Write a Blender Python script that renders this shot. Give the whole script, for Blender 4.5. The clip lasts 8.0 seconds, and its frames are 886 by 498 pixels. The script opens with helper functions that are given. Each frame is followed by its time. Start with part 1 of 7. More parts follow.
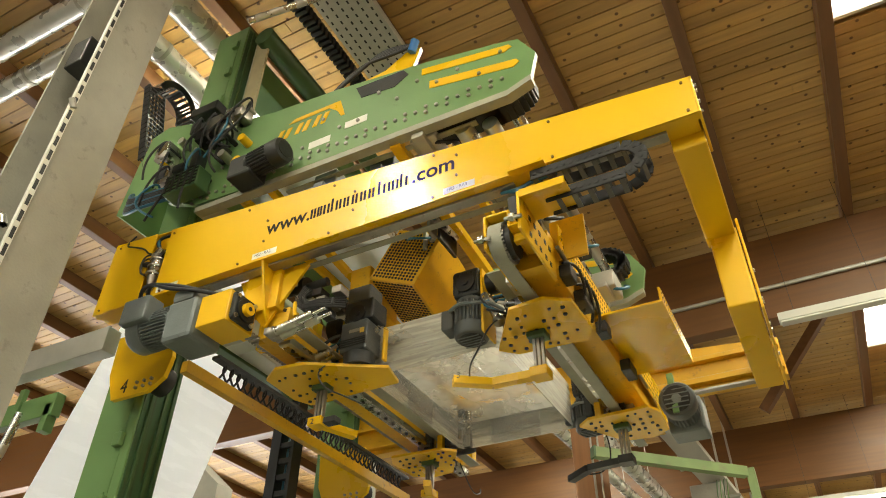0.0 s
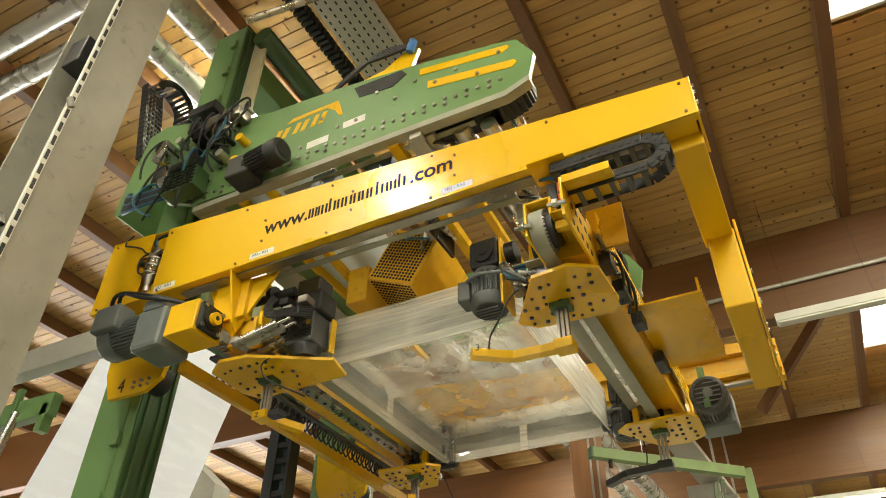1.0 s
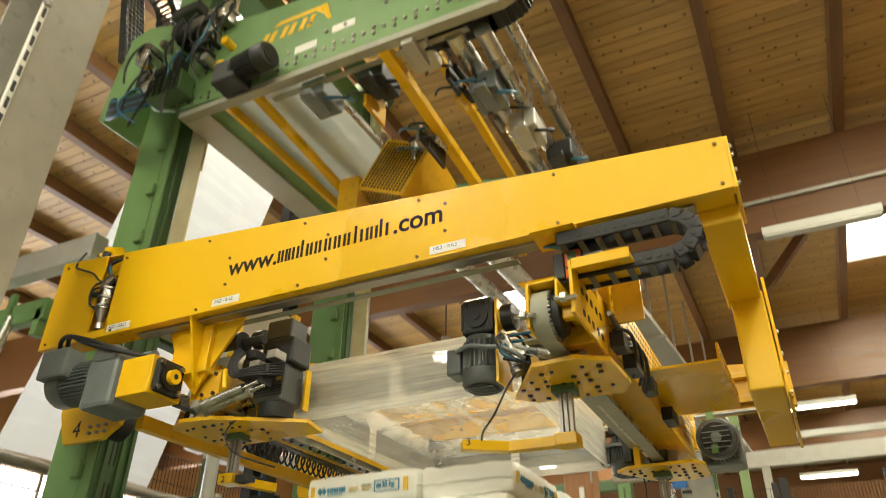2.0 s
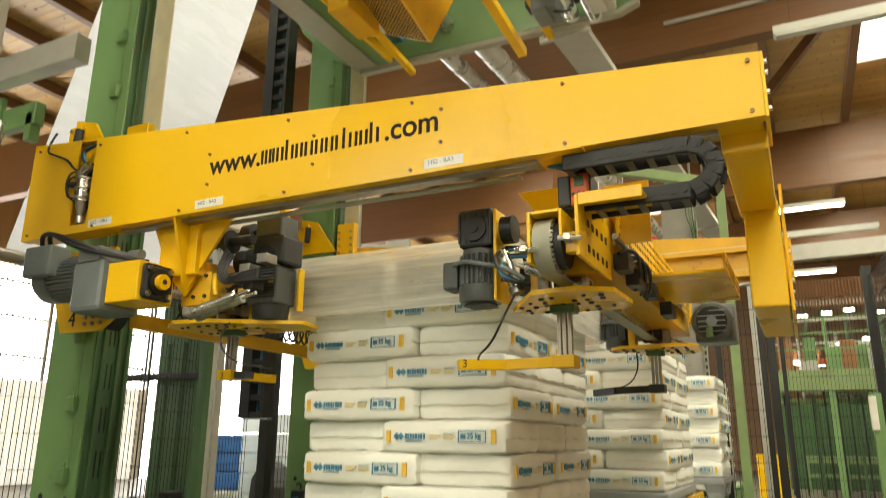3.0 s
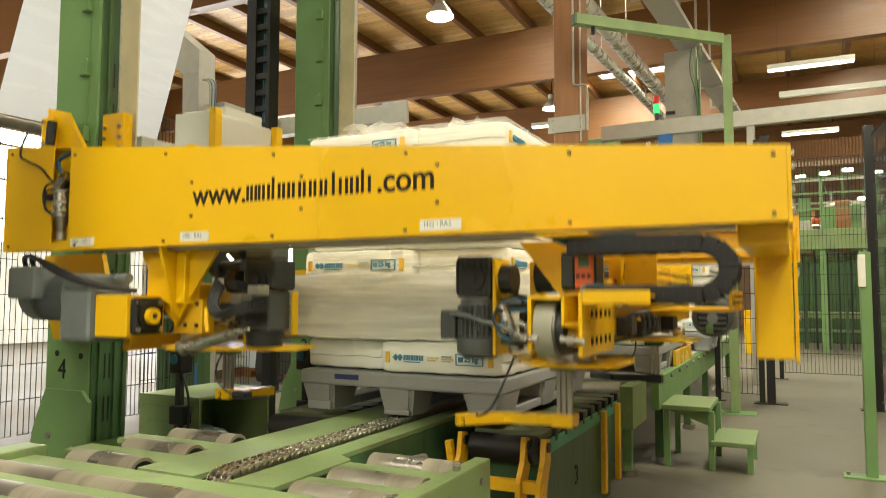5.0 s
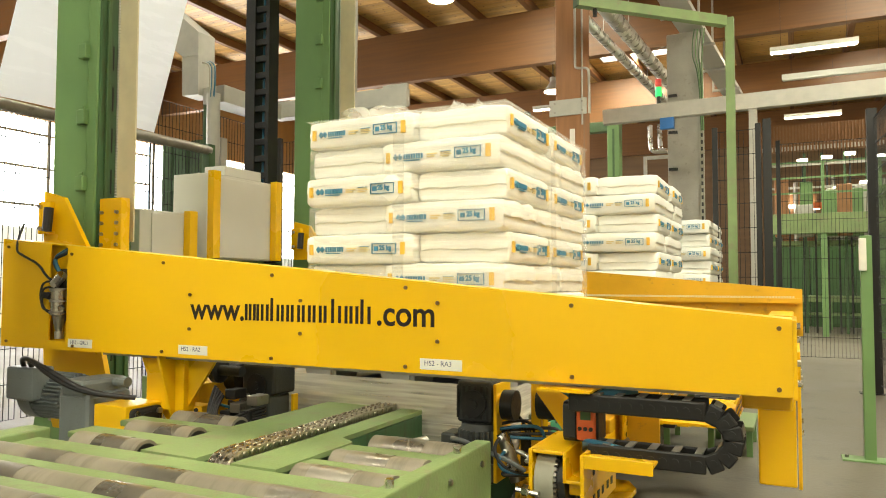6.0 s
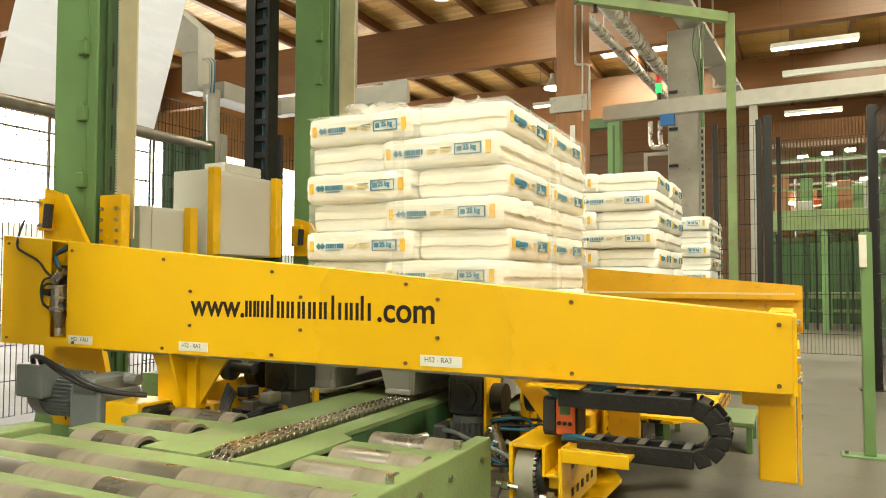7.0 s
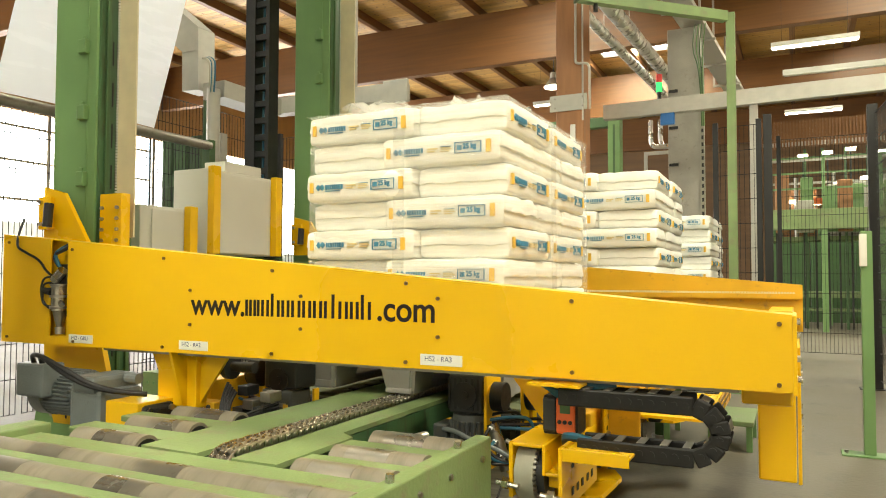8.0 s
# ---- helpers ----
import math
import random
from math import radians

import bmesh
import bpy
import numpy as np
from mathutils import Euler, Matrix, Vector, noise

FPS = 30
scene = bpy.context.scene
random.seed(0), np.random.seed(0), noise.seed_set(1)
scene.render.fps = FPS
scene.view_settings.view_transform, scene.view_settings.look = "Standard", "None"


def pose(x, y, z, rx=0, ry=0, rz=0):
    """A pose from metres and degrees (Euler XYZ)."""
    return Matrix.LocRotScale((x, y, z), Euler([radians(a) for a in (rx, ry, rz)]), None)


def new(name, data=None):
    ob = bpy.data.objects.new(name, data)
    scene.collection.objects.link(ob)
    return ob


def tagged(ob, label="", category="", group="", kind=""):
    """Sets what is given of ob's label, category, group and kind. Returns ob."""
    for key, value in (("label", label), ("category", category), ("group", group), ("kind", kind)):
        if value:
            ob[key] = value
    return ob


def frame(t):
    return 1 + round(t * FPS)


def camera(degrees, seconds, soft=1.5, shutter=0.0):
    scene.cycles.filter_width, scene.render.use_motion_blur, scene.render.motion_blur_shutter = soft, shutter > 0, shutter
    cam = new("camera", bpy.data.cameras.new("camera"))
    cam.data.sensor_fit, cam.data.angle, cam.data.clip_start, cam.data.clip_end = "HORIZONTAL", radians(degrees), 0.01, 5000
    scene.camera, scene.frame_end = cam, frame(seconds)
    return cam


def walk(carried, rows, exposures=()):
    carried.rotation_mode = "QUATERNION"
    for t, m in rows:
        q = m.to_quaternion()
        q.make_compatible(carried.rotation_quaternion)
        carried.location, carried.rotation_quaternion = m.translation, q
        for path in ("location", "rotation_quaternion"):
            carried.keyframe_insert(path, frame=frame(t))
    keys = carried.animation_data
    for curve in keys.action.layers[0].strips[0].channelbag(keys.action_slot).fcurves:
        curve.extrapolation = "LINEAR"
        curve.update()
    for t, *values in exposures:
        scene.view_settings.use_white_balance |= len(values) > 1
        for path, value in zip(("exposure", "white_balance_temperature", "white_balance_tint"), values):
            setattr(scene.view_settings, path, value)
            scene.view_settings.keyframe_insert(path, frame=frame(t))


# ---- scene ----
# Axes: x along the front beam of the lifting frame, y along the conveyor line, z up.
cam = camera(63.4, 8.0, soft=1.0, shutter=0.45)
PATH = [
    (0.0, pose(0, 0, 1.2, 127.50, -0.55, 27.50)),
    (0.5, pose(0, 0, 1.2, 127.50, -0.55, 27.40)),
    (1.0, pose(0, 0, 1.2, 127.51, -0.53, 27.30)),
    (1.2, pose(0, 0, 1.2, 127.20, -0.54, 27.25)),
    (2.3, pose(0, 0, 1.2, 116.00, -0.65, 26.05)),
    (2.5, pose(0, 0, 1.2, 112.69, -0.62, 26.01)),
    (3.0, pose(0, 0, 1.2, 104.86, -0.45, 26.15)),
    (3.5, pose(0, 0, 1.2, 100.01, -0.28, 26.18)),
    (4.0, pose(0, 0, 1.2, 97.04, -0.19, 26.19)),
    (4.5, pose(0, 0, 1.2, 95.30, -0.11, 26.05)),
    (5.0, pose(0, 0, 1.2, 93.90, -0.12, 26.05)),
    (6.5, pose(0, 0, 1.2, 92.43, -0.13, 26.13)),
    (7.0, pose(0, 0, 1.2, 92.33, -0.13, 26.13)),
    (8.0, pose(0, 0, 1.2, 92.25, -0.14, 26.14)),
]
walk(cam, PATH, [(0.0, -0.05), (2.5, 0.0), (4.5, 0.02), (5.0, 0.04), (6.3, 0.18), (8.0, 0.18)])

# ---- light ----
world = bpy.data.worlds.new("world")
scene.world = world
world.use_nodes = True
wn = world.node_tree.nodes
sky = wn.new("ShaderNodeTexSky")
sky.sky_type, sky.sun_disc = "NISHITA", False
sky.sun_elevation, sky.sun_rotation = radians(40), radians(250)
wn["Background"].inputs[1].default_value = 0.1
world.node_tree.links.new(sky.outputs[0], wn["Background"].inputs[0])


def area(name, m, sx, sy, power, color):
    data = bpy.data.lights.new(name, "AREA")
    data.shape, data.size, data.size_y, data.energy, data.color = "RECTANGLE", sx, sy, power, color
    ob = new(name, data)
    ob.matrix_basis = m
    return ob


DAY = (1.0, 0.955, 0.73)
CEIL = 8.0
# daylight through the roof lights; (2.13, -2.8) and (5.0, 1.2) are unseen, added fill
ROOF_LIGHTS = [(2.13, 5.2), (2.13, 13.2), (-4.97, 4.6), (-4.97, 13.2), (-4.6, 21.0), (-3.3, 21.0), (2.13, 20.0), (2.13, -2.8), (-4.35, -1.95), (5.0, 1.2)]
for rx, ry in ROOF_LIGHTS:
    area("roof_light_lamp", pose(rx, ry, CEIL - 0.02), 1.15, 1.7, 430, DAY)
# unseen source added behind the camera to brighten the machine's front
area("window_lamp", pose(-1.5, -7.8, 6.0, 80, 0, 0), 13.0, 1.9, 420, DAY)


# ---- materials ----
def mat(name, color, rough=0.5, metal=0.0, vary=0.12, scale=4.0, bump=0.0, bscale=60.0, emit=0.0, coat=0.0, dirt=None, dirt_amount=0.0, stretch=(1, 1, 1), per_piece=0.0, alpha=1.0):
    m = bpy.data.materials.new(name)
    m.use_nodes = True
    nt = m.node_tree
    n, l = nt.nodes, nt.links
    b = n["Principled BSDF"]
    b.inputs["Roughness"].default_value, b.inputs["Metallic"].default_value = rough, metal
    b.inputs["Coat Weight"].default_value = coat
    tc = n.new("ShaderNodeTexCoord")
    mp = n.new("ShaderNodeMapping")
    mp.inputs["Scale"].default_value = stretch
    l.new(tc.outputs["Object"], mp.inputs["Vector"])
    no = n.new("ShaderNodeTexNoise")
    no.inputs["Scale"].default_value, no.inputs["Detail"].default_value = scale, 6
    l.new(mp.outputs[0], no.inputs["Vector"])
    ramp = n.new("ShaderNodeMapRange")
    ramp.inputs["From Min"].default_value, ramp.inputs["From Max"].default_value = 0.3, 0.7
    ramp.inputs["To Min"].default_value, ramp.inputs["To Max"].default_value = 1 - vary, 1 + vary
    l.new(no.outputs["Fac"], ramp.inputs["Value"])
    mul = n.new("ShaderNodeMix")
    mul.data_type, mul.blend_type = "RGBA", "MULTIPLY"
    mul.inputs["Factor"].default_value = 1.0
    mul.inputs["A"].default_value = (*color, 1)
    l.new(ramp.outputs[0], mul.inputs["B"])
    out = mul.outputs["Result"]
    if per_piece:
        oi = n.new("ShaderNodeObjectInfo")
        r2 = n.new("ShaderNodeMapRange")
        r2.inputs["To Min"].default_value, r2.inputs["To Max"].default_value = 1 - per_piece, 1 + per_piece
        l.new(oi.outputs["Random"], r2.inputs["Value"])
        m2 = n.new("ShaderNodeMix")
        m2.data_type, m2.blend_type = "RGBA", "MULTIPLY"
        m2.inputs["Factor"].default_value = 1.0
        l.new(out, m2.inputs["A"])
        l.new(r2.outputs[0], m2.inputs["B"])
        out = m2.outputs["Result"]
    if dirt:
        n2 = n.new("ShaderNodeTexNoise")
        n2.inputs["Scale"].default_value, n2.inputs["Detail"].default_value, n2.inputs["Roughness"].default_value = scale * 3.1, 8, 0.7
        l.new(mp.outputs[0], n2.inputs["Vector"])
        r3 = n.new("ShaderNodeMapRange")
        r3.inputs["From Min"].default_value, r3.inputs["From Max"].default_value = 0.72 - 0.35 * dirt_amount, 0.86 - 0.25 * dirt_amount
        r3.inputs["To Max"].default_value = 0.85
        l.new(n2.outputs["Fac"], r3.inputs["Value"])
        m3 = n.new("ShaderNodeMix")
        m3.data_type = "RGBA"
        m3.inputs["B"].default_value = (*dirt, 1)
        l.new(out, m3.inputs["A"])
        l.new(r3.outputs[0], m3.inputs["Factor"])
        out = m3.outputs["Result"]
    l.new(out, b.inputs["Base Color"])
    rr = n.new("ShaderNodeMapRange")
    rr.inputs["From Min"].default_value, rr.inputs["From Max"].default_value = 0.3, 0.7
    rr.inputs["To Min"].default_value, rr.inputs["To Max"].default_value = max(0.02, rough - 0.1), min(1, rough + 0.1)
    l.new(no.outputs["Fac"], rr.inputs["Value"])
    l.new(rr.outputs[0], b.inputs["Roughness"])
    if bump:
        n4 = n.new("ShaderNodeTexNoise")
        n4.inputs["Scale"].default_value, n4.inputs["Detail"].default_value = bscale, 4
        l.new(mp.outputs[0], n4.inputs["Vector"])
        bp = n.new("ShaderNodeBump")
        bp.inputs["Strength"].default_value, bp.inputs["Distance"].default_value = bump, 0.01
        l.new(n4.outputs["Fac"], bp.inputs["Height"])
        l.new(bp.outputs[0], b.inputs["Normal"])
    if emit:
        b.inputs["Emission Color"].default_value = (*color, 1)
        b.inputs["Emission Strength"].default_value = emit
    if alpha < 1:
        b.inputs["Alpha"].default_value = alpha
    return m


YELLOW = mat("yellow_paint", (0.80, 0.475, 0.003), 0.29, 0, 0.05, 1.5, 0.05, 120, dirt=(0.32, 0.18, 0.04), dirt_amount=0.12)
YELLOW_WORN = mat("yellow_paint_worn", (0.68, 0.385, 0.006), 0.45, 0, 0.1, 5, 0.1, 90, dirt=(0.16, 0.10, 0.04), dirt_amount=0.4)
GREEN = mat("green_paint", (0.15, 0.275, 0.1), 0.42, 0, 0.1, 2.5, 0.05, 100, dirt=(0.07, 0.09, 0.05), dirt_amount=0.22)
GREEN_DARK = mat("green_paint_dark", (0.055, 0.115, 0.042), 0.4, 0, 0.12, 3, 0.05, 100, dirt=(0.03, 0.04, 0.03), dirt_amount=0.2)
GREEN_LIGHT = mat("green_paint_light", (0.195, 0.28, 0.112), 0.55, 0, 0.16, 3, 0.2, 70, dirt=(0.21, 0.19, 0.12), dirt_amount=0.55)
# grease on the column sides; on conveyor bodies this dark green stands for shade
GREASY_SHADED = mat("green_paint_greasy_shaded", (0.05, 0.12, 0.05), 0.45, 0, 0.2, 2, 0.05, 80, dirt=(0.05, 0.03, 0.015), dirt_amount=0.6, stretch=(3, 3, 0.3))
OLIVE = mat("dusty_olive_slat", (0.10, 0.115, 0.055), 0.6, 0, 0.2, 5, 0.2, 60, dirt=(0.16, 0.14, 0.09), dirt_amount=0.4)
SCREW = mat("burnished_screw", (0.22, 0.14, 0.06), 0.4, 0.9, 0.1, 20)
TEAL = mat("teal_green_edge", (0.06, 0.30, 0.17), 0.5, 0, 0.12, 4)
GREY_MOTOR = mat("grey_motor_paint", (0.165, 0.19, 0.195), 0.42, 0, 0.12, 6, 0.15, 80, dirt=(0.05, 0.05, 0.05), dirt_amount=0.3)
DIRTY_MOTOR = mat("oily_grey_motor_paint", (0.075, 0.083, 0.083), 0.4, 0, 0.15, 6, 0.15, 80, dirt=(0.03, 0.03, 0.028), dirt_amount=0.35)
DARK_MOTOR = mat("dark_motor_paint", (0.022, 0.024, 0.024), 0.45, 0, 0.15, 6, 0.15, 80)
BLACK = mat("black_plastic", (0.007, 0.007, 0.007), 0.5, 0, 0.2, 8, 0.1, 60)
BAR_GREY = mat("grey_plastic_bar", (0.11, 0.11, 0.10), 0.5, 0, 0.15, 10)
RUBBER = mat("black_rubber_cable", (0.015, 0.015, 0.017), 0.5, 0, 0.15, 10)
BLUE_HOSE = mat("blue_air_hose", (0.02, 0.12, 0.2), 0.4, 0, 0.1, 10)
STEEL = mat("bright_steel", (0.55, 0.54, 0.5), 0.28, 1, 0.12, 8, 0.05, 200)
STEEL_DULL = mat("dull_steel", (0.36, 0.34, 0.3), 0.42, 1, 0.2, 6, 0.1, 120, dirt=(0.12, 0.1, 0.07), dirt_amount=0.35)
DUCT = mat("spiral_duct_sheet", (0.66, 0.66, 0.62), 0.3, 0.55, 0.08, 6)
ZINC = mat("galvanised_steel", (0.45, 0.44, 0.39), 0.45, 0.35, 0.07, 9, 0.05, 60)
CHAIN = mat("oiled_chain_steel", (0.5, 0.47, 0.41), 0.3, 1, 0.2, 20)
PALLET_GREY = mat("grey_plastic", (0.30, 0.31, 0.31), 0.5, 0, 0.06, 3, 0.1, 80, dirt=(0.2, 0.19, 0.17), dirt_amount=0.3)
SACK = mat("white_woven_plastic", (0.86, 0.865, 0.80), 0.40, 0, 0.05, 3, 0.9, 9, per_piece=0.03, stretch=(0.6, 1.5, 1.5))
INK_BLUE = mat("blue_print", (0.06, 0.25, 0.40), 0.4, 0, 0.1, 20)
INK_YELLOW = mat("yellow_print", (0.8, 0.5, 0.06), 0.4, 0, 0.1, 20)
INK_PALE = mat("pale_yellow_print", (0.75, 0.62, 0.3), 0.4, 0, 0.1, 20)
INK_DARK = mat("dark_blue_print", (0.02, 0.03, 0.12), 0.4, 0, 0.1, 20)
LETTER = mat("dark_brown_cut_letter", (0.014, 0.007, 0.003), 0.85, 0, 0.1, 20)
PAPER = mat("white_sticker", (0.75, 0.75, 0.68), 0.5, 0, 0.04, 20)
FLOOR = mat("grey_concrete_floor", (0.130, 0.117, 0.086), 0.55, 0, 0.2, 0.9, 0.2, 30, dirt=(0.07, 0.065, 0.055), dirt_amount=0.45)
CONCRETE = mat("painted_steel_flange", (0.36, 0.35, 0.30), 0.62, 0, 0.14, 3, 0.25, 60, dirt=(0.2, 0.19, 0.16), dirt_amount=0.4)
WALL = mat("cream_wall_panel", (0.60, 0.58, 0.50), 0.7, 0, 0.08, 1.2)
WALL_BROWN = mat("brown_wood_wall", (0.2, 0.115, 0.05), 0.6, 0, 0.15, 1.2, stretch=(0.3, 0.3, 4))
PINE_WALL = mat("tan_pine_wall", (0.40, 0.25, 0.11), 0.6, 0, 0.12, 1.5, stretch=(3, 3, 0.3))
GLULAM = mat("brown_glulam_timber", (0.15, 0.064, 0.016), 0.5, 0, 0.16, 3, 0.1, 30, stretch=(0.25, 3, 5))
RAFTER = mat("brown_rafter_timber", (0.17, 0.08, 0.028), 0.5, 0, 0.18, 3, 0.1, 30, stretch=(4, 0.25, 4))
POST = mat("brown_timber_post", (0.32, 0.15, 0.06), 0.55, 0, 0.2, 3, 0.15, 30, stretch=(4, 4, 0.3))
CABINET = mat("light_grey_enamel", (0.58, 0.58, 0.52), 0.4, 0, 0.04, 2)
GLOW = mat("lit_tube", (1.0, 0.95, 0.74), 0.5, emit=26)
GLOW_DAY = mat("daylight_pane", (1.0, 0.98, 0.94), 0.5, emit=5)
# cladding glows of its own to look daylit; the wall behind is solid
PANEL = mat("glowing_wall_panel", (0.93, 0.93, 0.84), 0.6, emit=0.6)
WINDOW_GLOW = mat("bright_window_pane", (1.0, 0.97, 0.92), 0.5, emit=11.0)
BELT = mat("grey_belt", (0.33, 0.33, 0.26), 0.55, 0, 0.1, 10, 0.1, 100)
CREAM_BELT = mat("cream_toothed_belt", (0.62, 0.56, 0.36), 0.55, 0, 0.1, 6)
ORANGE = mat("orange_box", (0.7, 0.13, 0.03), 0.45, 0, 0.1, 10)
RED_LAMP = mat("red_signal", (0.5, 0.03, 0.02), 0.4, emit=0.15)
GREEN_LAMP = mat("green_signal", (0.03, 0.7, 0.15), 0.4, emit=1.0)
BLUE_PAINT = mat("blue_paint", (0.03, 0.16, 0.45), 0.45, 0, 0.1, 5)
FENCE = mat("black_wire", (0.01, 0.01, 0.009), 0.5, 0, 0.2, 8)
ROLLER = mat("worn_steel_roller", (0.25, 0.225, 0.175), 0.48, 0.15, 0.3, 3, 0.12, 50, dirt=(0.14, 0.118, 0.085), dirt_amount=0.65, stretch=(1.2, 0.15, 0.15))


WORN_BAND = mat("rubbed_steel_band", (0.24, 0.225, 0.195), 0.3, 0.7, 0.25, 4, 0.05, 60, dirt=(0.10, 0.08, 0.05), dirt_amount=0.35)


def plank_material():
    m = mat("knotty_pine_planks", (0.50, 0.31, 0.098), 0.5, 0, 0.16, 2.5, 0.1, 40, stretch=(0.35, 5, 5))
    n, l = m.node_tree.nodes, m.node_tree.links
    b = n["Principled BSDF"]
    base = b.inputs["Base Color"].links[0].from_socket
    geo = n.new("ShaderNodeNewGeometry")
    r = n.new("ShaderNodeMapRange")
    r.inputs["To Min"].default_value, r.inputs["To Max"].default_value = 0.82, 1.14
    l.new(geo.outputs["Random Per Island"], r.inputs["Value"])
    mx = n.new("ShaderNodeMix")
    mx.data_type, mx.blend_type = "RGBA", "MULTIPLY"
    mx.inputs["Factor"].default_value = 1
    l.new(base, mx.inputs["A"])
    l.new(r.outputs[0], mx.inputs["B"])
    tc = n.new("ShaderNodeTexCoord")
    vo = n.new("ShaderNodeTexVoronoi")
    vo.voronoi_dimensions = "2D"
    vo.inputs["Scale"].default_value = 3.0
    l.new(tc.outputs["Object"], vo.inputs["Vector"])
    kr = n.new("ShaderNodeMapRange")
    kr.inputs["From Min"].default_value, kr.inputs["From Max"].default_value = 0.045, 0.075
    kr.inputs["To Min"].default_value, kr.inputs["To Max"].default_value = 0.85, 0.0
    l.new(vo.outputs["Distance"], kr.inputs["Value"])
    kx = n.new("ShaderNodeMix")
    kx.data_type = "RGBA"
    kx.inputs["B"].default_value = (0.07, 0.028, 0.012, 1)
    l.new(mx.outputs["Result"], kx.inputs["A"])
    l.new(kr.outputs[0], kx.inputs["Factor"])
    l.new(kx.outputs["Result"], b.inputs["Base Color"])
    return m


PLANK = plank_material()


def film_material(name, color, alpha, rough, streak=(0.5, 0.5, 9), spread=0.18, bump=0.5, through_light=0.45):
    """Thin plastic film: part clear, part milky, and light shines through the milky part."""
    m = mat(name, color, rough, 0, 0.04, 2.0, bump, 9, stretch=(1, 1, 6))
    n, l = m.node_tree.nodes, m.node_tree.links
    b = n["Principled BSDF"]
    b.inputs["Specular IOR Level"].default_value = 0.8
    tr = n.new("ShaderNodeBsdfTranslucent")
    tr.inputs["Color"].default_value = (*color, 1)
    half = n.new("ShaderNodeMixShader")
    half.inputs[0].default_value = through_light
    l.new(b.outputs[0], half.inputs[1])
    l.new(tr.outputs[0], half.inputs[2])
    clear = n.new("ShaderNodeBsdfTransparent")
    out = n.new("ShaderNodeMixShader")
    l.new(clear.outputs[0], out.inputs[1])
    l.new(half.outputs[0], out.inputs[2])
    no = n.new("ShaderNodeTexNoise")
    no.inputs["Scale"].default_value = 5
    tc = n.new("ShaderNodeTexCoord")
    mp = n.new("ShaderNodeMapping")
    mp.inputs["Scale"].default_value = streak
    l.new(tc.outputs["Object"], mp.inputs["Vector"])
    l.new(mp.outputs[0], no.inputs["Vector"])
    r = n.new("ShaderNodeMapRange")
    r.inputs["From Min"].default_value, r.inputs["From Max"].default_value = 0.3, 0.7
    r.inputs["To Min"].default_value, r.inputs["To Max"].default_value = max(0, alpha - spread), min(1, alpha + spread)
    l.new(no.outputs["Fac"], r.inputs["Value"])
    l.new(r.outputs[0], out.inputs[0])
    l.new(out.outputs[0], n["Material Output"].inputs["Surface"])
    return m


FILM = film_material("stretched_clear_film", (0.95, 0.94, 0.88), 0.42, 0.2, spread=0.15)
HOOD = film_material("clear_hood_film", (0.96, 0.95, 0.88), 0.17, 0.12, spread=0.10)
WEB_FILM = film_material("milky_film_web", (0.90, 0.94, 0.95), 0.99, 0.25, (1, 1, 0.3), 0.01, 0.03, 0.68)
CLEAR = film_material("clear_film_top", (0.95, 0.94, 0.88), 0.3, 0.1, (1.2, 1.2, 1.2), 0.07, 0.25)


# ---- mesh helpers ----
def nb():
    return bmesh.new()


def box(bm, x0, x1, y0, y1, z0, z1, bevel=0.0, m=None):
    mm = Matrix.Translation(((x0 + x1) / 2, (y0 + y1) / 2, (z0 + z1) / 2)) @ Matrix.Diagonal((abs(x1 - x0), abs(y1 - y0), abs(z1 - z0), 1))
    if m is not None:
        mm = m @ mm
    vs = bmesh.ops.create_cube(bm, size=1, matrix=mm)["verts"]
    if bevel:
        es = list({e for v in vs for e in v.link_edges})
        bmesh.ops.bevel(bm, geom=es, offset=bevel, segments=2, profile=0.5, affect="EDGES")
    return bm


def cyl(bm, p, q, r, seg=16, r2=None):
    p, q = Vector(p), Vector(q)
    d = q - p
    mm = Matrix.Translation((p + q) / 2) @ d.to_track_quat("Z", "Y").to_matrix().to_4x4()
    bmesh.ops.create_cone(bm, cap_ends=True, segments=seg, radius1=r, radius2=r if r2 is None else r2, depth=d.length, matrix=mm)
    return bm


def prism(bm, pts, axis, a, b):
    """A plate: the outline pts lies across the axis, from a to b along it."""
    def at(p, k):
        return {"x": (k, p[0], p[1]), "y": (p[0], k, p[1]), "z": (p[0], p[1], k)}[axis]
    lo = [bm.verts.new(at(p, a)) for p in pts]
    hi = [bm.verts.new(at(p, b)) for p in pts]
    bm.faces.new(lo)
    bm.faces.new(hi[::-1])
    n = len(pts)
    for i in range(n):
        bm.faces.new((lo[i], hi[i], hi[(i + 1) % n], lo[(i + 1) % n]))
    return bm


def part(name, bm, material, parent=None, label="", smooth=False):
    bmesh.ops.recalc_face_normals(bm, faces=bm.faces)
    me = bpy.data.meshes.new(name)
    bm.to_mesh(me)
    bm.free()
    me.materials.append(material)
    if smooth:
        me.shade_smooth()
        me.set_sharp_from_angle(angle=radians(38))
    ob = new(name, me)
    if parent is not None:
        ob.parent = parent
    if label:
        ob["label"] = label
    return ob


def thing(name, label, category, m=None, group=""):
    ob = tagged(new(name), label, category, group)
    ob.matrix_basis = m or Matrix()
    return ob


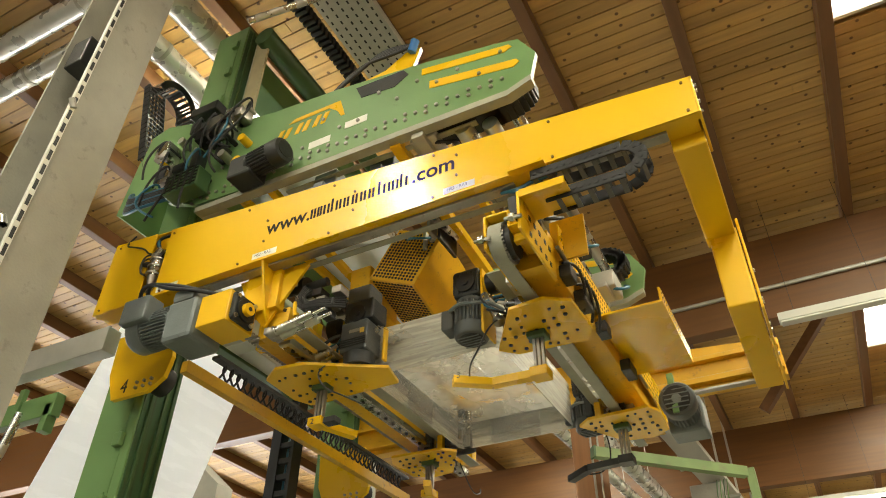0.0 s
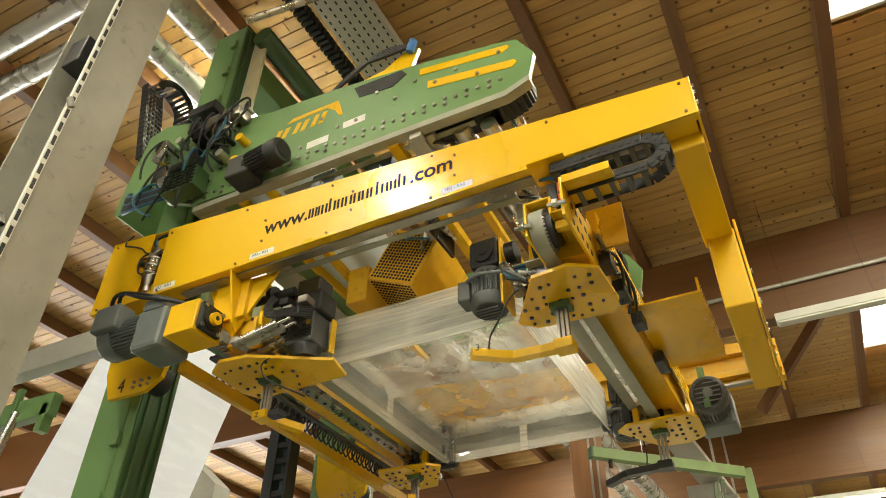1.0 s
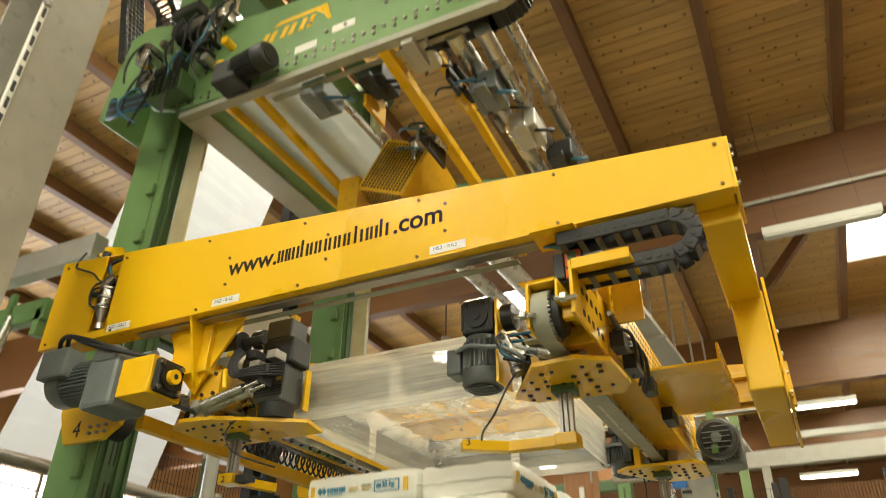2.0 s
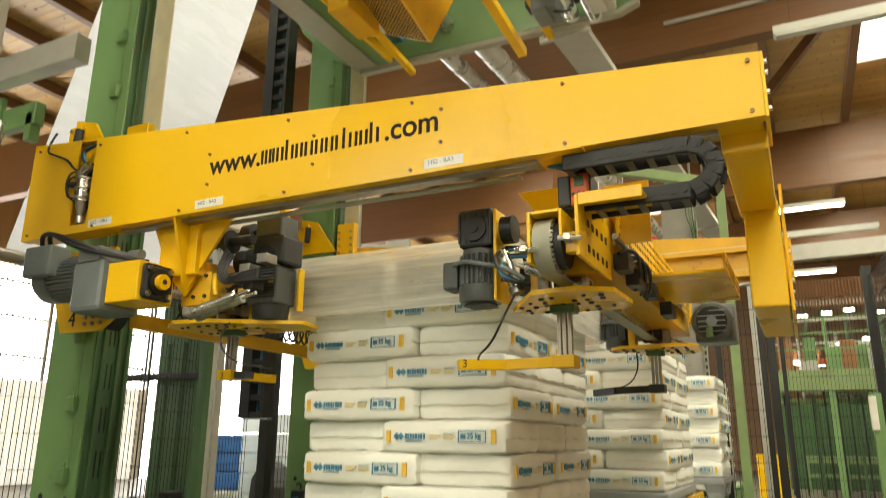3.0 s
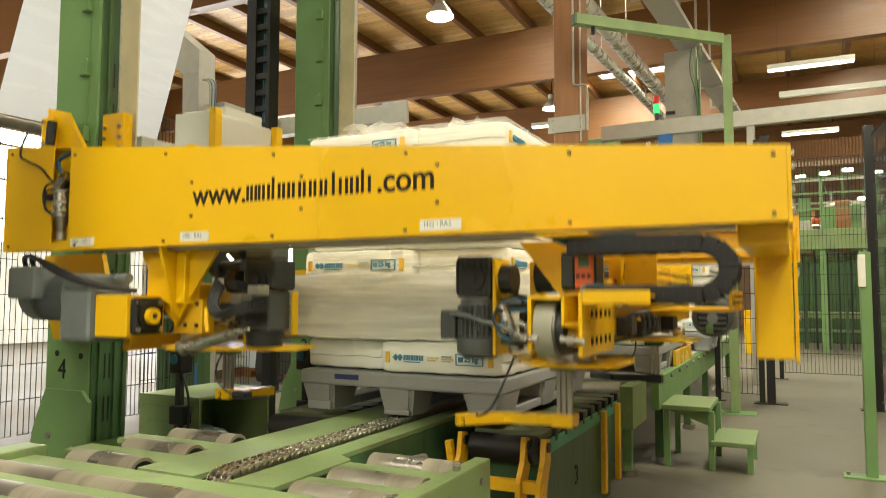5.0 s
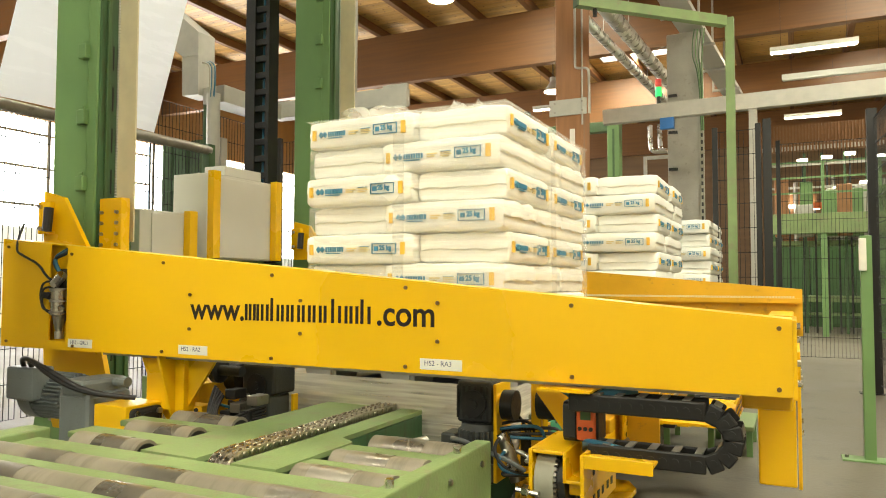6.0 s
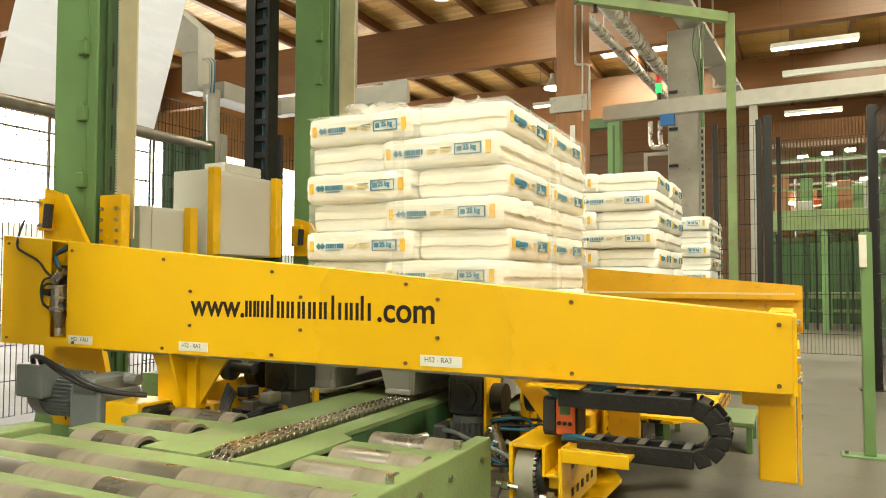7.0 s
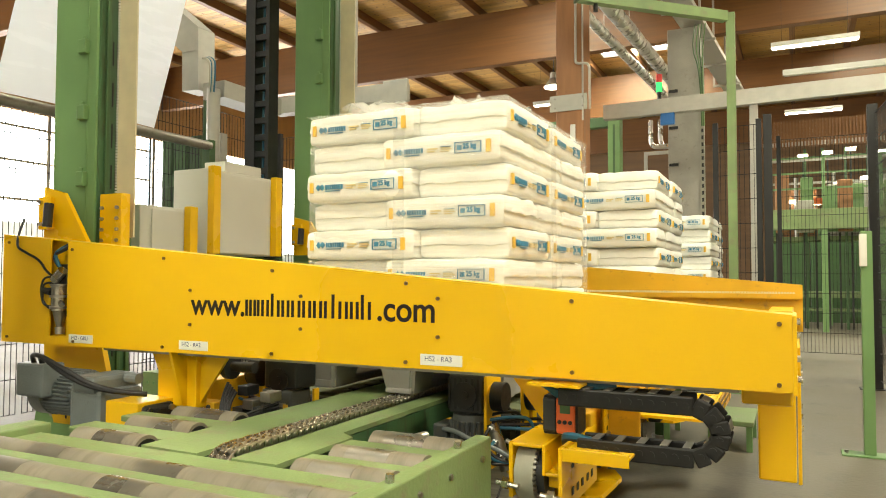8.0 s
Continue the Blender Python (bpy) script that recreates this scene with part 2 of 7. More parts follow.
def tube(name, pts, r, material, parent=None, label=""):
    """A round cable, hose or pipe through the points."""
    cu = bpy.data.curves.new(name, "CURVE")
    cu.dimensions, cu.bevel_depth, cu.bevel_resolution = "3D", r, 2
    sp = cu.splines.new("NURBS")
    sp.points.add(len(pts) - 1)
    for p, c in zip(sp.points, pts):
        p.co = (*c, 1)
    sp.use_endpoint_u, sp.order_u, sp.resolution_u = True, 3, 6
    ob = new(name, cu)
    me = bpy.data.meshes.new_from_object(ob.evaluated_get(bpy.context.evaluated_depsgraph_get()))
    bpy.data.objects.remove(ob)
    bpy.data.curves.remove(cu)
    me.name = name
    me.materials.clear()
    me.materials.append(material)
    me.shade_smooth()
    ob = new(name, me)
    if parent is not None:
        ob.parent = parent
    if label:
        ob["label"] = label
    return ob


def bar(bm, p, q, w, h):
    """A square bar from p to q."""
    p, q = Vector(p), Vector(q)
    d = q - p
    mm = Matrix.Translation((p + q) / 2) @ d.to_track_quat("Y", "Z").to_matrix().to_4x4()
    return box(bm, -w / 2, w / 2, -d.length / 2, d.length / 2, -h / 2, h / 2, 0, mm)


def words(name, body, size, m, material, parent, label="", depth=0.001, squeeze=1.0, thick=0.0):
    cu = bpy.data.curves.new(name, "FONT")
    cu.body, cu.size, cu.extrude, cu.offset = body, size, depth, thick
    ob = new(name, cu)
    me = bpy.data.meshes.new_from_object(ob.evaluated_get(bpy.context.evaluated_depsgraph_get()))
    bpy.data.objects.remove(ob)
    bpy.data.curves.remove(cu)
    me.transform(Matrix.Diagonal((squeeze, 1, 1, 1)))
    me.transform(m)
    me.name = name
    me.materials.clear()
    me.materials.append(material)
    ob = new(name, me)
    if parent is not None:
        ob.parent = parent
    if label:
        ob["label"] = label
    return ob


# ---- hall ----
X0, X1, Y0, Y1 = -18.0, 7.0, -8.0, 34.0


def hall():
    bm = box(nb(), X0 - 2, X1 + 2, Y0 - 2, Y1 + 2, -0.2, 0.0)
    tagged(part("floor", bm, FLOOR), "dusty grey concrete hall floor", "floor", kind="structure")
    # board ceiling, boards along x, open at the roof lights
    verts, faces = [], []

    def quad_box(x0, x1, y0, y1, z0, z1):
        i = len(verts)
        verts.extend([(x, y, z) for z in (z0, z1) for y in (y0, y1) for x in (x0, x1)])
        faces.extend([(i, i + 2, i + 3, i + 1), (i + 4, i + 5, i + 7, i + 6), (i, i + 1, i + 5, i + 4), (i + 2, i + 6, i + 7, i + 3), (i, i + 4, i + 6, i + 2), (i + 1, i + 3, i + 7, i + 5)])
    rng = random.Random(4)
    y = Y0
    w = 0.165
    while y < Y1:
        cuts = [(rx - 0.62, rx + 0.62) for rx, ry in ROOF_LIGHTS if ry - 0.9 - w < y < ry + 0.9]
        x = X0
        joins = sorted([X0] + [rng.uniform(X0, X1) for _ in range(3)] + [X1])
        for a, b in zip(joins, joins[1:]):
            segs = [(a, b)]
            for c0, c1 in cuts:
                segs = [s for p, q in segs for s in ((p, min(q, c0)), (max(p, c1), q)) if s[1] - s[0] > 0.02]
            for p, q in segs:
                dz = rng.uniform(0, 0.004)
                quad_box(p + 0.002, q - 0.002, y + 0.006, y + w - 0.006, CEIL + dz, CEIL + 0.03)
        y += w
    quad_box(X0, X1, Y0, Y1, CEIL + 0.25, CEIL + 0.3)
    me = bpy.data.meshes.new("ceiling")
    me.from_pydata(verts, [], faces)
    me.materials.append(PLANK)
    tagged(new("ceiling", me), "knotty pine board ceiling", "ceiling", kind="structure")
    # rafters along y and glulam beams along x
    for i in range(-12, 5):
        x = 0.02 + 1.42 * i
        bm = box(nb(), x - 0.07, x + 0.07, Y0, Y1, CEIL - 0.22, CEIL - 0.002, 0.006)
        tagged(part("rafter", bm, RAFTER), "brown stained timber rafter under the board ceiling", "rafter", kind="structure")
    for y in (-4.0, 9.45, 16.3, 23.2, 30.0):
        bm = box(nb(), X0, X1, y, y + 0.24, CEIL - 1.55, CEIL - 0.225, 0.01)
        tagged(part("glulam_beam", bm, GLULAM), "deep reddish brown glulam roof beam", "beam", kind="structure")
    for rx, ry in ROOF_LIGHTS:
        bm = nb()
        for a in (-1, 1):
            box(bm, rx + a * 0.62 - 0.02, rx + a * 0.62 + 0.02, ry - 0.92, ry + 0.92, CEIL - 0.004, CEIL + 0.2)
            box(bm, rx - 0.6, rx + 0.6, ry + a * 0.9 - 0.02, ry + a * 0.9 + 0.02, CEIL - 0.004, CEIL + 0.2)
        fr = tagged(part("roof_light", bm, WALL), "bright translucent roof light between rafters", "skylight", kind="structure")
        part("pane", box(nb(), rx - 0.6, rx + 0.6, ry - 0.88, ry + 0.88, CEIL + 0.1, CEIL + 0.12), GLOW_DAY, fr)
    # walls
    bm = box(nb(), X1, X1 + 0.2, Y0, Y1, 0, CEIL)
    tagged(part("wall_east", bm, WALL_BROWN), "brown timber clad hall wall", "wall", kind="structure")
    bm = box(nb(), X0, X1, Y1, Y1 + 0.2, 0, CEIL)
    tagged(part("wall_north", bm, WALL_BROWN), "brown timber clad far hall wall", "wall", kind="structure")
    bm = nb()
    box(bm, X0, X1, Y0 - 0.2, Y0, 0, 5.0)
    box(bm, X0, X1, Y0 - 0.2, Y0, 7.0, CEIL)
    tagged(part("wall_south", bm, WALL), "cream hall wall behind the camera with an added window band", "wall", kind="structure")
    bm = nb()
    box(bm, X0 - 0.2, X0, Y0, 1.98, 0, 5.5)
    box(bm, X0 - 0.2, X0, 2.0, 16.0, 0, 2.6)
    box(bm, X0 - 0.2, X0, 27.0, Y1, 0, 5.5)
    tagged(part("wall_west", bm, WALL), "cream ribbed hall wall with a bright window band", "wall", kind="structure")
    bm = box(nb(), X0 - 0.16, X0 - 0.14, 16.05, 26.95, 0.0, 5.5)
    d1 = tagged(part("door_1", bm, WINDOW_GLOW), "wide open hall gate with overexposed daylight", "door", kind="structure")
    bm = nb()
    for y in (16.1, 21.5, 26.9):
        box(bm, X0 - 0.13, X0 - 0.03, y - 0.05, y + 0.05, 0.0, 5.5)
    part("door_frame", bm, ZINC, d1)
    tagged(part("wall_west_top", box(nb(), X0 - 0.2, X0, Y0, Y1, 5.501, CEIL), PINE_WALL), "tan pine wall above the window band", "wall", kind="structure")
    bm = box(nb(), X0 - 0.16, X0 - 0.14, 2.0, 16.0, 2.6, 5.5)
    w1 = tagged(part("window_1", bm, WINDOW_GLOW), "overexposed translucent window band", "window", kind="structure")
    bm = nb()
    for k in range(7):
        y = 2.6 + 2.0 * k
        box(bm, X0 - 0.13, X0 - 0.05, y - 0.05, y + 0.05, 2.6, 5.5)
    for z in (3.2, 4.2, 5.1):
        box(bm, X0 - 0.12, X0 - 0.06, 2.0, 16.0, z - 0.03, z + 0.03)
    part("window_frame", bm, ZINC, w1)
    bm = nb()
    for k in range(46):
        y = 2.0 + 0.3 * k
        box(bm, X0 + 0.002, X0 + 0.05, y, y + 0.27, 0.02, 2.59)
    tagged(part("wall_cladding", bm, PANEL), "pale ribbed wall cladding, its brightness put in as glow", "wall", kind="structure")


hall()


# ---- hood stretching machine ----
DX, DY = 0.21, 0.2          # how far the grippers spread at the start


def beam_top(x):
    return 1.094 - 0.0885 * (x + 0.045)


def screw(bm, x, y, z, r=0.0072):
    cyl(bm, (x, y + 0.002, z), (x, y - 0.008, z), r, 8)


def lifting_frame():
    f = thing("lifting_frame", "yellow painted steel lifting frame with tapered front beam", "machine frame")
    xl, xr = -3.71, -0.01
    # front beam: hollow box with a cover plate that has a slot near the column
    bm = nb()
    prism(bm, [(xl, 0.862), (-3.335, 0.862), (-3.335, beam_top(-3.335)), (xl, beam_top(xl))], "y", 2.35, 2.358)
    prism(bm, [(-3.205, 0.862), (xr, 0.862), (xr, beam_top(xr)), (-3.205, beam_top(-3.205))], "y", 2.35, 2.358)
    prism(bm, [(-3.335, 0.862), (-3.205, 0.862), (-3.205, 0.905), (-3.335, 0.905)], "y", 2.35, 2.358)
    part("front_cover", bm, YELLOW, f, "yellow cover plate")
    bm = nb()
    prism(bm, [(xl + 0.01, 0.868), (xr - 0.01, 0.868), (xr - 0.01, beam_top(xr) - 0.008), (xl + 0.01, beam_top(xl) - 0.008)], "y", 2.40, 2.48)
    prism(bm, [(xl, 0.862), (xr, 0.862), (xr, 0.87), (xl, 0.87)], "y", 2.36, 2.40)
    prism(bm, [(xl, beam_top(xl) - 0.006), (xr, beam_top(xr) - 0.006), (xr, beam_top(xr)), (xl, beam_top(xl))], "y", 2.358, 2.482)
    part("front_beam", bm, YELLOW, f)
    for x, z in [(-0.045, 1.064), (-0.673, 1.121), (-1.306, 1.177), (-1.936, 1.225), (-2.554, 1.282), (-3.17, 1.33), (-3.66, 1.375),
                 (-0.047, 0.884), (-0.672, 0.884), (-1.306, 0.884), (-1.935, 0.884), (-2.554, 0.884), (-3.15, 0.884), (-3.66, 0.89),
                 (-1.173, 1.122), (-1.173, 0.982), (-1.79, 1.122), (-1.79, 0.99), (-2.39, 1.14), (-2.39, 0.99)]:
        bm = nb()
        screw(bm, x, 2.35, z)
        part("screw", bm, SCREW, f)
    # cut-out lettering; the maker's name stands as plain stencil shapes
    up = Matrix.Rotation(radians(90), 4, "X")
    words("lettering", "www.", 0.135, Matrix.Translation((-2.385, 2.3495, 1.035)) @ up, LETTER, f, "dark brown letters", 0.0008, 0.95, 0.0022)
    words("lettering", ".com", 0.135, Matrix.Translation((-1.435, 2.3495, 1.035)) @ up, LETTER, f, "dark brown letters", 0.0008, 0.95, 0.0022)
    x = -2.083
    for w, tall in ((0.044, 0), (0.041, 0), (0.050, 0), (0.055, 1), (0.050, 0), (0.055, 0), (0.053, 0), (0.053, 0), (0.036, 0), (0.033, 1), (0.053, 0), (0.050, 0), (0.055, 1)):
        bm = nb()
        box(bm, x + 0.004, x + 0.018, 2.3487, 2.3497, 1.036, 1.131 if tall else 1.104)
        if w > 0.04:
            box(bm, x + w - 0.019, x + w - 0.005, 2.3487, 2.3497, 1.036, 1.104)
        part("stencil_shape", bm, LETTER, f, "plain dark brown bars")
        x += w
    for x, s in ((-3.1, "HS2 - GRL1"), (-2.37, "HS2 - RA2"), (-1.16, "HS2 - RA3")):
        st = part("sticker", box(nb(), x - 0.085, x + 0.085, 2.3485, 2.3497, 0.878, 0.918), PAPER, f, "white printed sticker")
        words("sticker_text", s, 0.026, Matrix.Translation((x - 0.068, 2.3484, 0.893)) @ Matrix.Rotation(radians(90), 4, "X"), INK_DARK, st, "", 0.0003)
    # right end plate with bolts
    bm = box(nb(), xr, xr + 0.012, 2.345, 2.62, 0.855, beam_top(xr) - 0.002, 0.003)
    part("end_plate", bm, YELLOW, f)
    for z in (0.90, 0.96, 1.03, 1.07):
        bm = nb()
        cyl(bm, (xr + 0.01, 2.39, z), (xr + 0.022, 2.39, z), 0.010, 6)
        part("bolt", bm, STEEL, f)
    # cross member and drop plate on the outer side
    bm = box(nb(), -0.16, -0.012, 2.484, 3.28, 0.80, 1.02, 0.008)
    part("cross_member", bm, YELLOW, f)
    bm = box(nb(), -0.145, -0.005, 3.2, 4.17, 0.385, 0.84, 0.008)
    part("drop_box", bm, YELLOW, f)
    bm = box(nb(), 0.0, 0.014, 3.24, 4.2, 0.37, 0.92, 0.004)
    part("outer_plate", bm, YELLOW, f)
    for y in (3.5, 3.8, 4.1):
        for z in (0.55, 0.75):
            bm = nb()
            cyl(bm, (0.012, y, z), (0.024, y, z), 0.012, 6)
            part("bolt", bm, STEEL, f)
    bm = box(nb(), -0.14, -0.01, 4.1, 5.0, 0.80, 1.02, 0.008)
    part("cross_member", bm, YELLOW, f)
    # back beam
    bm = nb()
    prism(bm, [(xl, 0.862), (0.04, 0.862), (0.04, beam_top(0.04) + 0.07), (xl, beam_top(xl) + 0.06)], "y", 5.06, 5.16)
    part("back_beam", bm, YELLOW_WORN, f)
    for z0, z1 in ((0.9, 0.94), (1.07, 1.1)):
        part("beam_ledge", box(nb(), xl, 0.03, 5.0, 5.058, z0, z1), YELLOW_WORN, f)
    bm = nb()
    n = 120
    for i in range(n):
        x = -2.0 + 2.0 * i / n
        box(bm, x, x + 0.011, 5.02, 5.05, 1.1, 1.112)
        box(bm, x, x + 0.011, 5.02, 5.05, 0.94, 0.952)
    tagged(part("toothed_rack", bm, CREAM_BELT, f, "cream toothed belt"), kind="stuff")
    # column carriers: plates by the columns, with rollers
    for y, d in ((2.62, 1), (4.86, 1)):
        bm = nb()
        prism(bm, [(-3.66, 0.40), (-3.36, 0.40), (-3.25, 0.47), (-3.22, 0.6), (-3.3, 0.86), (-3.76, 0.86), (-3.74, 0.58)], "y", y, y + 0.03)
        part("carrier_plate", bm, YELLOW, f)
        for x in (-3.46, -3.40, -3.34):
            for z in (0.44, 0.475):
                bm = nb()
                cyl(bm, (x, y + 0.002, z + 0.02 * ((x * 100) % 2)), (x, y - 0.014, z + 0.02 * ((x * 100) % 2)), 0.011, 6)
                part("bolt", bm, STEEL_DULL, f)
        bm = nb()
        cyl(bm, (-3.36, y + 0.035, 0.50), (-3.36, y + 0.12, 0.50), 0.09, 20)
        part("guide_roller", bm, BLACK, f, smooth=True)
        bm = nb()
        prism(bm, [(-3.78, 1.38), (-3.42, 1.38), (-3.62, 1.66), (-3.78, 1.7)], "y", y, y + 0.025)
        part("upper_gusset", bm, YELLOW, f)
        bm = nb()
        box(bm, -3.79, -3.69, y - 0.03, y - 0.001, 1.46, 1.64, 0.004)
        part("switch_plate", bm, YELLOW, f)
        part("switch", cyl(nb(), (-3.67, y - 0.06, 1.47), (-3.67, y - 0.05, 1.60), 0.025, 12), BLACK, f)
        for zz in (1.49, 1.61):
            part("bolt", cyl(nb(), (-3.76, y - 0.03, zz), (-3.76, y - 0.045, zz), 0.012, 6), STEEL, f)
        part("moving_belt", box(nb(), -3.482, -3.342, 2.85 + (y - 2.62), 2.86 + (y - 2.62), 1.42, 4.2), CREAM_BELT, f, "cream toothed lifting belt")
        bm = nb()
        for i in range(150):
            box(bm, -3.494, -3.4825, 2.846 + (y - 2.62), 2.858 + (y - 2.62), 1.68 + 0.0168 * i, 1.688 + 0.0168 * i)
        tagged(part("belt_tooth", bm, PAPER, f), kind="stuff")
        bm = nb()
        box(bm, -3.495, -3.32, 2.75 + (y - 2.62), 2.81 + (y - 2.62), 1.36, 1.66, 0.005)
        part("belt_clamp", bm, YELLOW, f)
        for z in (1.40, 1.46, 1.52, 1.58):
            for x in (-3.468, -3.348):
                bm = nb()
                cyl(bm, (x, 2.752 + (y - 2.62), z), (x, 2.735 + (y - 2.62), z), 0.01, 6)
                part("bolt", bm, STEEL_DULL, f)
    words("number_mark", "4", 0.13, Matrix.Translation((-3.60, 2.6185, 0.43)) @ Matrix.Rotation(radians(90), 4, "X"), BLACK, f, "black stencilled 4", 0.0008, 0.9)
    # valve unit in the slot
    part("valve_body", cyl(nb(), (-3.27, 2.36, 1.03), (-3.275, 2.36, 1.16), 0.040, 18), STEEL, f, "bright air valve", True)
    part("valve_nozzle", cyl(nb(), (-3.268, 2.36, 0.95), (-3.27, 2.36, 1.03), 0.016, 14, 0.034), STEEL_DULL, f, "", True)
    part("valve_tip", cyl(nb(), (-3.267, 2.36, 0.915), (-3.268, 2.36, 0.95), 0.022, 12), STEEL, f, "", True)
    for z in (1.04, 1.095, 1.15):
        part("valve_ring", cyl(nb(), (-3.272, 2.36, z), (-3.272, 2.36, z + 0.012), 0.046, 20), STEEL_DULL, f, "", True)
    part("valve_elbow", cyl(nb(), (-3.30, 2.35, 1.18), (-3.24, 2.35, 1.23), 0.024, 14), STEEL, f, "", True)
    part("valve_bracket", box(nb(), -3.325, -3.225, 2.385, 2.398, 1.00, 1.26, 0.003), DARK_MOTOR, f)
    part("side_fitting", cyl(nb(), (-3.31, 2.34, 1.12), (-3.35, 2.33, 1.13), 0.016, 10), BLACK, f)
    part("side_fitting", cyl(nb(), (-3.235, 2.34, 1.07), (-3.215, 2.33, 1.06), 0.014, 10), STEEL, f)
    for k in range(3):
        tube("cable", [(-3.28, 2.345, 1.19 - 0.03 * k), (-3.34, 2.325, 1.21 - 0.03 * k), (-3.375 + 0.008 * k, 2.325, 1.13 - 0.02 * k), (-3.345, 2.33, 1.05), (-3.29, 2.345, 1.03 + 0.01 * k)], 0.0055, RUBBER, f)
    for k in range(4):
        tube("hose", [(-3.27, 2.36, 1.24), (-3.30 - 0.01 * k, 2.34, 1.3), (-3.25 + 0.02 * k, 2.35, 1.34), (-3.24, 2.39, 1.36)], 0.009, BLACK if k % 2 else BLUE_HOSE, f)
    tube("cable", [(-3.62, 2.40, 1.5), (-3.6, 2.33, 1.36), (-3.5, 2.33, 1.32), (-3.40, 2.34, 1.28), (-3.35, 2.34, 1.22), (-3.3, 2.34, 1.2)], 0.006, RUBBER, f)
    # side rails along y below the frame on the column side
    bm = nb()
    bar(bm, (-2.95, 2.5, 0.405), (-2.95, 5.0, 0.405), 0.05, 0.07)
    part("lower_side_rail", bm, YELLOW_WORN, f)
    for i in range(34):
        y = 2.75 + 0.062 * i
        tube("coiled_hose", [(-2.93, y, 0.445), (-2.90, y + 0.02, 0.50), (-2.93, y + 0.03, 0.55), (-2.96, y + 0.04, 0.50), (-2.93, y + 0.06, 0.445)], 0.007, RUBBER, f)
    part("hose_rail", box(nb(), -2.97, -2.91, 2.7, 4.95, 0.55, 0.57), DARK_MOTOR, f)
    # lateral beams under the front and back beam that the carriages ride on
    for y in (2.40, 5.02):
        bm = box(nb(), -3.0, -0.16, y, y + 0.055, 0.845, 0.861)
        part("guide_rail", bm, STEEL_DULL, f)
    # control cabinets between the columns
    for y0, y1, zt in ((3.80, 4.55, 1.97), (3.22, 3.66, 1.66)):
        bm = box(nb(), -4.05, -3.72, y0, y1, 1.36, zt, 0.006)
        cab = part("control_cabinet", bm, CABINET, f, "light grey control cabinet")
        bm = box(nb(), -3.719, -3.71, y0 + 0.09, y1 - 0.09, 1.37, zt - 0.02, 0.003)
        part("cabinet_door", bm, CABINET, cab)
        for y in (y0, y1 - 0.075) if zt > 1.8 else (y1 - 0.075,):
            bm = box(nb(), -3.719, -3.66, y, y + 0.07, 1.36, zt + 0.015, 0.004)
            part("yellow_edge_post", bm, YELLOW, cab, "yellow corner profile")
    bm = box(nb(), -3.95, -3.75, 4.0, 4.4, 1.975, 2.05, 0.006)
    part("cabinet_top_box", bm, CABINET, f)
    bm = box(nb(), -4.0, -3.9, 3.012, 4.86, 1.33, 1.359, 0.004)
    part("cabinet_shelf", bm, GREEN_DARK, f)
    # flat drive belt below the front beam
    bm = box(nb(), -2.75, -0.9, 2.49, 2.53, 0.842, 0.848)
    part("drive_belt", bm, BELT, f, "grey flat drive belt")
    return f


def motor(bm_body, p, axis, r, length, fins=10):
    """A ribbed electric motor turned as one body, its cooling fins along the shaft and a round fan cowl at the end."""
    n = fins * 3
    prof = [(0.0, 0.60, 0), (0.02, 0.84, 0), (0.12, 0.88, 0), (0.13, 1.0, 1), (0.66, 1.0, 1), (0.67, 0.86, 0), (0.68, 1.02, 0), (0.93, 1.02, 0), (0.98, 0.93, 0), (1.0, 0.7, 0)]
    m = Matrix.Translation(p) @ Vector(axis).to_track_quat("Z", "Y").to_matrix().to_4x4()
    seg = n * 4
    rings = []
    for z, k, fin in prof:
        ring = []
        for s in range(seg):
            q = r * (k if not fin or s % 4 in (0, 1) else 0.86)
            t = 2 * math.pi * s / seg
            ring.append(bm_body.verts.new(m @ Vector((q * math.cos(t), q * math.sin(t), z * length))))
        rings.append(ring)
    for lo, hi in zip(rings, rings[1:]):
        for s in range(seg):
            bm_body.faces.new((lo[s], lo[(s + 1) % seg], hi[(s + 1) % seg], hi[s]))
    bm_body.faces.new(rings[0][::-1])
    bm_body.faces.new(rings[-1])
    return bm_body


def side_carriage(right):
    s = 1 if right else -1
    cx = -0.74 if right else -2.63
    c = thing("gripper_carriage", ("yellow steel cross carriage with linear rail and drive motor, column side" if not right else "yellow steel cross carriage with linear rail and perforated tray, outer side"), "machine carriage", group="gripper carriages")
    # main beam along y
    bm = box(nb(), cx - 0.03 * s, cx + 0.13 * s, 2.62, 4.85, 0.50, 0.70, 0.006)
    part("carriage_beam", bm, YELLOW_WORN, c)
    bm = box(nb(), cx - 0.10 * s, cx - 0.02 * s, 2.62, 4.85, 0.455, 0.497, 0.004)
    part("linear_rail", bm, STEEL, c, "bright steel linear rail")
    bm = nb()
    for i in range(24):
        y = 2.7 + 0.09 * i
        cyl(bm, (cx - 0.06 * s, y, 0.456), (cx - 0.06 * s, y, 0.449), 0.012, 8)
    tagged(part("rail_bolts", bm, BLACK, c), kind="stuff")
    bm = box(nb(), cx - 0.19 * s, cx - 0.11 * s, 2.6, 4.85, 0.52, 0.528)
    part("belt", bm, BELT, c, "grey toothed belt")
    for y in ((4.92,) if right else (2.47, 4.92)):
        bm = nb()
        box(bm, cx - 0.1 * s, cx + 0.14 * s, y - 0.012, y + 0.06, 0.6, 0.85, 0.004)
        part("hanger", bm, YELLOW, c)
    return c, cx, s


